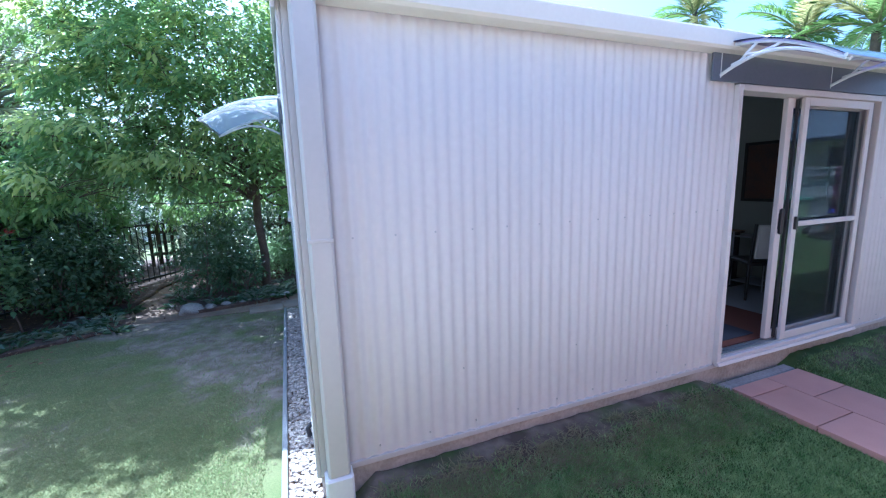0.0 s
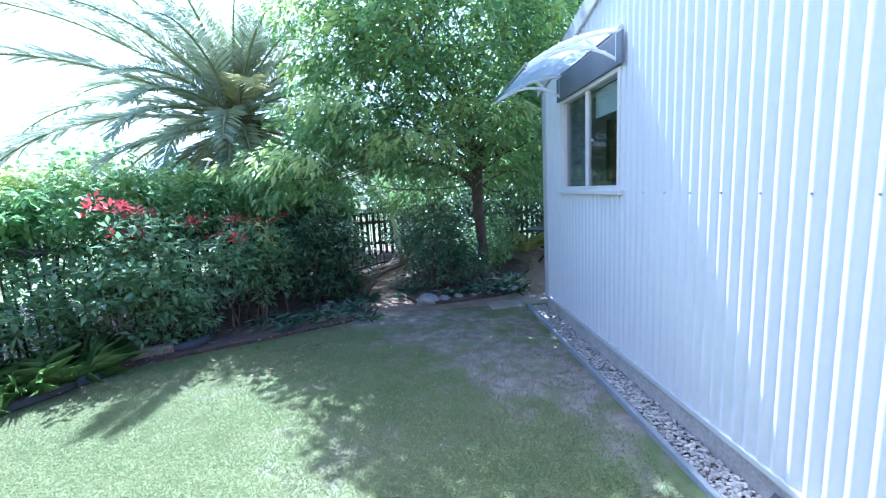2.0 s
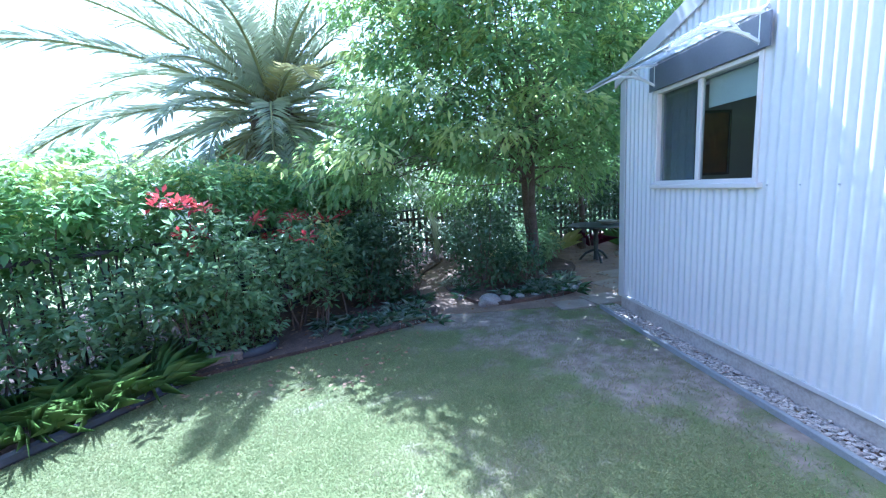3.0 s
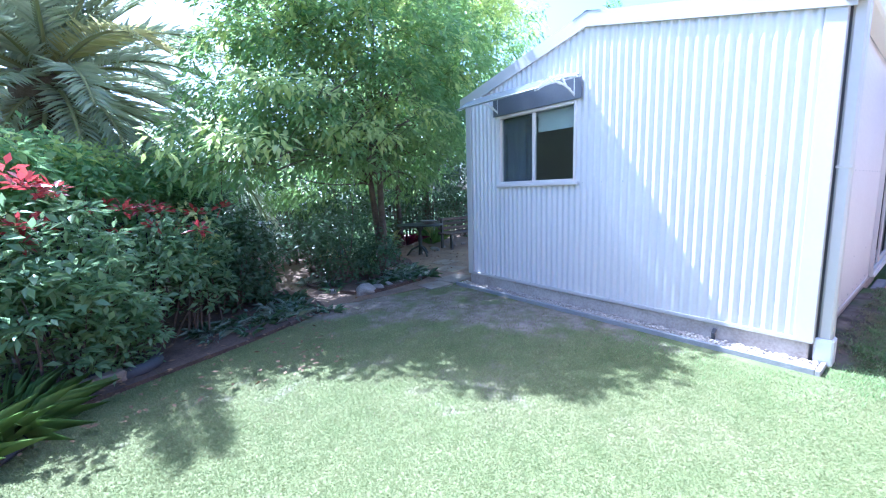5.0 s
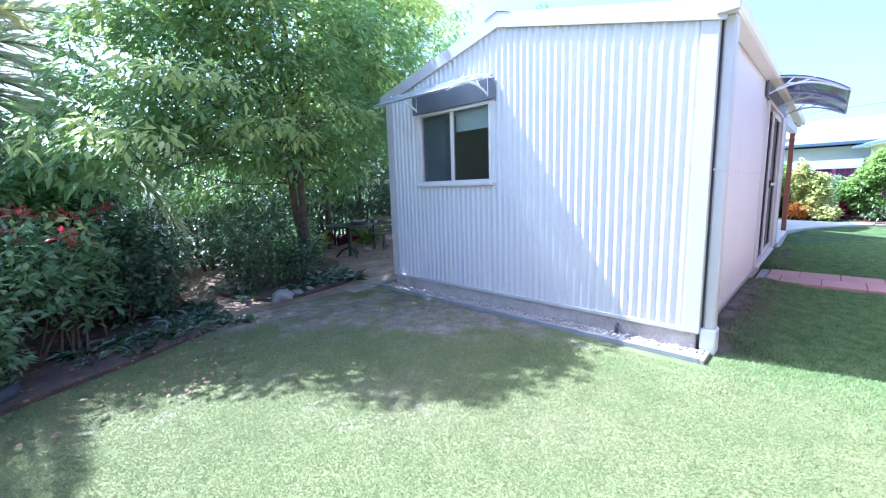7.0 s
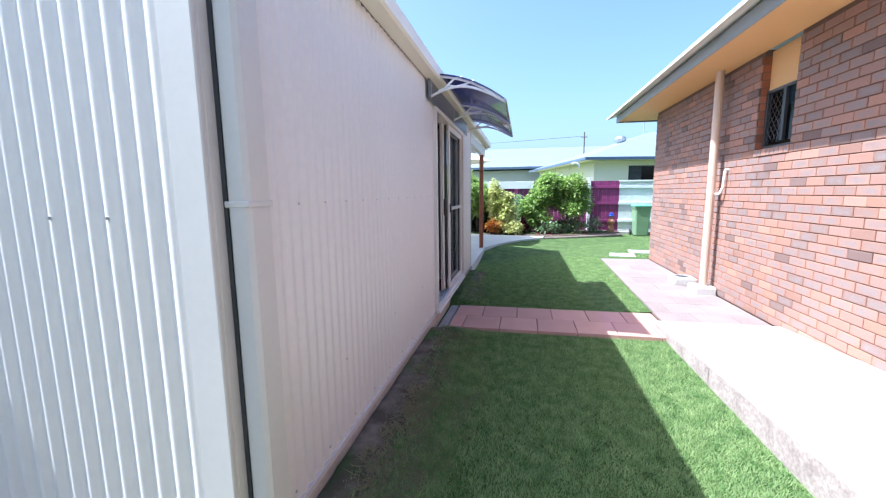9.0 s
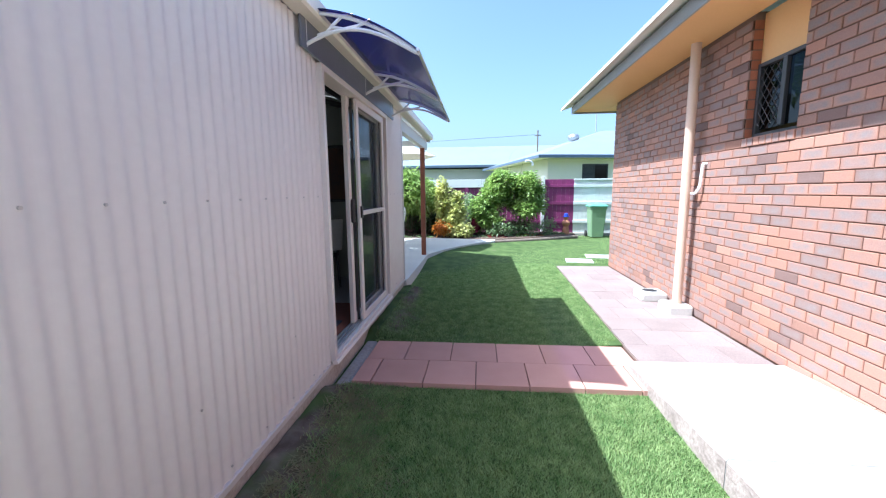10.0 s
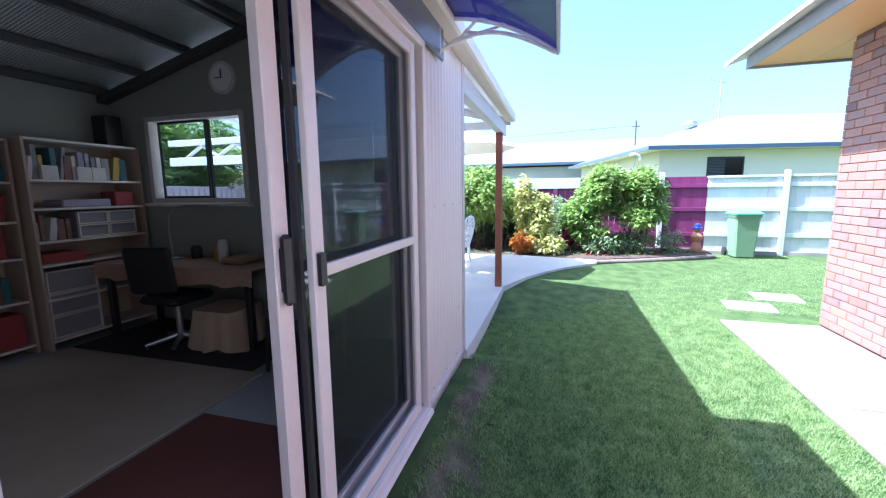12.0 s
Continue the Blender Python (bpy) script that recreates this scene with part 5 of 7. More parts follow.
def rock(at, size, label="pale rounded garden rock at the bed edge", material=M_rock, flat_=0.65, group="bed edge rocks"):
    bm = bmesh.new()
    bmesh.ops.create_icosphere(bm, subdivisions=3, radius=1.0)
    seed = Vector(veg.uniform(-50, 50, 3))
    for v in bm.verts:
        d = v.co.normalized()
        k = 1 + 0.28 * noise.noise(d * 1.3 + seed) + 0.10 * noise.noise(d * 4 + seed)
        v.co = Vector((d.x * k * size, d.y * k * size * veg.uniform(0.98, 1.0) * 0.8, d.z * k * size * flat_))
    me = bpy.data.meshes.new("rock")
    bm.to_mesh(me)
    bm.free()
    me.materials.append(material)
    me.polygons.foreach_set("use_smooth", [True] * len(me.polygons))
    ob = new("rock", me)
    ob.matrix_basis = pose(at[0], at[1], size * flat_ * 0.45, 0, 0, float(veg.uniform(0, 360)))
    return tagged(ob, label, "rock", group)


rock((-0.95, 6.38), 0.15, "large pale boulder at the bed corner")
for x, y, s in ((-0.72, 6.44, 0.10), (-0.52, 6.5, 0.09), (-0.3, 6.52, 0.07), (-0.05, 6.58, 0.08), (0.14, 6.66, 0.085), (0.30, 6.74, 0.09), (0.42, 6.84, 0.085), (0.5, 7.0, 0.07), (0.56, 7.2, 0.075), (-1.28, 6.75, 0.07)):
    rock((x, y), s)
M_stone = mat("sandstone_block", (0.34, 0.27, 0.2), (0.22, 0.17, 0.13), rough=0.9, scale=9, fine=60, amount=1.0, bump=0.5)
for x, y, a in ((-4.02, 5.0, 50), (-3.84, 5.14, 38), (-3.68, 5.22, 15), (-4.2, 4.8, 52)):
    s = part("edging_block", box(G(), (-0.11, -0.06, -0.03), (0.11, 0.06, 0.10), 0.02), M_stone)
    s.matrix_basis = pose(x, y, 0.01, 0, 0, a)
    tagged(s, "rough sandstone edging block beside the lawn", "edging", "edging blocks")
# sunken pot rim
pot = thing("planter_ring", (-3.58, 5.45, 0), "dark half-sunk tyre planter at the lawn edge", "planter")
pts = [(-3.58 + 0.21 * math.cos(2 * math.pi * k / 24), 5.45 + 0.21 * math.sin(2 * math.pi * k / 24), 0.06) for k in range(25)]
part("rim", tube(G(), pts, 0.05, 10, cap=False), M_edge, pot, smooth=True)

# ---- picket fence along the west bed ----
M_fence = mat("black_steel_pickets", (0.02, 0.022, 0.024), (0.03, 0.032, 0.034), rough=0.45, bump=0.03)
FA, FB = Vector((-6.6, 2.45, 0)), Vector((-1.7, 9.24, 0))
fdir = (FB - FA).normalized()
fang = math.degrees(math.atan2(fdir.y, fdir.x))
pf = thing("picket_fence", (FA.x, FA.y, 0), "black tubular steel picket fence behind the shrubs", "fence")
flen = (FB - FA).length
fm = pose(FA.x, FA.y, 0, 0, 0, fang)
for z in (0.12, 1.12):
    part("rail", box(G(), (0, -0.018, z), (flen, 0.018, z + 0.036), 0.003, fm), M_fence, pf)
pk = mesh_of("picket", tube(G(), [(0, 0, 0.08), (0, 0, 1.22)], 0.009, 6), M_fence)
for k in range(int(flen / 0.11)):
    p = part("picket", pk, None, pf)
    p.location = FA + fdir * (0.05 + k * 0.11)
for k in range(4):
    q = FA + fdir * (k * 2.3)
    part("post", box(G(), (-0.03, -0.03, 0), (0.03, 0.03, 1.28), 0.004, pose(q.x, q.y, 0, 0, 0, fang)), M_fence, pf)
# older timber pickets behind the tree
tf = thing("timber_fence", (-1.0, 10.6, 0), "weathered grey timber picket fence at the garden's back", "fence")
M_oldwood = mat("weathered_fence_timber", (0.11, 0.085, 0.07), (0.07, 0.052, 0.04), rough=0.9, scale=7, fine=70, amount=1.0, bump=0.4, random_tint=0.2)
tp = mesh_of("paling", box(G(), (-0.035, -0.008, 0.05), (0.035, 0.008, 1.05), 0.004), M_oldwood)
for k in range(70):
    p = part("paling", tp, None, tf)
    t = k / 69
    p.location = (-2.5 + 9.5 * t, 10.7 + 1.2 * t + 0.02 * math.sin(k * 2.3), 0.03 * math.sin(k * 1.7))
for z in (0.3, 0.8):
    part("rail", box(G(), (0, -0.03, z), (9.6, -0.01, z + 0.07), 0.003, pose(-2.5, 10.7, 0, 0, 0, math.degrees(math.atan2(1.2, 9.5)))), M_oldwood, tf)

# ---- the shade tree ----
crown = [(-0.1, 7.7, 4.3, 2.2, 2.0, 1.4), (-1.7, 7.3, 3.1, 1.0, 1.1, 1.0), (1.2, 7.4, 3.7, 1.1, 1.2, 1.1), (-0.6, 6.3, 3.55, 1.2, 0.8, 0.75), (-1.2, 6.75, 4.6, 1.0, 0.85, 0.8), (-2.4, 6.6, 2.15, 0.65, 0.7, 0.55),
         (2.6, 8.3, 4.5, 1.5, 1.5, 1.2), (-0.2, 6.6, 2.75, 1.0, 0.6, 0.4), (-1.6, 6.6, 2.5, 0.7, 0.6, 0.5), (0.9, 7.2, 2.6, 0.8, 0.8, 0.5), (-0.9, 7.0, 2.25, 0.9, 0.7, 0.55), (0.5, 7.1, 2.1, 0.7, 0.6, 0.4),
         (-0.2, 7.9, 2.3, 1.1, 0.8, 0.7), (-1.0, 8.2, 1.7, 0.8, 0.6, 0.5), (0.9, 8.3, 1.75, 0.9, 0.6, 0.45)]
# drooping pads of young leaves at the branch ends, tops coloured as if sunlit
pads = [(-2.5, 6.1, 1.8), (-1.75, 6.15, 2.4), (-0.65, 6.3, 2.98), (-0.4, 6.45, 3.77), (-1.85, 6.5, 3.1), (0.87, 6.9, 3.08), (-1.2, 6.3, 3.4), (-0.1, 6.4, 2.35), (-1.0, 6.35, 2.0), (0.4, 6.6, 3.5), (-2.2, 6.9, 3.9)]
crown += [(x, y, z, 0.58, 0.45, 0.24) for x, y, z in pads]
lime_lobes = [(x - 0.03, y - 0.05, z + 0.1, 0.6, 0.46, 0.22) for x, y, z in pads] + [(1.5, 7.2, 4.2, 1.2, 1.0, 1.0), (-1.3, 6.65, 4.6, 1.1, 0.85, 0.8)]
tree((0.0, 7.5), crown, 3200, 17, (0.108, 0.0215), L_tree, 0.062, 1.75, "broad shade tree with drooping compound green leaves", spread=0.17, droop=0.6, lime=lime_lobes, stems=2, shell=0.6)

# ---- date palm ----
def palm(at, crown_z, n, length, label, leaflets=70, trunk_r=0.32, name="palm_tree", old=0.18, seed=3, leaf_len=0.42, droopy=1.0, green=None):
    r = np.random.default_rng(seed)
    t = thing(name, (*at, 0.0), label, "palm tree")
    g = G()
    tube(g, [(at[0], at[1], -0.05), (at[0], at[1], crown_z * 0.5), (at[0], at[1], crown_z), (at[0], at[1], crown_z + 0.35)], [trunk_r * 1.1, trunk_r, trunk_r * 1.2, trunk_r * 0.5], 14)
    part("trunk", g, M_bark, t, smooth=True)
    M_rachis = mat("palm_rachis", (0.22, 0.24, 0.10), (0.30, 0.25, 0.10), rough=0.5)
    for i in range(n):
        az = i * 2.39996 + r.normal(0, 0.12)
        k = (i + 0.5) / n
        tilt = radians(86 - (128 if trunk_r > 0.2 else 100) * k) + r.normal(0, 0.06)
        L = length * (0.8 + 0.25 * math.sin(math.pi * min(1, k * 1.1))) * r.uniform(0.9, 1.08)
        if math.cos(az) * 0.45 - math.sin(az) * 0.9 > 0.35:
            L *= 0.5 if k > 0.35 else 0.62
        sag = droopy * (0.55 + 0.55 * k)
        kind = 1 if r.random() < old * (0.4 + 1.2 * k) else 0
        p = Vector((at[0], at[1], crown_z + 0.15 - 0.25 * k))
        pts = []
        steps = 16
        el = tilt
        for s in range(steps + 1):
            pts.append(p.copy())
            d = Vector((math.cos(az) * math.cos(el), math.sin(az) * math.cos(el), math.sin(el)))
            p = p + d * (L / steps)
            el -= sag * (1.6 / steps) * (0.35 + 1.3 * s / steps)
        fro = part("frond", tube(G(), pts, [0.03 * (1 - 0.85 * s / steps) + 0.004 for s in range(steps + 1)], 5), M_rachis, t, "yellowed old frond" if kind else "", smooth=True)
        base, way, ln = [], [], []
        full = min(1.0, L / length)
        many = int(leaflets * full)
        for s in range(many):
            q = 0.10 + 0.9 * s / many
            j = min(int(q * steps), steps - 1)
            a, b = pts[j], pts[j + 1]
            c = a.lerp(b, q * steps - j)
            d = (b - a).normalized()
            side = d.cross(Vector((0, 0, 1)))
            side = side.normalized() if side.length > 1e-3 else Vector((1, 0, 0))
            upv = side.cross(d)
            for sg in (-1, 1):
                w = d * 0.75 + side * sg * 0.75 + upv * (0.22 + r.normal(0, 0.12)) + Vector((0, 0, -0.15))
                base.append(tuple(c))
                way.append(tuple(w))
                ln.append(leaf_len * (0.55 + 0.45 * full) * (0.45 + 0.75 * math.sin(math.pi * (0.12 + 0.8 * q))) * r.uniform(0.85, 1.1))
        tagged(part("foliage", leaf_mesh("foliage", np.array(base), np.array(way), np.array(ln), 0.02, L_palm_old if kind else (green or L_palm), fold=0.5, curl=0.08), None, fro), kind="stuff")
    return t


palm((-4.0, 8.5), 2.85, 74, 3.9, "large feathery date palm with arching grey-green fronds", leaflets=95, seed=4, leaf_len=0.46, old=0.09)
for x, y, h, L, s in ((9.5, 13.5, 4.6, 2.0, 7), (15.0, 11.26, 7.5, 2.2, 8), (15.0, 7.8, 5.7, 1.9, 9), (15.2, 6.2, 5.4, 1.9, 14), (16.0, 4.6, 4.6, 1.7, 15), (11.2, 9.6, 1.7, 1.6, 10), (12.6, 8.2, 1.9, 1.6, 12)):
    palm((x, y), h, 22, L, "slender garden palm with glossy green fronds", leaflets=45, trunk_r=0.09, seed=s, old=0.1, leaf_len=0.45, droopy=0.8, green=L_bright)

# ---- hedge and shrubs along the fence ----
nrm = Vector((-fdir.y, fdir.x, 0))
hl, top_growth = [], []
for k in range(13):
    q = FA + fdir * (k * 0.6) + nrm * 0.22
    hl.append((q.x, q.y, 1.42, 0.46, 0.46, 0.56 + 0.07 * math.sin(k * 1.9)))
    q = q + nrm * 0.35
    hl.append((q.x, q.y, 0.62, 0.26, 0.26, 0.42))
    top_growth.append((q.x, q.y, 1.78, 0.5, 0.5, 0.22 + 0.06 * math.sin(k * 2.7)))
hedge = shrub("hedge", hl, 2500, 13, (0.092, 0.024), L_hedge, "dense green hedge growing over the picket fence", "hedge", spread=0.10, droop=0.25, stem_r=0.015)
# lime leaves along the hedge top paint its sunlit highlights
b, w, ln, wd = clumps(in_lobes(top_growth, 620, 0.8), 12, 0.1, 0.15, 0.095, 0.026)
part("lit_top_growth", leaf_mesh("lit_top_growth", b, w, ln, wd, L_lime), None, hedge, "lime-green young leaves coloured as sunlit tops")
tipz = lambda cx, cy, z0, z1, r, n: np.stack([veg.normal(cx, r, n), veg.normal(cy, r, n), veg.uniform(z0, z1, n)], 1)
shrub("photinia", [(-3.80, 5.38, 0.85, 0.38, 0.38, 0.55), (-3.95, 5.2, 0.6, 0.35, 0.3, 0.4)], 170, 12, (0.10, 0.021), L_shrub, "glossy shrub with bright red young leaves", spread=0.07, droop=-0.15, tips=tipz(-3.8, 5.36, 1.05, 1.58, 0.27, 12), tip_mat=L_red)
shrub("photinia", [(-3.28, 5.95, 0.75, 0.4, 0.38, 0.5), (-2.95, 6.15, 0.75, 0.38, 0.36, 0.5)], 190, 12, (0.095, 0.02), L_shrub, "glossy shrub with a few red young leaves", spread=0.07, droop=-0.15, tips=tipz(-3.12, 6.0, 0.95, 1.35, 0.28, 11), tip_mat=L_red)
shrub("croton", [(-2.9, 6.1, 1.0, 0.15, 0.15, 0.3)], 16, 8, (0.09, 0.02), L_yellow, "slim shrub with yellow-green top leaves", spread=0.05, droop=-0.2)
shrub("camellia", [(-2.5, 6.75, 0.65, 0.5, 0.48, 0.62), (-2.15, 7.3, 0.6, 0.4, 0.5, 0.55), (-2.6, 7.5, 0.9, 0.5, 0.5, 0.8)], 560, 12, (0.085, 0.021), L_dark, "dark glossy shrub in the bed's shade", spread=0.08)
shrub("potted_shrub", [(-3.58, 5.47, 0.38, 0.30, 0.30, 0.34)], 130, 11, (0.075, 0.017), L_shrub, "low bushy shrub growing in the tyre planter", spread=0.07)
shrub("understory_shrub", [(-0.8, 7.25, 0.65, 0.55, 0.5, 0.62), (-0.35, 7.05, 0.4, 0.4, 0.35, 0.35), (-0.7, 8.3, 0.8, 0.6, 0.6, 0.75)], 520, 12, (0.08, 0.018), L_dark, "dark low shrub under the shade tree", spread=0.08)
shrub("bed_shrub", [(0.15, 8.2, 0.45, 0.5, 0.45, 0.4), (0.5, 9.0, 0.5, 0.5, 0.5, 0.45)], 260, 11, (0.10, 0.02), L_shrub, "leafy shrub growing behind the tree trunk", spread=0.09)
shrub("fence_shrub", [(-4.35, 5.2, 0.62, 0.33, 0.33, 0.55), (-4.6, 4.85, 0.45, 0.3, 0.3, 0.42)], 120, 12, (0.10, 0.022), L_shrub, "leafy green shrub growing before the picket fence", spread=0.08, droop=-0.05)
shrub("fence_shrub", [(-4.95, 4.55, 0.6, 0.33, 0.33, 0.55), (-5.25, 4.1, 0.55, 0.3, 0.35, 0.5)], 130, 12, (0.10, 0.022), L_shrub, "leafy green shrub growing before the picket fence", spread=0.08, droop=-0.05)
# low variegated ground cover
for cx, cy, s in ((-2.2, 6.15, 0.8), (-1.98, 6.35, 0.7), (-2.45, 5.95, 0.7), (-2.75, 5.8, 0.7), (-2.0, 6.75, 0.8), (-0.2, 6.68, 0.8), (0.05, 6.8, 0.9), (0.25, 7.0, 0.9), (-0.5, 6.62, 0.8), (-0.05, 7.05, 0.9), (-1.2, 7.0, 0.7), (-1.25, 7.5, 0.7), (0.38, 7.35, 0.8), (-2.85, 6.1, 0.8), (-1.9, 6.0, 0.6)):
    for _ in range(5):
        strap_plant("ground_cover_plant", (cx + float(veg.normal(0, 0.11)), cy + float(veg.normal(0, 0.1))), 18, 0.30 * s, 0.016, L_white if veg.random() < 0.6 else L_dark, "low tufted plant with white-edged strappy leaves", up=0.8)
for cx, cy in ((-4.35, 4.45), (-4.15, 4.75), (-4.6, 4.2), (-4.5, 4.65), (-4.9, 3.7)):
    strap_plant("liriope", (cx, cy), 120, 0.58, 0.0038, L_bright, "tuft of long grassy leaves at the bed edge", up=1.0)
# plants at the garden's back
for x, y, c, n_, h in ((0.7, 9.3, L_purple, 24, 0.65), (2.2, 10.2, L_purple, 26, 0.8), (-0.2, 9.5, L_yellow, 26, 0.6), (1.4, 10.0, L_yellow, 30, 0.8), (3.3, 10.3, L_yellow, 30, 0.9), (2.8, 9.9, L_bright, 30, 0.8)):
    strap_plant("cordyline", (x, y), n_, h, 0.03, c, "upright plant with broad strap leaves in the back bed", up=1.5)
back = [(-3.2, 11.0, 1.3, 1.0, 0.8, 1.3), (-1.3, 11.6, 1.5, 1.1, 0.8, 1.5), (0.6, 12.0, 1.6, 1.2, 0.8, 1.6), (2.6, 12.2, 1.6, 1.2, 0.8, 1.6), (4.6, 12.4, 1.7, 1.2, 0.8, 1.7), (6.6, 12.4, 1.6, 1.2, 0.8, 1.6), (8.5, 12.0, 1.2, 1.2, 0.8, 1.3)]
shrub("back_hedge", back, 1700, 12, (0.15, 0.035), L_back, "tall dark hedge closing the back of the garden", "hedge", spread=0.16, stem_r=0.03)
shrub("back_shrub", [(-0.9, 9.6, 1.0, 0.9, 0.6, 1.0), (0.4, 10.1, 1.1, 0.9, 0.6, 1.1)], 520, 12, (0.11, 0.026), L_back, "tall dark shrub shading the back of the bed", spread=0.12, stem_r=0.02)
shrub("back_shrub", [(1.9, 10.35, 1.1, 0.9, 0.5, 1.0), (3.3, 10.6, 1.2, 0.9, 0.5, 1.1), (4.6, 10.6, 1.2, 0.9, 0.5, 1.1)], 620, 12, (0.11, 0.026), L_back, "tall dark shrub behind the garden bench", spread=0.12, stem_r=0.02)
tree((1.9, 10.0), [(1.6, 9.8, 3.0, 1.5, 1.2, 0.8), (2.9, 9.6, 2.6, 1.2, 0.9, 0.6), (0.6, 9.6, 2.5, 1.0, 0.8, 0.6), (1.7, 9.4, 2.0, 0.9, 0.5, 0.35)], 520, 24, (0.12, 0.024), L_tree, 0.07, 1.5, "leafy small tree spreading over the bench", spread=0.18)
tree((3.6, 11.2), [(3.4, 11.0, 3.4, 1.8, 1.4, 1.3), (5.2, 11.4, 3.6, 1.4, 1.2, 1.2), (1.8, 10.8, 3.0, 1.1, 1.0, 0.9)], 560, 20, (0.15, 0.034), L_bright, 0.12, 1.9, "leafy garden tree behind the shed", spread=0.2)
# fallen leaves
n = 2600
pts = np.stack([veg.uniform(-4.6, 2.6, n), veg.uniform(4.4, 10.0, n), np.full(n, 0.042)], 1)
keep = (pts[:, 1] > 6.25 + 0.25 * veg.normal(size=n)) | (pts[:, 0] < -0.62 * (pts[:, 1] - 5.4) - 2.4 + (pts[:, 1] - 4.4) * 0.9 - 0.3)
pts = pts[keep]
a = veg.uniform(0, 6.28, len(pts))
tagged(part("fallen_leaves", leaf_mesh("fallen_leaves", pts, np.stack([np.cos(a), np.sin(a), veg.normal(0, 0.12, len(pts))], 1), 0.055, 0.013, L_litter, curl=0.0), None), "dry brown leaves scattered on bed and path", "leaf litter", kind="stuff")

# ---- table and bench under the trees ----
M_cast = mat("dark_cast_iron", (0.05, 0.055, 0.05), (0.08, 0.085, 0.08), rough=0.5, metal=0.3, bump=0.1)
tb = thing("garden_table", (1.55, 8.55, 0), "small dark garden table with a stone bowl", "table")
part("tabletop", lathe(G(), [(0.50, 0.0), (0.51, 0.012), (0.50, 0.03)], (1.55, 8.6, 0.66), 28), M_cast, tb, smooth=True)
part("pedestal", lathe(G(), [(0.05, 0), (0.035, 0.2), (0.05, 0.36), (0.03, 0.5), (0.12, 0.64)], (1.55, 8.6, 0.02), 12), M_cast, tb, smooth=True)
for k in range(3):
    a = k * 2.094 + 0.4
    part("leg", tube(G(), smooth_line([(1.55, 8.6, 0.22), (1.55 + 0.18 * math.cos(a), 8.6 + 0.18 * math.sin(a), 0.14), (1.55 + 0.3 * math.cos(a), 8.6 + 0.3 * math.sin(a), 0.0)], 0.08), 0.022, 8), M_cast, tb, smooth=True)
tagged(part("stone_bowl", lathe(G(), [(0.09, 0), (0.15, 0.04), (0.19, 0.07), (0.18, 0.075), (0.1, 0.05)], (1.72, 8.5, 0.69), 20), M_rock, smooth=True), "shallow pale stone bowl on the garden table", "bowl")
bn = thing("garden_bench", (3.2, 8.9, 0), "dark slatted timber garden bench in the shade", "bench")
for z in (0.34, 0.45, 0.56, 0.67):
    part("back_slat", box(G(), (2.45, 9.10, z), (4.0, 9.125, z + 0.07), 0.006), M_oldwood, bn)
for k in range(4):
    part("seat_slat", box(G(), (2.45, 8.70 + k * 0.1, 0.36), (4.0, 8.78 + k * 0.1, 0.385), 0.006), M_oldwood, bn)
for x in (2.55, 3.9):
    part("leg", box(G(), (x - 0.03, 8.70, 0.0), (x + 0.03, 8.76, 0.36), 0.006), M_cast, bn)
    part("leg", box(G(), (x - 0.03, 9.06, 0.0), (x + 0.03, 9.12, 0.74), 0.006), M_cast, bn)
rock((2.2, 8.9), 0.1, "pale garden rock beside the bench")
for k in range(6):
    rock((1.9 + k * 0.35, 9.05 + 0.03 * k), 0.075)

# ---- east garden bed ----
bed_front = [(12.15, 4.2), (12.12, 2.4), (11.9, 1.2), (11.95, 0.6), (12.3, -0.3), (12.75, -1.2), (13.3, -2.05), (13.9, -2.1), (14.2, -1.9), (14.2, 4.2)]
setting("east_bed", prism(G(), bed_front, -0.05, 0.14), M_mulch, "mulched garden bed before the purple fence", "bed")
lg = [(12.1, 3.9), (12.08, 2.35), (11.86, 1.2), (11.91, 0.6), (12.26, -0.32), (12.72, -1.22), (13.27, -2.07)]
M_log = mat("grey_log_edging", (0.25, 0.20, 0.16), (0.15, 0.12, 0.09), rough=0.9, scale=8, fine=60, amount=1.0, bump=0.4)
for (ax, ay), (bx, by) in zip(lg, lg[1:]):
    l_ = part("edging_log", tube(G(), [(ax, ay, 0.07), (bx, by, 0.07)], 0.06, 10), M_log, smooth=True)
    tagged(l_, "weathered timber log edging the garden bed", "edging", "edging logs")
tree((13.3, -0.35), [(13.15, 0.38, 1.42, 0.45, 0.4, 0.42), (13.25, -0.62, 1.32, 0.45, 0.42, 0.5), (13.15, 0.2, 1.78, 0.4, 0.4, 0.28), (13.35, -0.1, 1.3, 0.35, 0.4, 0.3), (13.15, -0.42, 1.72, 0.4, 0.45, 0.3), (13.0, 0.78, 0.98, 0.35, 0.32, 0.4), (13.1, -0.55, 0.95, 0.4, 0.4, 0.28), (12.95, 0.5, 0.7, 0.3, 0.35, 0.3)], 950, 18, (0.11, 0.027), L_bush, 0.045, 0.5, "bright green rounded garden bush with bare stems", spread=0.1, droop=0.25, stems=3, category="shrub", name="garden_bush", shell=0.4)
shrub("garden_bush", [(13.1, 3.05, 1.5, 0.7, 0.75, 0.62), (12.95, 2.55, 1.35, 0.4, 0.36, 0.5), (13.2, 3.9, 1.4, 0.7, 0.8, 0.7)], 1200, 15, (0.15, 0.031), L_bush, "dense green garden bush before the fence", spread=0.11, droop=0.25)
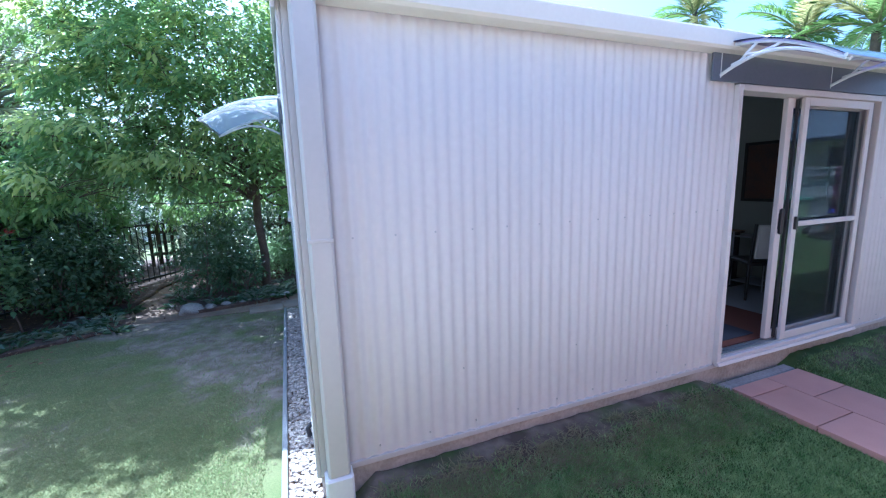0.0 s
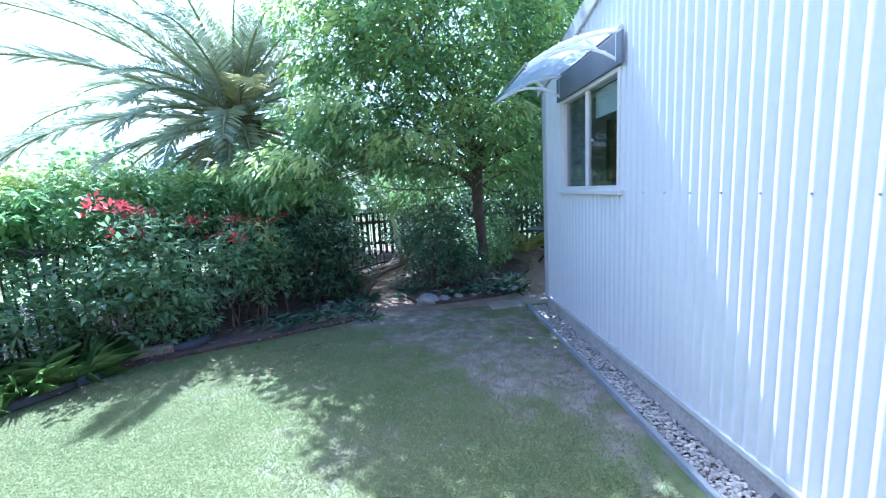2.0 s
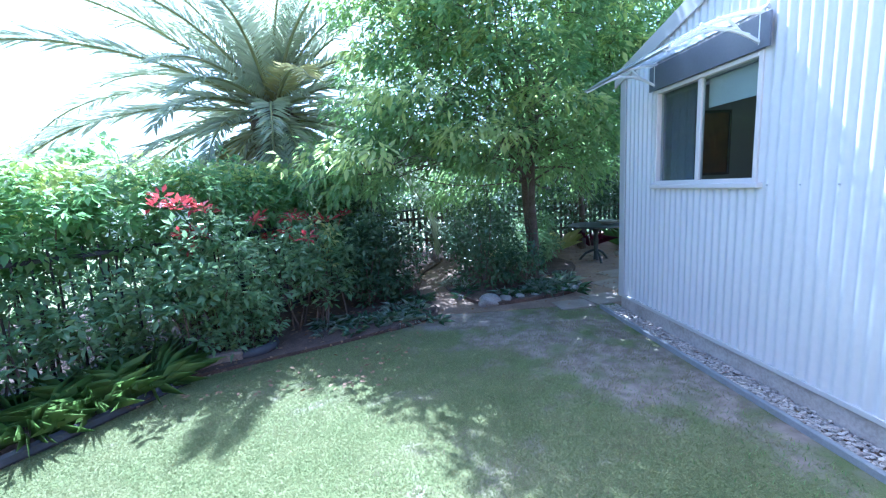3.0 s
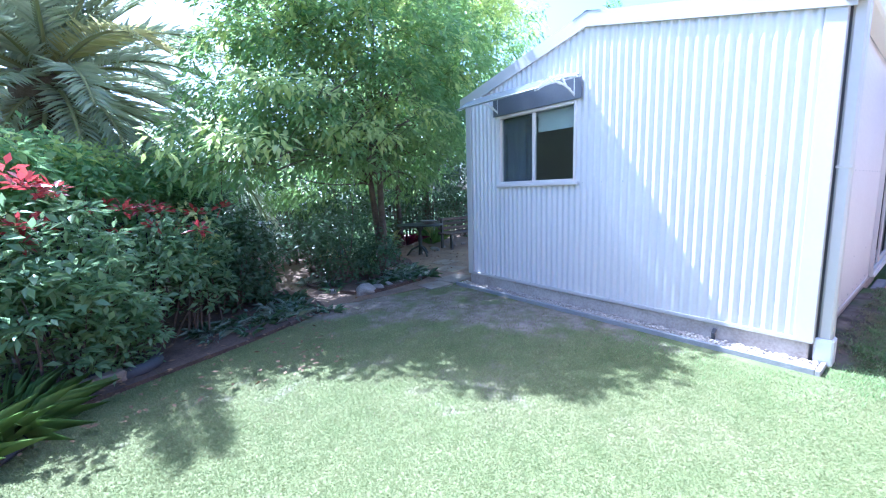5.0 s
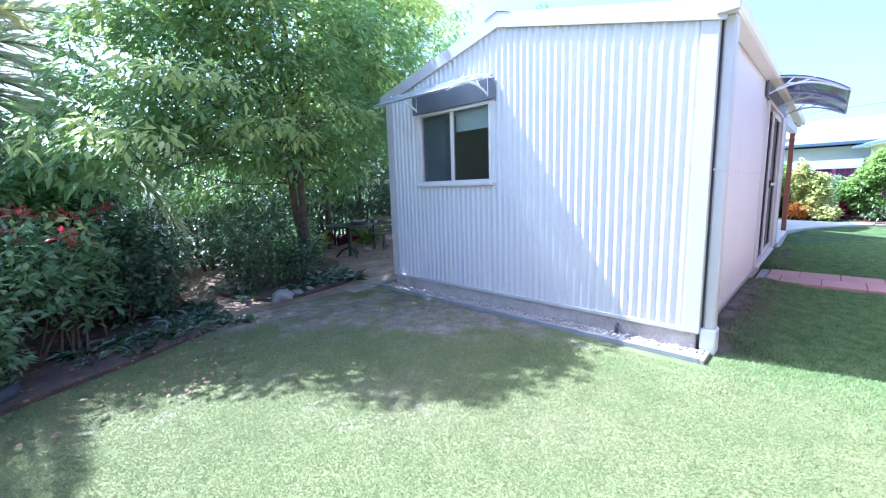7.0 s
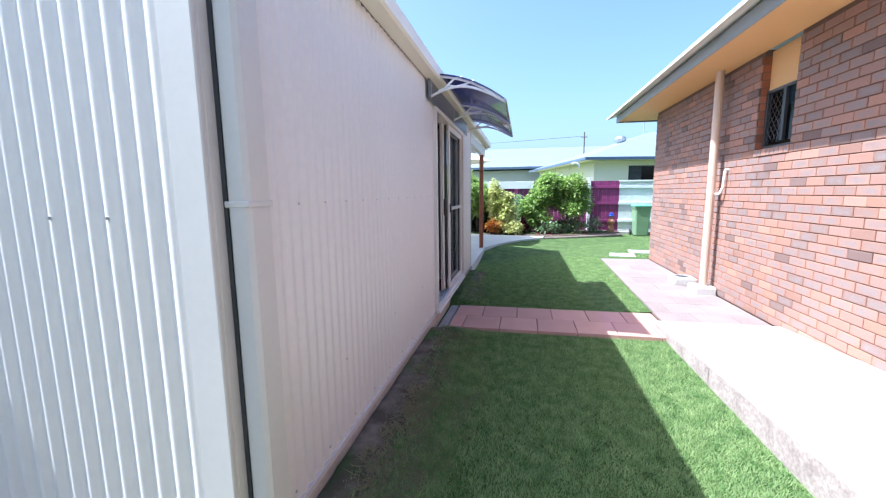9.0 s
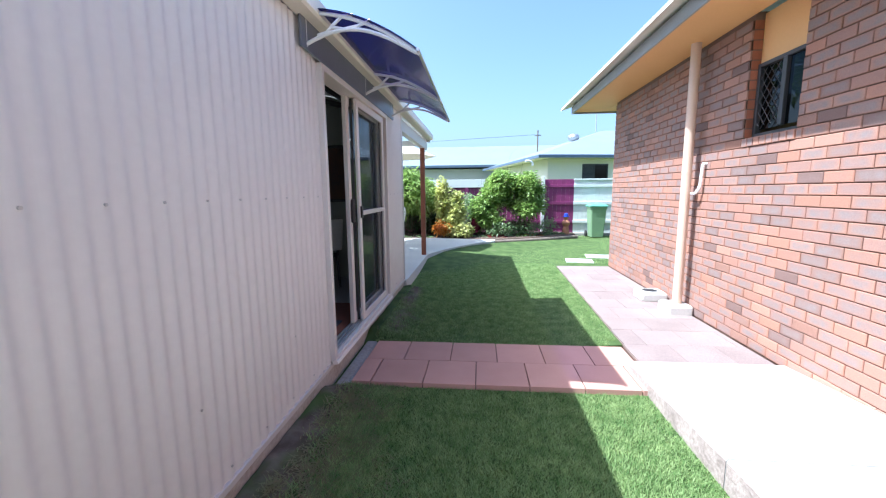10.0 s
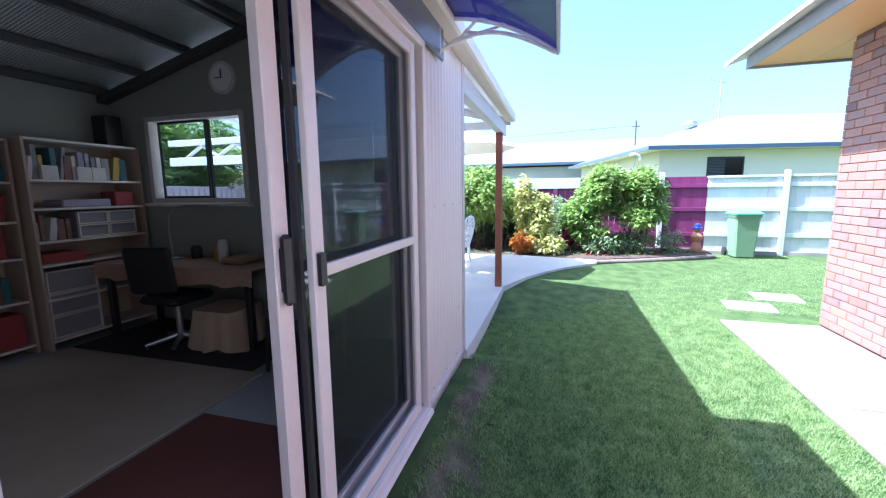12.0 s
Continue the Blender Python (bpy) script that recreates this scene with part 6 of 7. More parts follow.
shrub("variegated_shrub", [(12.7, 1.98, 1.2, 0.2, 0.17, 0.62), (12.7, 1.6, 0.85, 0.24, 0.24, 0.55), (12.55, 1.65, 0.5, 0.22, 0.22, 0.35)], 420, 13, (0.12, 0.036), L_yellow, "tall shrub with yellow-green mottled leaves", spread=0.08)
strap_plant("cordyline", (13.15, 1.22), 26, 1.35, 0.055, L_purple, "upright cordyline with dark purple strap leaves", up=2.6)
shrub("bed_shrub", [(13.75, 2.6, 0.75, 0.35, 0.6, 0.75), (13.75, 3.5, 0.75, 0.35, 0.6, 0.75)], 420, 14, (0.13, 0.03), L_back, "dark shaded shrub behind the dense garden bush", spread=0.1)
shrub("bed_shrub", [(13.6, 1.25, 0.75, 0.4, 0.5, 0.65), (13.7, 0.75, 0.6, 0.35, 0.4, 0.5)], 260, 13, (0.10, 0.022), L_shrub, "mixed dark green shrub filling the bed before the fence", spread=0.09)
shrub("bed_shrub", [(13.6, 2.1, 0.8, 0.4, 0.5, 0.7)], 160, 13, (0.10, 0.022), L_dark, "dark leafy shrub close against the purple fence", spread=0.09)
shrub("bed_shrub", [(13.2, -0.45, 0.38, 0.4, 0.6, 0.28), (12.75, 0.25, 0.34, 0.3, 0.4, 0.22)], 170, 12, (0.09, 0.02), L_shrub, "low green planting under the garden bush", spread=0.08)
shrub("croton", [(12.3, 1.98, 0.40, 0.2, 0.22, 0.2)], 40, 10, (0.11, 0.025), L_orange, "low croton with orange leaves", spread=0.06)
shrub("garden_plant", [(12.5, 1.35, 0.35, 0.28, 0.28, 0.22)], 50, 10, (0.12, 0.028), L_yellow, "low lime-yellow leafy plant", spread=0.06)
for x, y, c in ((12.6, 0.8, L_shrub), (12.8, 0.2, L_purple), (12.9, -0.4, L_bright), (13.2, -1.0, L_shrub), (13.4, -1.35, L_dark), (13.1, -0.85, L_orange), (12.4, 2.7, L_shrub), (12.6, 0.4, L_red), (12.5, 3.4, L_dark), (13.6, -1.6, L_shrub)):
    for _ in range(2):
        strap_plant("bedding_plant", (x + float(veg.normal(0, 0.1)), y + float(veg.normal(0, 0.12))), 36, 0.36, 0.02, c, "low leafy bedding plant in the mulch", up=1.1)
shrub("bed_shrub", [(13.4, -1.25, 0.4, 0.25, 0.25, 0.25)], 50, 10, (0.08, 0.015), L_shrub, "small grey-green shrub beside the garden figure", spread=0.06)

# ---- distance beyond the west hedge ----
far = []
for k in range(26):
    a = radians(62 + k * 6.6)
    d = 34 + 5 * math.sin(k * 2.1)
    far.append((d * math.cos(a), 6 + d * math.sin(a), 2.2, 3.0, 3.0, 2.4 + 0.9 * math.sin(k * 1.3)))
cs = in_lobes(far, 3600)
b, w, ln, wd = clumps(cs[cs[:, 2] > 0], 8, 0.5, 0.1, 0.6, 0.2)
tagged(part("far_trees", leaf_mesh("far_trees", b, w, ln, wd, L_tree), None), "distant belt of green trees beyond the gardens", "trees", kind="stuff")
nb = thing("house", (-14, 22, 0), "pale neighbour house beyond the palm", "house")
part("wall", box(G(), (-13, 17, 0), (-4.5, 23, 2.6)), M_nbwall, nb)
part("roof", hip(G(), -13.6, 16.4, -3.9, 23.6, 2.6, 4.4, 3.0), M_nbroof, nb)

shrub("palm_clump", [(9.6, 9.6, 1.7, 0.9, 0.6, 0.9), (11.0, 9.9, 1.8, 0.9, 0.6, 1.0), (8.4, 9.5, 1.6, 0.8, 0.5, 0.8), (9.0, 9.9, 2.7, 1.0, 0.6, 0.9), (10.6, 10.1, 2.9, 1.1, 0.6, 1.0), (12.2, 10.3, 2.7, 1.0, 0.6, 1.0), (7.6, 9.7, 2.4, 0.8, 0.6, 0.9)], 1100, 12, (0.30, 0.025), L_bright, "lush bright foliage rising behind the boundary fence", "shrub", spread=0.2)

# ---- inside the shed ----
FZ = 0.235
setting("floor_inside", box(G(), (SX0 + 0.09, SY0 + 0.09, 0.19), (SX1 - 0.09, SY1 - 0.09, FZ)), mat("sealed_grey_floor", (0.30, 0.31, 0.33), (0.24, 0.25, 0.27), rough=0.45, scale=2, fine=30, bump=0.05), "smooth blue-grey sealed concrete floor", "floor")


def foil_mat():
    """Silver bubble foil with dimples."""
    m = bpy.data.materials.new("silver_bubble_foil")
    m.use_nodes = True
    nt = m.node_tree
    bsdf = nt.nodes["Principled BSDF"]
    bsdf.inputs["Base Color"].default_value = (0.45, 0.45, 0.43, 1)
    bsdf.inputs["Metallic"].default_value = 1.0
    bsdf.inputs["Roughness"].default_value = 0.32
    geo = nt.nodes.new("ShaderNodeNewGeometry")
    vor = nt.nodes.new("ShaderNodeTexVoronoi")
    vor.inputs["Scale"].default_value, vor.inputs["Randomness"].default_value = 40, 0.1
    nt.links.new(geo.outputs["Position"], vor.inputs["Vector"])
    bp = nt.nodes.new("ShaderNodeBump")
    bp.inputs["Strength"].default_value, bp.inputs["Distance"].default_value = 1.0, 0.03
    nt.links.new(vor.outputs["Distance"], bp.inputs["Height"])
    nt.links.new(bp.outputs[0], bsdf.inputs["Normal"])
    return m


cl = G()
for s in (1, -1):
    ye = RIDGE_Y - s * (RIDGE_Y - SY0 - 0.01)
    cl.add([(x, y, z + dz) for x in (SX0 + 0.01, SX1 - 0.01) for y, z in ((ye, EAVE_Z + 0.02), (RIDGE_Y, RIDGE_Z + 0.02)) for dz in (0, 0.02)],
           [(0, 4, 6, 2), (1, 3, 7, 5), (0, 1, 5, 4), (2, 6, 7, 3), (0, 2, 3, 1), (4, 5, 7, 6)])
ceiling = setting("ceiling", cl, foil_mat(), "sloping ceiling of dimpled silver foil insulation", "ceiling")
M_purlin = mat("dark_steel_purlin", (0.07, 0.07, 0.07), (0.05, 0.05, 0.05), rough=0.6, bump=0.03)
for s in (1, -1):
    for k in (0.03, 0.36, 0.68, 0.97):
        y = RIDGE_Y - s * k * (RIDGE_Y - SY0 - 0.12)
        z = gable_z(y)
        setting("purlin", box(G(), (SX0 + 0.1, y - 0.03, z - 0.055), (SX1 - 0.1, y + 0.03, z + 0.012), 0.004), M_purlin, "dark steel purlin under the foil ceiling", "beam")
for x in (SX1 - 0.16, 3.4, SX0 + 0.16):
    for s in (1, -1):
        ye = RIDGE_Y - s * (RIDGE_Y - SY0 - 0.1)
        g = G().add([(x + dx, y, z + dz) for dx in (-0.05, 0.05) for y, z in ((ye, EAVE_Z + 0.025 - 0.0), (RIDGE_Y, RIDGE_Z)) for dz in (-0.12, -0.055)],
                    [(0, 1, 3, 2), (4, 6, 7, 5), (0, 4, 5, 1), (2, 3, 7, 6), (0, 2, 6, 4), (1, 5, 7, 3)])
        setting("rafter", g, M_purlin, "dark steel rafter under the foil ceiling", "beam")
# mats and rug
M_rug = mat("beige_loop_carpet", (0.42, 0.36, 0.28), (0.32, 0.265, 0.20), rough=0.95, scale=4, fine=140, bump=0.6)
tagged(part("rug", box(G(), (2.2, 3.29, FZ), (5.62, 5.30, FZ + 0.012), 0.004), M_rug), "large beige loop carpet on the floor", "rug")
tagged(part("floor_mat", box(G(), (3.2, 2.12, FZ), (5.08, 3.26, FZ + 0.010), 0.003), mat("red_brown_mat", (0.13, 0.045, 0.035), (0.09, 0.03, 0.025), rough=0.95, fine=140, bump=0.5)), "dark red-brown mat inside the doorway", "mat")
tagged(part("carpet_tile", box(G(), (5.64, 3.40, FZ), (6.5, 5.3, FZ + 0.008), 0.003), mat("charcoal_carpet", (0.04, 0.04, 0.042), rough=0.95, fine=140, bump=0.5)), "charcoal carpet under the desk", "carpet")
dm = part("doormat", box(G(), (-0.38, -0.22, 0), (0.38, 0.22, 0.014), 0.004), mat("navy_doormat", (0.028, 0.034, 0.06), (0.02, 0.024, 0.04), rough=0.95, fine=160, bump=0.6))
dm.matrix_basis = pose(4.05, 2.42, FZ + 0.010)
tagged(dm, "small navy doormat with a paler border at the threshold", "mat")
part("border", frame_bars(G(), "x", 0, 0.003, -0.35, -0.19, 0.35, 0.19, 0.02, 0.001), mat("grey_mat_border", (0.13, 0.14, 0.18), rough=0.95, fine=160, bump=0.5), dm).matrix_basis = pose(0, 0, 0.0135, -90, 0, 0)

M_shelf = mat("cream_laminate", (0.46, 0.36, 0.28), (0.40, 0.31, 0.24), rough=0.5, scale=3, bump=0.03)
M_edgew = mat("white_shelf_edge", (0.72, 0.68, 0.62), rough=0.5, bump=0.02)
BOOK = [mat("book_" + n_, c, rough=0.6, bump=0.03) for n_, c in (("white", (0.62, 0.6, 0.56)), ("teal", (0.06, 0.16, 0.2)), ("brown", (0.22, 0.12, 0.08)), ("grey", (0.3, 0.3, 0.32)), ("yellow", (0.5, 0.35, 0.08)), ("black", (0.03, 0.03, 0.03)), ("red", (0.3, 0.05, 0.05)), ("green", (0.1, 0.2, 0.1)), ("lilac", (0.35, 0.33, 0.42)))]
bkr = random.Random(4)


def bookcase(x0, x1, y0, y1, h, shelves, label):
    b = thing("bookcase", ((x0 + x1) / 2, (y0 + y1) / 2, FZ), label, "bookcase")
    for xa in (x0, x1 - 0.022):
        part("side_panel", box(G(), (xa, y0, FZ), (xa + 0.022, y1, FZ + h), 0.002), M_shelf, b)
    part("back_panel", box(G(), (x0, y1 - 0.008, FZ), (x1, y1, FZ + h)), M_shelf, b)
    for z in (*shelves, h - 0.022):
        part("shelf", box(G(), (x0 + 0.022, y0 + 0.004, FZ + z), (x1 - 0.022, y1 - 0.008, FZ + z + 0.02), 0.002), M_edgew, b)
    return b


def books(x0, x1, y0, z, hmax, kinds, fill=1.0):
    x = x0
    while x < x1 - 0.05:
        w = bkr.uniform(0.025, 0.07)
        h = hmax * bkr.uniform(0.6, 0.97)
        d = bkr.uniform(0.15, 0.22)
        if bkr.random() < fill:
            b = part("book", box(G(), (-w / 2, 0, 0), (w / 2, d, h), 0.003), bkr.choice([BOOK[k] for k in kinds]))
            lean = 9 if bkr.random() < 0.15 else 0
            b.matrix_basis = pose(x + w / 2, y0, z + (abs(math.sin(radians(lean))) * w / 2), 0, lean, 0)
            tagged(b, "book or folder standing on the shelf", "book", "books on the shelves")
        x += w + bkr.uniform(0.002, 0.02)


SH1 = (0.06, 0.42, 0.72, 0.92, 1.20, 1.44)
bookcase(5.53, 6.48, 5.36, 5.72, 1.80, SH1, "tall cream bookcase full of folders and boxes")
books(5.57, 6.42, 5.42, FZ + 1.46, 0.30, (0, 1, 3, 2, 5, 8, 4), 0.9)
books(5.57, 5.85, 5.42, FZ + 0.94, 0.24, (0, 2, 3, 8))
for x in (5.72, 5.98, 6.1):
    bx = part("magazine_box", box(G(), (x - 0.06, 5.39, FZ + 1.46), (x + 0.06, 5.6, FZ + 1.58), 0.004), BOOK[0])
    tagged(bx, "small white storage box on the shelf", "box", "white boxes")
tagged(part("file_tray", box(G(), (5.78, 5.40, FZ + 1.22), (6.18, 5.65, FZ + 1.29), 0.01), BOOK[8]), "flat pile of papers on the shelf", "papers")
tagged(part("red_tin", box(G(), (6.22, 5.40, FZ + 1.22), (6.4, 5.6, FZ + 1.36), 0.01), BOOK[6]), "red tin box on the shelf", "box")


def drawers(x0, x1, y0, z0, rows, cols, h, label):
    d = thing("drawer_unit", ((x0 + x1) / 2, y0 + 0.12, z0), label, "drawers")
    w = (x1 - x0) / cols
    part("body", box(G(), (x0, y0 + 0.02, z0), (x1, y0 + 0.26, z0 + rows * h), 0.004), BOOK[3], d)
    for r_ in range(rows):
        for c_ in range(cols):
            g = frame_bars(G(), "x", y0, y0 + 0.022, x0 + c_ * w + 0.003, z0 + r_ * h + 0.003, x0 + (c_ + 1) * w - 0.003, z0 + (r_ + 1) * h - 0.003, 0.012, 0.002)
            part("drawer", g, M_edgew, d)
    return d


drawers(5.88, 6.40, 5.40, FZ + 0.94, 2, 2, 0.12, "white drawer unit with clear fronts on the shelf")
drawers(5.58, 5.98, 5.40, FZ + 0.08, 3, 1, 0.20, "white drawer tower with clear fronts")
tagged(part("red_box", box(G(), (5.58, 5.40, FZ + 0.745), (5.9, 5.65, FZ + 0.83), 0.004), BOOK[6]), "flat red box on the shelf", "box")
bookcase(4.55, 5.50, 5.45, 5.72, 1.78, (0.06, 0.44, 0.80, 1.10, 1.42), "second cream bookcase beside the tall one")
for z in (0.46, 0.82, 1.12, 1.44):
    books(4.6, 5.45, 5.48, FZ + z, 0.28, (0, 1, 2, 4, 6, 7), 0.9)
tagged(part("red_crate", box(G(), (5.1, 5.47, FZ + 0.085), (5.44, 5.68, FZ + 0.36), 0.01), BOOK[6]), "dark red storage crate on the lowest shelf", "box")
tagged(part("loudspeaker", box(G(), (6.28, 5.5, FZ + 1.80), (6.44, 5.68, FZ + 2.10), 0.008), M_black), "black loudspeaker standing on the bookcase", "speaker")
# clock
ck = thing("wall_clock", (6.49, 4.25, 2.62), "round white wall clock above the window", "clock")
part("case", tube(G(), [(6.505, 4.25, 2.62), (6.475, 4.25, 2.62)], 0.145, 28), BOOK[0], ck)
part("face", tube(G(), [(6.476, 4.25, 2.62), (6.472, 4.25, 2.62)], 0.115, 28), M_white, ck)
part("hour_pointer", box(G(), (6.468, 4.243, 2.615), (6.471, 4.257, 2.69), 0), M_black, ck)
part("minute_pointer", box(G(), (6.468, 4.25, 2.616), (6.471, 4.33, 2.624), 0), M_black, ck)
# desk and what stands by it
M_cloth = mat("striped_tablecloth", (0.40, 0.27, 0.19), (0.28, 0.18, 0.12), rough=0.9, scale=20, fine=90, bump=0.2)
dk = thing("desk", (6.2, 4.45, FZ), "long desk against the end wall", "desk")
part("desktop", box(G(), (5.93, 3.62, 0.905), (6.48, 5.30, 0.935), 0.004), M_oldwood, dk)
for x in (5.98, 6.42):
    for y in (3.68, 5.24):
        part("leg", box(G(), (x - 0.025, y - 0.025, FZ), (x + 0.025, y + 0.025, 0.905), 0.004), M_black, dk)
cg = G()
n_ = 40
top = []
for i in range(n_ + 1):
    y = 3.58 + 1.75 * i / n_
    wv = 0.012 * math.sin(i * 0.9)
    top += [(6.46, y, 0.941), (5.915, y, 0.941), (5.905 + wv, y, 0.80 + 0.012 * math.sin(i * 0.7))]
cg.add(top, [(3 * i + k, 3 * i + k + 1, 3 * i + k + 4, 3 * i + k + 3) for i in range(n_) for k in (0, 1)])
tagged(part("tablecloth", cg, M_cloth, smooth=True), "brown striped tablecloth hanging over the desk edge", "tablecloth")
oc = thing("office_chair", (5.76, 4.62, FZ), "black office chair on castors at the desk", "chair")
part("seat", box(G(), (5.56, 4.42, 0.64), (5.98, 4.82, 0.71), 0.03), M_black, oc)
bk_ = box(G(), (-0.028, -0.19, 0), (0.028, 0.19, 0.40), 0.025, pose(5.60, 4.66, 0.74, 0, -8, 18))
part("backrest", bk_, M_black, oc)
part("stem", tube(G(), [(5.76, 4.62, 0.30), (5.76, 4.62, 0.64)], 0.03, 10), M_steel, oc, smooth=True)
for k in range(5):
    a = k * 2 * math.pi / 5
    e = (5.76 + 0.26 * math.cos(a), 4.62 + 0.26 * math.sin(a))
    lg_ = part("foot", tube(G(), [(5.76, 4.62, 0.34), (*e, 0.29)], [0.025, 0.016], 8), M_steel, oc, smooth=True)
    part("castor", tube(G(), [(e[0] - 0.015, e[1], 0.265), (e[0] + 0.015, e[1], 0.265)], 0.028, 12), M_black, lg_)
part("armrest", tube(G(), smooth_line([(5.70, 4.84, 0.68), (5.68, 4.87, 0.84), (5.86, 4.86, 0.86)], 0.06), 0.018, 8), M_black, oc, smooth=True)
oc.matrix_basis = pose(0.17, -0.22, 0) @ oc.matrix_basis
sb = thing("covered_stool", (5.95, 3.95, FZ), "low box under a draped beige cloth", "stool")
part("box", box(G(), (5.85, 3.76, FZ), (6.2, 4.14, 0.58), 0.01), M_oldwood, sb)
dg = G()
ring_a, ring_b = [], []
for k in range(36):
    a = 2 * math.pi * k / 36
    sx, sy = math.cos(a), math.sin(a)
    q = max(abs(sx), abs(sy))
    ring_a.append((6.02 + sx / q * 0.19, 3.95 + sy / q * 0.21, 0.60))
    w_ = 1 + 0.10 * math.sin(a * 9)
    ring_b.append((6.02 + sx / q * 0.215 * w_, 3.95 + sy / q * 0.24 * w_, 0.27 + 0.02 * math.sin(a * 4)))
dg.add(ring_a + ring_b, [(k, (k + 1) % 36, (k + 1) % 36 + 36, k + 36) for k in range(36)] + [tuple(range(36))])
part("cloth", dg, mat("beige_drape", (0.50, 0.38, 0.26), (0.42, 0.31, 0.21), rough=0.95, scale=6, fine=100, bump=0.2), sb, smooth=True)
lp = thing("desk_lamp", (6.2, 4.75, 0.94), "slim white desk lamp with a curved arm", "lamp")
part("foot", lathe(G(), [(0.09, 0), (0.09, 0.015), (0.02, 0.025)], (6.25, 4.78, 0.942), 16), BOOK[3], lp, smooth=True)
part("arm", tube(G(), smooth_line([(6.25, 4.78, 0.95), (6.25, 4.80, 1.28), (6.24, 4.72, 1.42), (6.22, 4.5, 1.46)], 0.06), 0.009, 8), BOOK[3], lp, smooth=True)
part("head", box(G(), (6.18, 4.18, 1.445), (6.25, 4.52, 1.47), 0.008), BOOK[3], lp)
for x, y, r_, h_, m_, lab in ((6.3, 4.28, 0.04, 0.14, 4, "tan jar with a brush on the desk"), (6.25, 4.18, 0.045, 0.2, 0, "white bottle on the desk"), (6.35, 4.6, 0.05, 0.12, 5, "black pen pot on the desk")):
    tagged(part("desk_pot", lathe(G(), [(r_ * 0.9, 0), (r_, 0.02), (r_, h_ * 0.8), (r_ * 0.7, h_)], (x, y, 0.943), 14), BOOK[m_], smooth=True), lab, "pot")
tagged(part("basket", box(G(), (6.1, 3.85, 0.943), (6.38, 4.08, 1.0), 0.015), mat("tan_wicker", (0.34, 0.21, 0.11), (0.24, 0.14, 0.07), rough=0.8, fine=120, bump=0.5)), "low tan basket on the desk", "basket")
rk = thing("wire_rack", (6.2, 3.2, FZ), "grey wire rack with shallow baskets", "rack")
for x in (5.98, 6.42):
    for y in (3.05, 3.45):
        part("upright", tube(G(), [(x, y, FZ), (x, y, 0.98)], 0.010, 6), BOOK[3], rk)
for z in (0.34, 0.62, 0.94):
    part("tray", frame_bars(G(), "x", 3.05, 3.06, 5.98, z - 0.03, 6.42, z + 0.05, 0.012, 0.002), BOOK[3], rk)
    part("tray_base", box(G(), (5.98, 3.05, z - 0.03), (6.42, 3.45, z - 0.02), 0.002), BOOK[3], rk)


def dining_chair(at, turn, seat_m, back_m, frame_m, label):
    c = thing("chair", (*at, FZ), label, "chair")
    m = pose(*at, FZ, 0, 0, turn)
    for sx in (-0.19, 0.19):
        for sy in (-0.19, 0.19):
            part("leg", tube(G(), [m @ Vector((sx * 1.1, sy * 1.1, 0)), m @ Vector((sx, sy, 0.43))], [0.014, 0.02], 8), frame_m, c, smooth=True)
    part("seat", box(G(), (-0.22, -0.22, 0.42), (0.22, 0.22, 0.47), 0.02, m), seat_m, c)
    for sx in (-0.19, 0.19):
        part("back_post", tube(G(), [m @ Vector((sx, 0.2, 0.44)), m @ Vector((sx, 0.26, 0.92))], 0.017, 8), frame_m, c, smooth=True)
    part("backrest", box(G(), (-0.2, -0.015, 0.52), (0.2, 0.02, 0.92), 0.012, m @ pose(0, 0.225, 0, -6, 0, 0)), back_m, c)
    return c


dining_chair((5.75, 3.0), 150, M_black, BOOK[0], M_black, "chair with a pale back and black seat")
dining_chair((4.55, 4.75), 200, M_shelf, M_shelf, M_shelf, "pale cane chair standing on the rug")
pc = thing("wall_picture", (6.48, 3.25, 1.7), "dark framed picture on the end wall", "picture")
part("frame", frame_bars(G(), "y", 6.48, 6.508, 2.75, 1.35, 3.72, 2.15, 0.04), M_black, pc)
part("canvas", box(G(), (6.495, 2.78, 1.38), (6.506, 3.69, 2.12)), mat("dark_canvas", (0.06, 0.05, 0.045), (0.12, 0.06, 0.04), rough=0.7, scale=5, amount=1.0), pc)
# warm picture seen through the gable window
pk2 = thing("wall_picture", (1.6, 5.71, 1.8), "orange and brown picture hanging on the back wall", "picture")
part("frame", frame_bars(G(), "x", 5.70, 5.728, 1.2, 1.5, 1.7, 2.2, 0.03), M_black, pk2)
part("canvas", box(G(), (1.22, 5.712, 1.52), (1.68, 5.722, 2.18)), mat("orange_canvas", (0.22, 0.11, 0.04), (0.08, 0.045, 0.03), rough=0.7, scale=6, amount=1.0), pk2)
# white bird shapes on the window pane
for y, z in ((4.30, 1.62), (4.20, 1.66)):
    bird = G().add([(SX1 - 0.06, y + dy, z + dz) for dy, dz in ((-0.05, 0), (0.0, -0.02), (0.05, 0.0), (0.02, 0.015), (0.03, 0.05), (0.0, 0.02), (-0.03, 0.05), (-0.02, 0.015))], [tuple(range(8))])
    tagged(part("window_ornament", bird, M_white), "small white bird shape on the window", "ornament", "window birds")

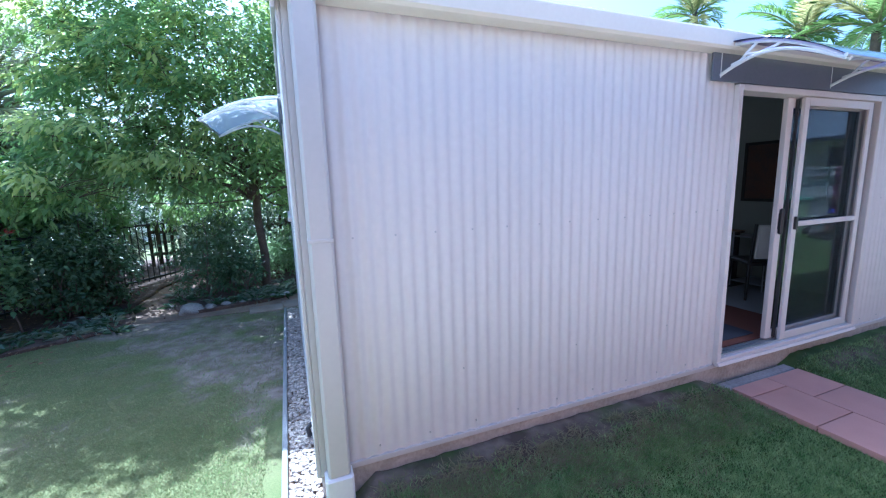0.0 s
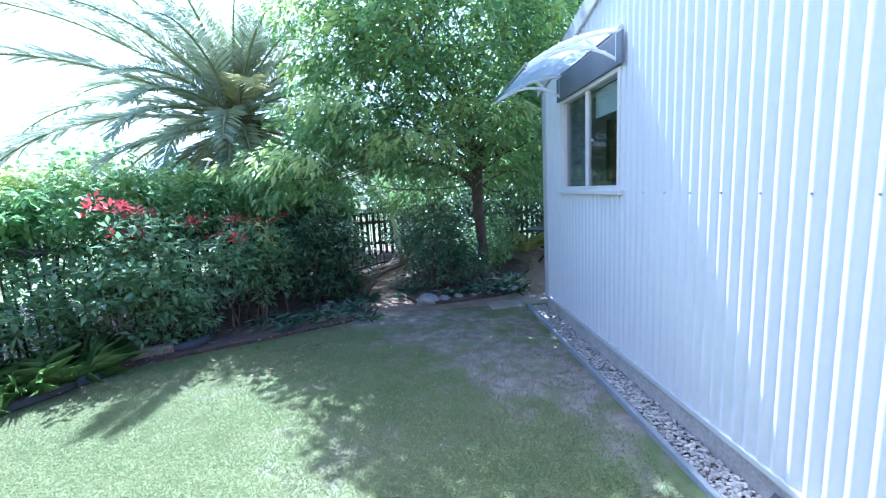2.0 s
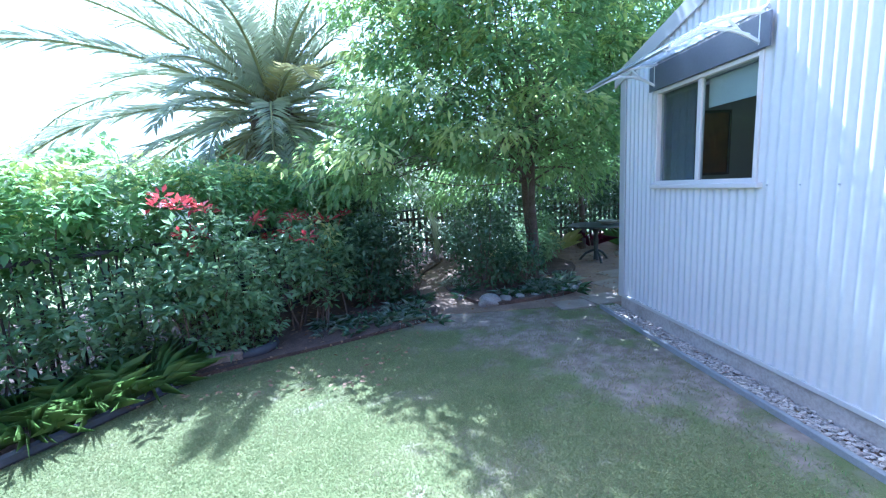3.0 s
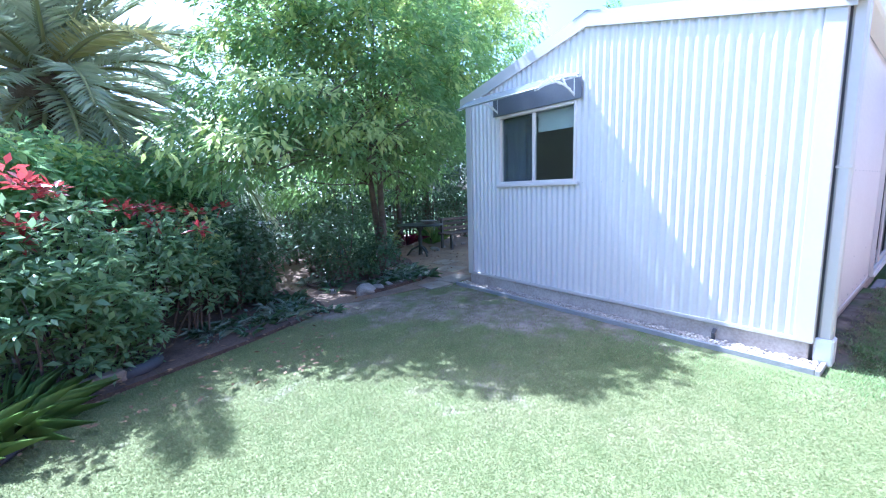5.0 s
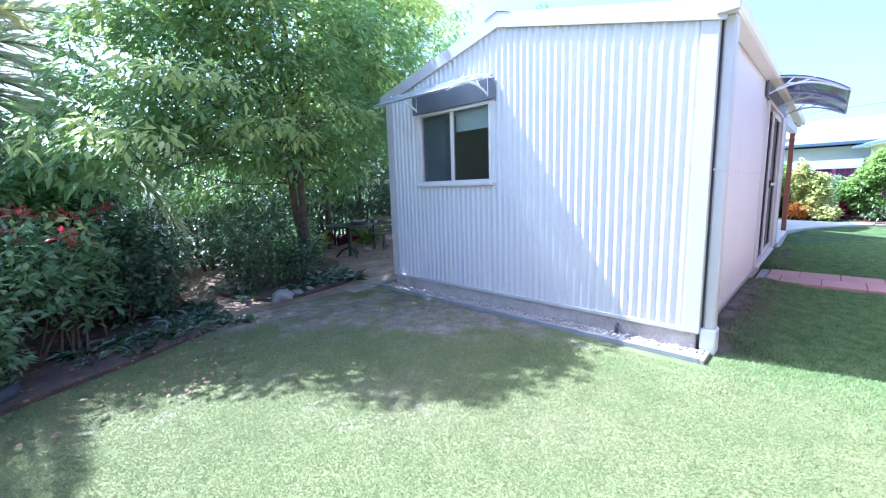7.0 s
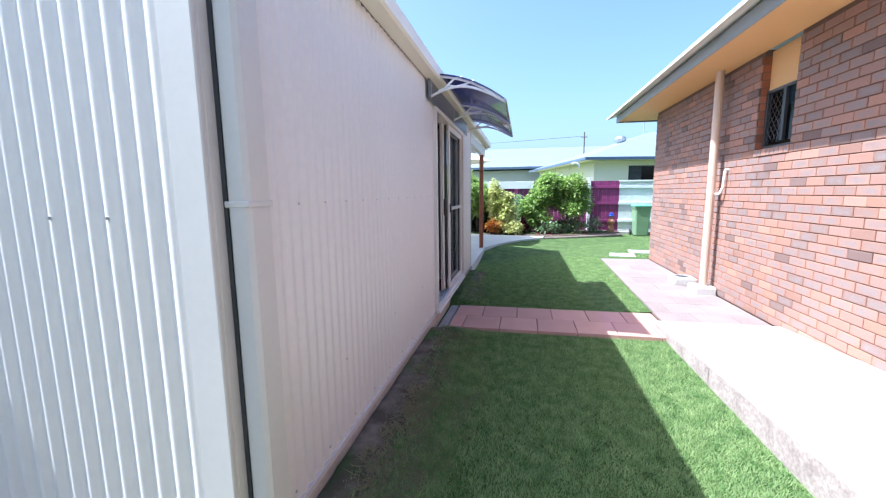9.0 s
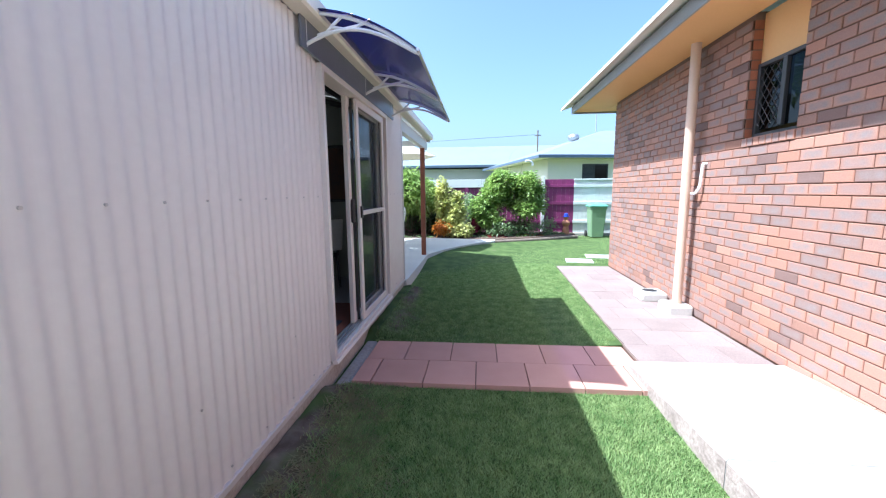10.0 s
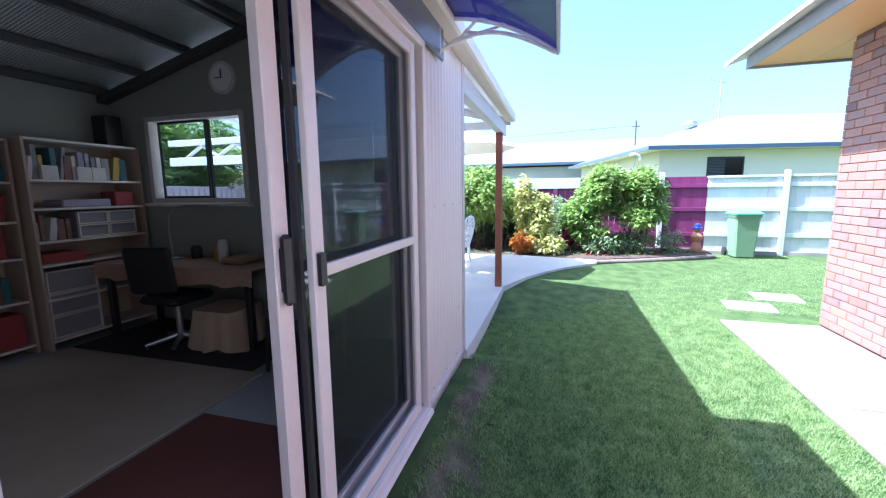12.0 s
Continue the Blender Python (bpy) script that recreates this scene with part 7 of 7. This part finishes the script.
# ---- bricks, pavers and grass, piece by piece ----
def brick_mat():
    """Mottled bricks: each its own red or brown, with a smoky patch on the face."""
    m = bpy.data.materials.new("mottled_brick")
    m.use_nodes = True
    nt = m.node_tree
    bsdf = nt.nodes["Principled BSDF"]
    geo = nt.nodes.new("ShaderNodeNewGeometry")
    att = nt.nodes.new("ShaderNodeAttribute")
    att.attribute_name = "tone"
    uv = nt.nodes.new("ShaderNodeUVMap")
    ramp = nt.nodes.new("ShaderNodeValToRGB")
    cr = ramp.color_ramp
    cr.elements[0].position, cr.elements[0].color = 0.0, (0.17, 0.105, 0.09, 1)
    cr.elements[1].position, cr.elements[1].color = 1.0, (0.41, 0.215, 0.15, 1)
    for pos, c in ((0.22, (0.31, 0.16, 0.11, 1)), (0.55, (0.38, 0.185, 0.125, 1)), (0.8, (0.29, 0.16, 0.125, 1))):
        e = cr.elements.new(pos)
        e.color = c
    nt.links.new(att.outputs["Fac"], ramp.inputs[0])
    sep = nt.nodes.new("ShaderNodeSeparateXYZ")
    nt.links.new(uv.outputs[0], sep.inputs[0])

    def node(op, a, b=None):
        n = nt.nodes.new("ShaderNodeMath")
        n.operation = op
        for k, value in enumerate((a, b)):
            if value is None:
                continue
            if isinstance(value, (int, float)):
                n.inputs[k].default_value = value
            else:
                nt.links.new(value, n.inputs[k])
        return n.outputs[0]

    def hump(v, lo):
        d = node("ABSOLUTE", node("SUBTRACT", v, 0.5))
        n = nt.nodes.new("ShaderNodeMapRange")
        n.inputs[1].default_value, n.inputs[2].default_value = 0.5, lo
        nt.links.new(d, n.inputs[0])
        return n.outputs[0]

    n1 = nt.nodes.new("ShaderNodeTexNoise")
    n1.inputs["Scale"].default_value, n1.inputs["Detail"].default_value = 14, 5
    nt.links.new(geo.outputs["Position"], n1.inputs["Vector"])
    n2 = nt.nodes.new("ShaderNodeTexNoise")
    n2.inputs["Scale"].default_value, n2.inputs["Detail"].default_value = 160, 3
    nt.links.new(geo.outputs["Position"], n2.inputs["Vector"])
    patch = node("MULTIPLY", hump(sep.outputs[0], 0.3), hump(sep.outputs[1], 0.2))
    pick = nt.nodes.new("ShaderNodeMapRange")
    pick.inputs[1].default_value, pick.inputs[2].default_value = 0.1, 0.5
    nt.links.new(node("FRACT", node("MULTIPLY", att.outputs["Fac"], 7.31)), pick.inputs[0])
    grey = node("MULTIPLY", node("MULTIPLY", patch, pick.outputs[0]), node("MULTIPLY", n1.outputs[0], 1.45))
    mix = nt.nodes.new("ShaderNodeMix")
    mix.data_type = "RGBA"
    mix.inputs[7].default_value = (0.23, 0.185, 0.175, 1)
    nt.links.new(grey, mix.inputs[0])
    nt.links.new(ramp.outputs[0], mix.inputs[6])
    grain = nt.nodes.new("ShaderNodeHueSaturation")
    nt.links.new(node("ADD", node("MULTIPLY", n2.outputs[0], 0.5), 0.75), grain.inputs["Value"])
    nt.links.new(mix.outputs[2], grain.inputs["Color"])
    nt.links.new(grain.outputs[0], bsdf.inputs["Base Color"])
    bsdf.inputs["Roughness"].default_value = 0.82
    bp = nt.nodes.new("ShaderNodeBump")
    bp.inputs["Strength"].default_value, bp.inputs["Distance"].default_value = 0.35, 0.004
    nt.links.new(node("ADD", n1.outputs[0], node("MULTIPLY", n2.outputs[0], 0.6)), bp.inputs["Height"])
    nt.links.new(bp.outputs[0], bsdf.inputs["Normal"])
    return m


M_brick = brick_mat()
BL, BH, BD, JOINT = 0.233, 0.079, 0.05, 0.007


def brick_mesh(name, spec):
    """Chamfered bricks on the plane y = HY; each is (x0, x1, z0, z1, proud, tone)."""
    v, f, uvs, tone = [], [], [], []
    c = 0.004
    for x0, x1, z0, z1, proud, tn in spec:
        k = len(v)
        yb, yf = HY - BD, HY + proud
        v += [(x0, yb, z0), (x1, yb, z0), (x1, yb, z1), (x0, yb, z1), (x0, yf - c, z0), (x1, yf - c, z0), (x1, yf - c, z1), (x0, yf - c, z1),
              (x0 + c, yf, z0 + c), (x1 - c, yf, z0 + c), (x1 - c, yf, z1 - c), (x0 + c, yf, z1 - c)]
        fs = [(8, 11, 10, 9), (4, 8, 9, 5), (5, 9, 10, 6), (6, 10, 11, 7), (7, 11, 8, 4), (0, 4, 5, 1), (1, 5, 6, 2), (2, 6, 7, 3), (3, 7, 4, 0)]
        for q in fs:
            f.append(tuple(i + k for i in q))
            for i in q:
                p = v[i + k]
                uvs += [(p[0] - x0) / (x1 - x0), (p[2] - z0) / (z1 - z0)]
            tone.append(tn)
    me = bpy.data.meshes.new(name)
    me.from_pydata(v, [], f)
    lay = me.uv_layers.new(name="face")
    lay.data.foreach_set("uv", uvs)
    at = me.attributes.new("tone", "FLOAT", "FACE")
    at.data.foreach_set("value", tone)
    me.materials.append(M_brick)
    return me


brk = random.Random(21)
specs = []
row = 0
z = 0.064
while z + BH < 3.03:
    x = -7.0 + (0.12 if row % 2 else 0.0)
    while x < HX1 - 0.03:
        a, b = x, min(x + BL, HX1)
        x += BL + JOINT
        inside = z + BH > HWIN[1] + 0.02
        pieces_ = [(a, b)]
        if inside and b > HWIN[0] and a < HWIN[2]:
            pieces_ = [(a, min(b, HWIN[0]))] if a < HWIN[0] - 0.03 else []
            if b > HWIN[2] + 0.03:
                pieces_.append((max(a, HWIN[2]), b))
        elif not inside and z + BH > HWIN[1] - 0.03 and b > HWIN[0] - 0.0 and a < HWIN[2]:
            pieces_ = [(a, min(b, HWIN[0]))] if a < HWIN[0] - 0.03 else []
            if b > HWIN[2] + 0.03:
                pieces_.append((max(a, HWIN[2]), b))
        for a, b in pieces_:
            if b - a > 0.025:
                specs.append((a, b, z, z + BH, brk.uniform(-0.002, 0.002), brk.random()))
    z += BH + JOINT
    row += 1
# upright sill bricks under the window
x = HWIN[0] + 0.004
while x + 0.07 < HWIN[2]:
    specs.append((x, x + 0.072, HWIN[1] - 0.076, HWIN[1], 0.012, brk.uniform(0.35, 1.0)))
    x += 0.080
near_ = [s for s in specs if 3.3 < s[0] < 6.6 and 1.05 < s[2] < 3.0]
near_ = sorted(near_, key=lambda s: abs(s[0] - 4.8) + 0.3 * abs(s[2] - 1.9))[:300]
chosen = set(near_)
part("brickwork", brick_mesh("brickwork", [s for s in specs if s not in chosen]), None, house_wall, kind="stuff")
for s in near_:
    part("brick", brick_mesh("brick", [s]), None, house_wall)
# reveals of the window opening
rev = G()
for k in range(13):
    z0 = HWIN[1] + 0.01 + k * (BH + JOINT)
    if z0 + BH < 3.03:
        for xa, xb in ((HWIN[0] - 0.02, HWIN[0] + 0.0015), (HWIN[2] - 0.0015, HWIN[2] + 0.02)):
            box(rev, (xa, HY - 0.13, z0), (xb, HY - 0.012, z0 + BH), 0.003)
part("reveal_bricks", rev, mat("reveal_brick", (0.36, 0.12, 0.06), (0.2, 0.075, 0.05), rough=0.85, scale=12, fine=120, random_tint=0.35, island=True), house_wall, kind="stuff")

# terracotta path: two rows in running bond
PZ = 0.042
for r_, (xa, xb) in enumerate(((3.64, 4.056), (4.060, 4.476))):
    yy = 1.935 if r_ else 1.71
    if r_ == 0:
        tagged(part("paver", box(G(), (xa, 1.716, 0.0), (xb, 1.86, PZ), 0.0015), M_paver, path))
    while yy > -0.43:
        lo = max(yy - 0.401, -0.44)
        part("paver", box(G(), (xa, lo, 0.0), (xb, min(yy, 1.86) - 0.004, PZ + brk.uniform(-0.001, 0.001)), 0.0015), M_paver, path)
        yy -= 0.405
part("apron", box(G(), (3.60, 1.875, -0.05), (4.50, 1.98, 0.03), 0.012), M_concrete, path, "rough concrete lip at the doorway")
# worn pavers by the house
xx = 4.10
row = 0
while xx < 8.40:
    x2 = min(xx + 0.40, 8.45)
    edge_y = -0.465 - 0.03 * (xx - 4.06)
    yy = edge_y - (0.2 if row % 2 else 0.0)
    if row % 2:
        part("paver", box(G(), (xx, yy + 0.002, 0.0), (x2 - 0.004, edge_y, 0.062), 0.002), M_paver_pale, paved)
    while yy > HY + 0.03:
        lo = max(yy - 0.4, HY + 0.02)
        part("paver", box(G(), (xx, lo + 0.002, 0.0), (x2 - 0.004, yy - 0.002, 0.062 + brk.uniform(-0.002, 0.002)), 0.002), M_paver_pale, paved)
        yy -= 0.4
    xx += 0.40
    row += 1

# grass blades over the lawn near the walk
L_grass = leaf_mat("grass_blades", (0.080, 0.190, 0.040), (0.440, 0.545, 0.235), 0.45, rough=0.6, spec=0.2, patch=9.0)
L_grass_dry = leaf_mat("sun_bleached_grass_blades", (0.17, 0.215, 0.08), (0.34, 0.34, 0.16), 0.5, rough=0.6, spec=0.2, patch=6.0)


def poly_inside(px, py, poly):
    ins = np.zeros(len(px), bool)
    n_ = len(poly)
    for i in range(n_):
        x0_, y0_ = poly[i]
        x1_, y1_ = poly[(i + 1) % n_]
        hit_ = ((y0_ > py) != (y1_ > py)) & (px < (x1_ - x0_) * (py - y0_) / (y1_ - y0_ + 1e-12) + x0_)
        ins ^= hit_
    return ins


gr = np.random.default_rng(9)
bands = [((-4.6, 1.8, 0.2, 6.4), 19000), ((0.2, 1.8, 4.6, 2.0), 11000), ((0.0, -0.34, 4.6, 1.8), 24000), ((4.6, -0.6, 9.0, 2.0), 18000), ((9.0, -4.0, 14.2, 2.0), 1800), ((-3.6, 0.7, 0.0, 1.8), 19000), ((-3.6, -0.34, 0.0, 0.7), 3000)]
px, py = [], []
for (x0, y0, x1, y1), dens in bands:
    k = int((x1 - x0) * (y1 - y0) * dens)
    px.append(gr.uniform(x0, x1, k))
    py.append(gr.uniform(y0, y1, k))
px, py = np.concatenate(px), np.concatenate(py)
keep = (px < 0) | (gr.random(len(px)) < 0.68 + 0.32 * px / 1.5)
keep &= ~((px > 0.19) & (py > 1.89) & (px < 6.7))
keep &= ~((px > 3.63) & (px < 4.49) & (py < 1.9) & (py > -0.45))
keep &= ~((px > 4.0) & (px < 8.48) & (py < -0.42 - 0.03 * (px - 4.06)))
keep &= ~poly_inside(px, py, west_bed)
keep &= ~poly_inside(px, py, patio_line)
keep &= ~poly_inside(px, py, bed_front)
keep &= ~((py > 6.1) & (px > -2.4))
for cx, cy, rx, ry, much in BARE:
    d = np.hypot((px - cx) / rx, (py - cy) / ry)
    keep &= ~((d < 1.15) & (gr.random(len(px)) < much * np.clip(1.25 - d, 0, 0.96)))
px, py = px[keep], py[keep]


# the lawn rises to the pavers' level
bank = G()
bx = [4.5 + 0.44 * k for k in range(10)]
bank.add([p for x in bx for p in ((x, -0.445 - 0.03 * (x - 4.06), -0.02), (x, -0.445 - 0.03 * (x - 4.06), 0.056), (x, -0.25 - 0.03 * (x - 4.06), 0.034), (x, 0.15 - 0.03 * (x - 4.06), -0.004))],
         [(4 * i + j, 4 * i + j + 1, 4 * i + j + 5, 4 * i + j + 4) for i in range(9) for j in range(3)] + [(0, 3, 2, 1), (36, 37, 38, 39)])
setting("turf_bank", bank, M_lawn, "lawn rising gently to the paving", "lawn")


def soil_height(x, y):
    """Soil piled against the shed's foot, falling to the lawn."""
    ends = np.clip((x - 0.68) / 0.12, 0, 1) * (np.clip((3.66 - x) / 0.2, 0, 1) + np.clip((x - 4.44) / 0.2, 0, 1)) * np.clip((6.9 - x) / 0.3, 0, 1)
    return 0.095 * np.clip((y - 1.3) / 0.55, 0, 1) ** 1.4 * ends


def soil_bank(x0, x1):
    nx, ny = int((x1 - x0) / 0.06), 12
    xs, ys = np.linspace(x0, x1, nx + 1), np.linspace(1.3, 2.005, ny + 1)
    gx, gy = np.meshgrid(xs, ys, indexing="ij")
    gz = soil_height(gx, gy) - 0.006 + gr.normal(0, 0.004, gx.shape) * (gy > 1.4)
    vs = np.stack([gx, gy, gz], 2).reshape(-1, 3)
    g = G().add(vs.tolist(), [(i * (ny + 1) + j, (i + 1) * (ny + 1) + j, (i + 1) * (ny + 1) + j + 1, i * (ny + 1) + j + 1) for i in range(nx) for j in range(ny)])
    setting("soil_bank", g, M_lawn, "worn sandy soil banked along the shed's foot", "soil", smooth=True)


soil_bank(0.68, 3.66)
soil_bank(4.46, 6.6)


def bank_height(x, y):
    h = np.interp(y + 0.445 + 0.03 * (x - 4.06), (-0.02, 0.0, 0.195, 0.59), (0.0, 0.056, 0.034, 0.0))
    return np.where((x > 4.5) & (x < 8.45), h, 0.0) + np.where((y > 1.3) & (y < 2.0) & (x > 0.68) & (x < 6.9), soil_height(x, y), 0.0)


def blades(name, px, py, tall, flop, material, label, thick=1.0):
    k = len(px)
    a = gr.uniform(0, 6.28, k)
    lean = np.stack([np.cos(a) * flop, np.sin(a) * flop, np.ones(k)], 1)
    h = gr.uniform(0.012, 0.028, k) * tall
    base = np.stack([px, py, bank_height(px, py)], 1)
    verts = np.empty((k, 3, 3))
    sd = np.stack([-np.sin(a), np.cos(a), np.zeros(k)], 1) * gr.uniform(0.0018, 0.0034, (k, 1)) * thick
    verts[:, 0], verts[:, 1], verts[:, 2] = base - sd, base + sd, base + unit(lean) * h[:, None]
    me = bpy.data.meshes.new(name)
    me.vertices.add(k * 3)
    me.vertices.foreach_set("co", verts.ravel())
    me.loops.add(k * 3)
    me.loops.foreach_set("vertex_index", np.arange(k * 3, dtype=np.int32))
    me.polygons.add(k)
    me.polygons.foreach_set("loop_start", np.arange(0, k * 3, 3, dtype=np.int32))
    me.materials.append(material)
    me.update(calc_edges=True)
    return tagged(new(name, me), label, "grass", kind="stuff")


side_lawn = (px > 0.6 + gr.normal(0, 0.5, len(px)))
blades("grass", px[side_lawn], py[side_lawn], 1.25, 0.95, L_grass, "lush green blades of the side lawn")
blades("grass", px[~side_lawn], py[~side_lawn], 0.75, 1.7, L_grass_dry, "short sun-bleached blades of the open lawn")
# dead straw and thin turf over the worn soil
sx, sy = [], []
for cx, cy, rx, ry, much in BARE:
    k = int(rx * ry * 3.1 * 2600)
    ang, rad = gr.uniform(0, 6.28, k), np.sqrt(gr.random(k)) * 1.05
    sx.append(cx + np.cos(ang) * rad * rx)
    sy.append(cy + np.sin(ang) * rad * ry)
sx, sy = np.concatenate(sx), np.concatenate(sy)
keep = ~((sx > 0.27) & (sy > 1.93)) & ~((sx > 3.6) & (sx < 4.5)) & (sy < 6.1) & ~poly_inside(sx, sy, west_bed)
keep &= gr.random(len(sx)) < 0.5 + 0.5 * np.sin(sx * 9 + np.cos(sy * 11) * 2)
L_straw = leaf_mat("dry_straw_blades", (0.30, 0.24, 0.15), (0.20, 0.22, 0.10), 0.3, rough=0.7, spec=0.2, patch=7.0)
blades("straw", sx[keep], sy[keep], 1.0, 1.6, L_straw, "dead straw and thin turf on worn soil")
# dead runners and green tufts creeping onto the soil along the shed
tx, ty, gx_, gy_ = [], [], [], []
for _ in range(150):
    cx, cy = gr.uniform(0.75, 3.6), gr.normal(1.64, 0.11)
    k, r = int(gr.integers(30, 110)), gr.uniform(0.03, 0.10)
    tx.append(gr.normal(cx, r, k))
    ty.append(gr.normal(cy, r * 0.7, k))
for _ in range(170):
    cx, cy = gr.uniform(0.75, 3.6), 1.46 + abs(gr.normal(0, 0.14))
    k, r = int(gr.integers(40, 120)), gr.uniform(0.03, 0.08)
    gx_.append(gr.normal(cx, r, k))
    gy_.append(gr.normal(cy, r * 0.7, k))
tx, ty, gx_, gy_ = (np.concatenate(v) for v in (tx, ty, gx_, gy_))
on_soil, on_turf = (ty < 1.9) & (tx < 3.6), (gy_ < 1.85) & (gx_ < 3.6)
blades("straw", tx[on_soil], ty[on_soil], 2.6, 2.6, L_straw, "matted dead grass runners on the soil by the shed", 1.5)
blades("grass", gx_[on_turf], gy_[on_turf], 1.7, 1.0, L_grass, "green tufts creeping onto the worn soil", 1.3)
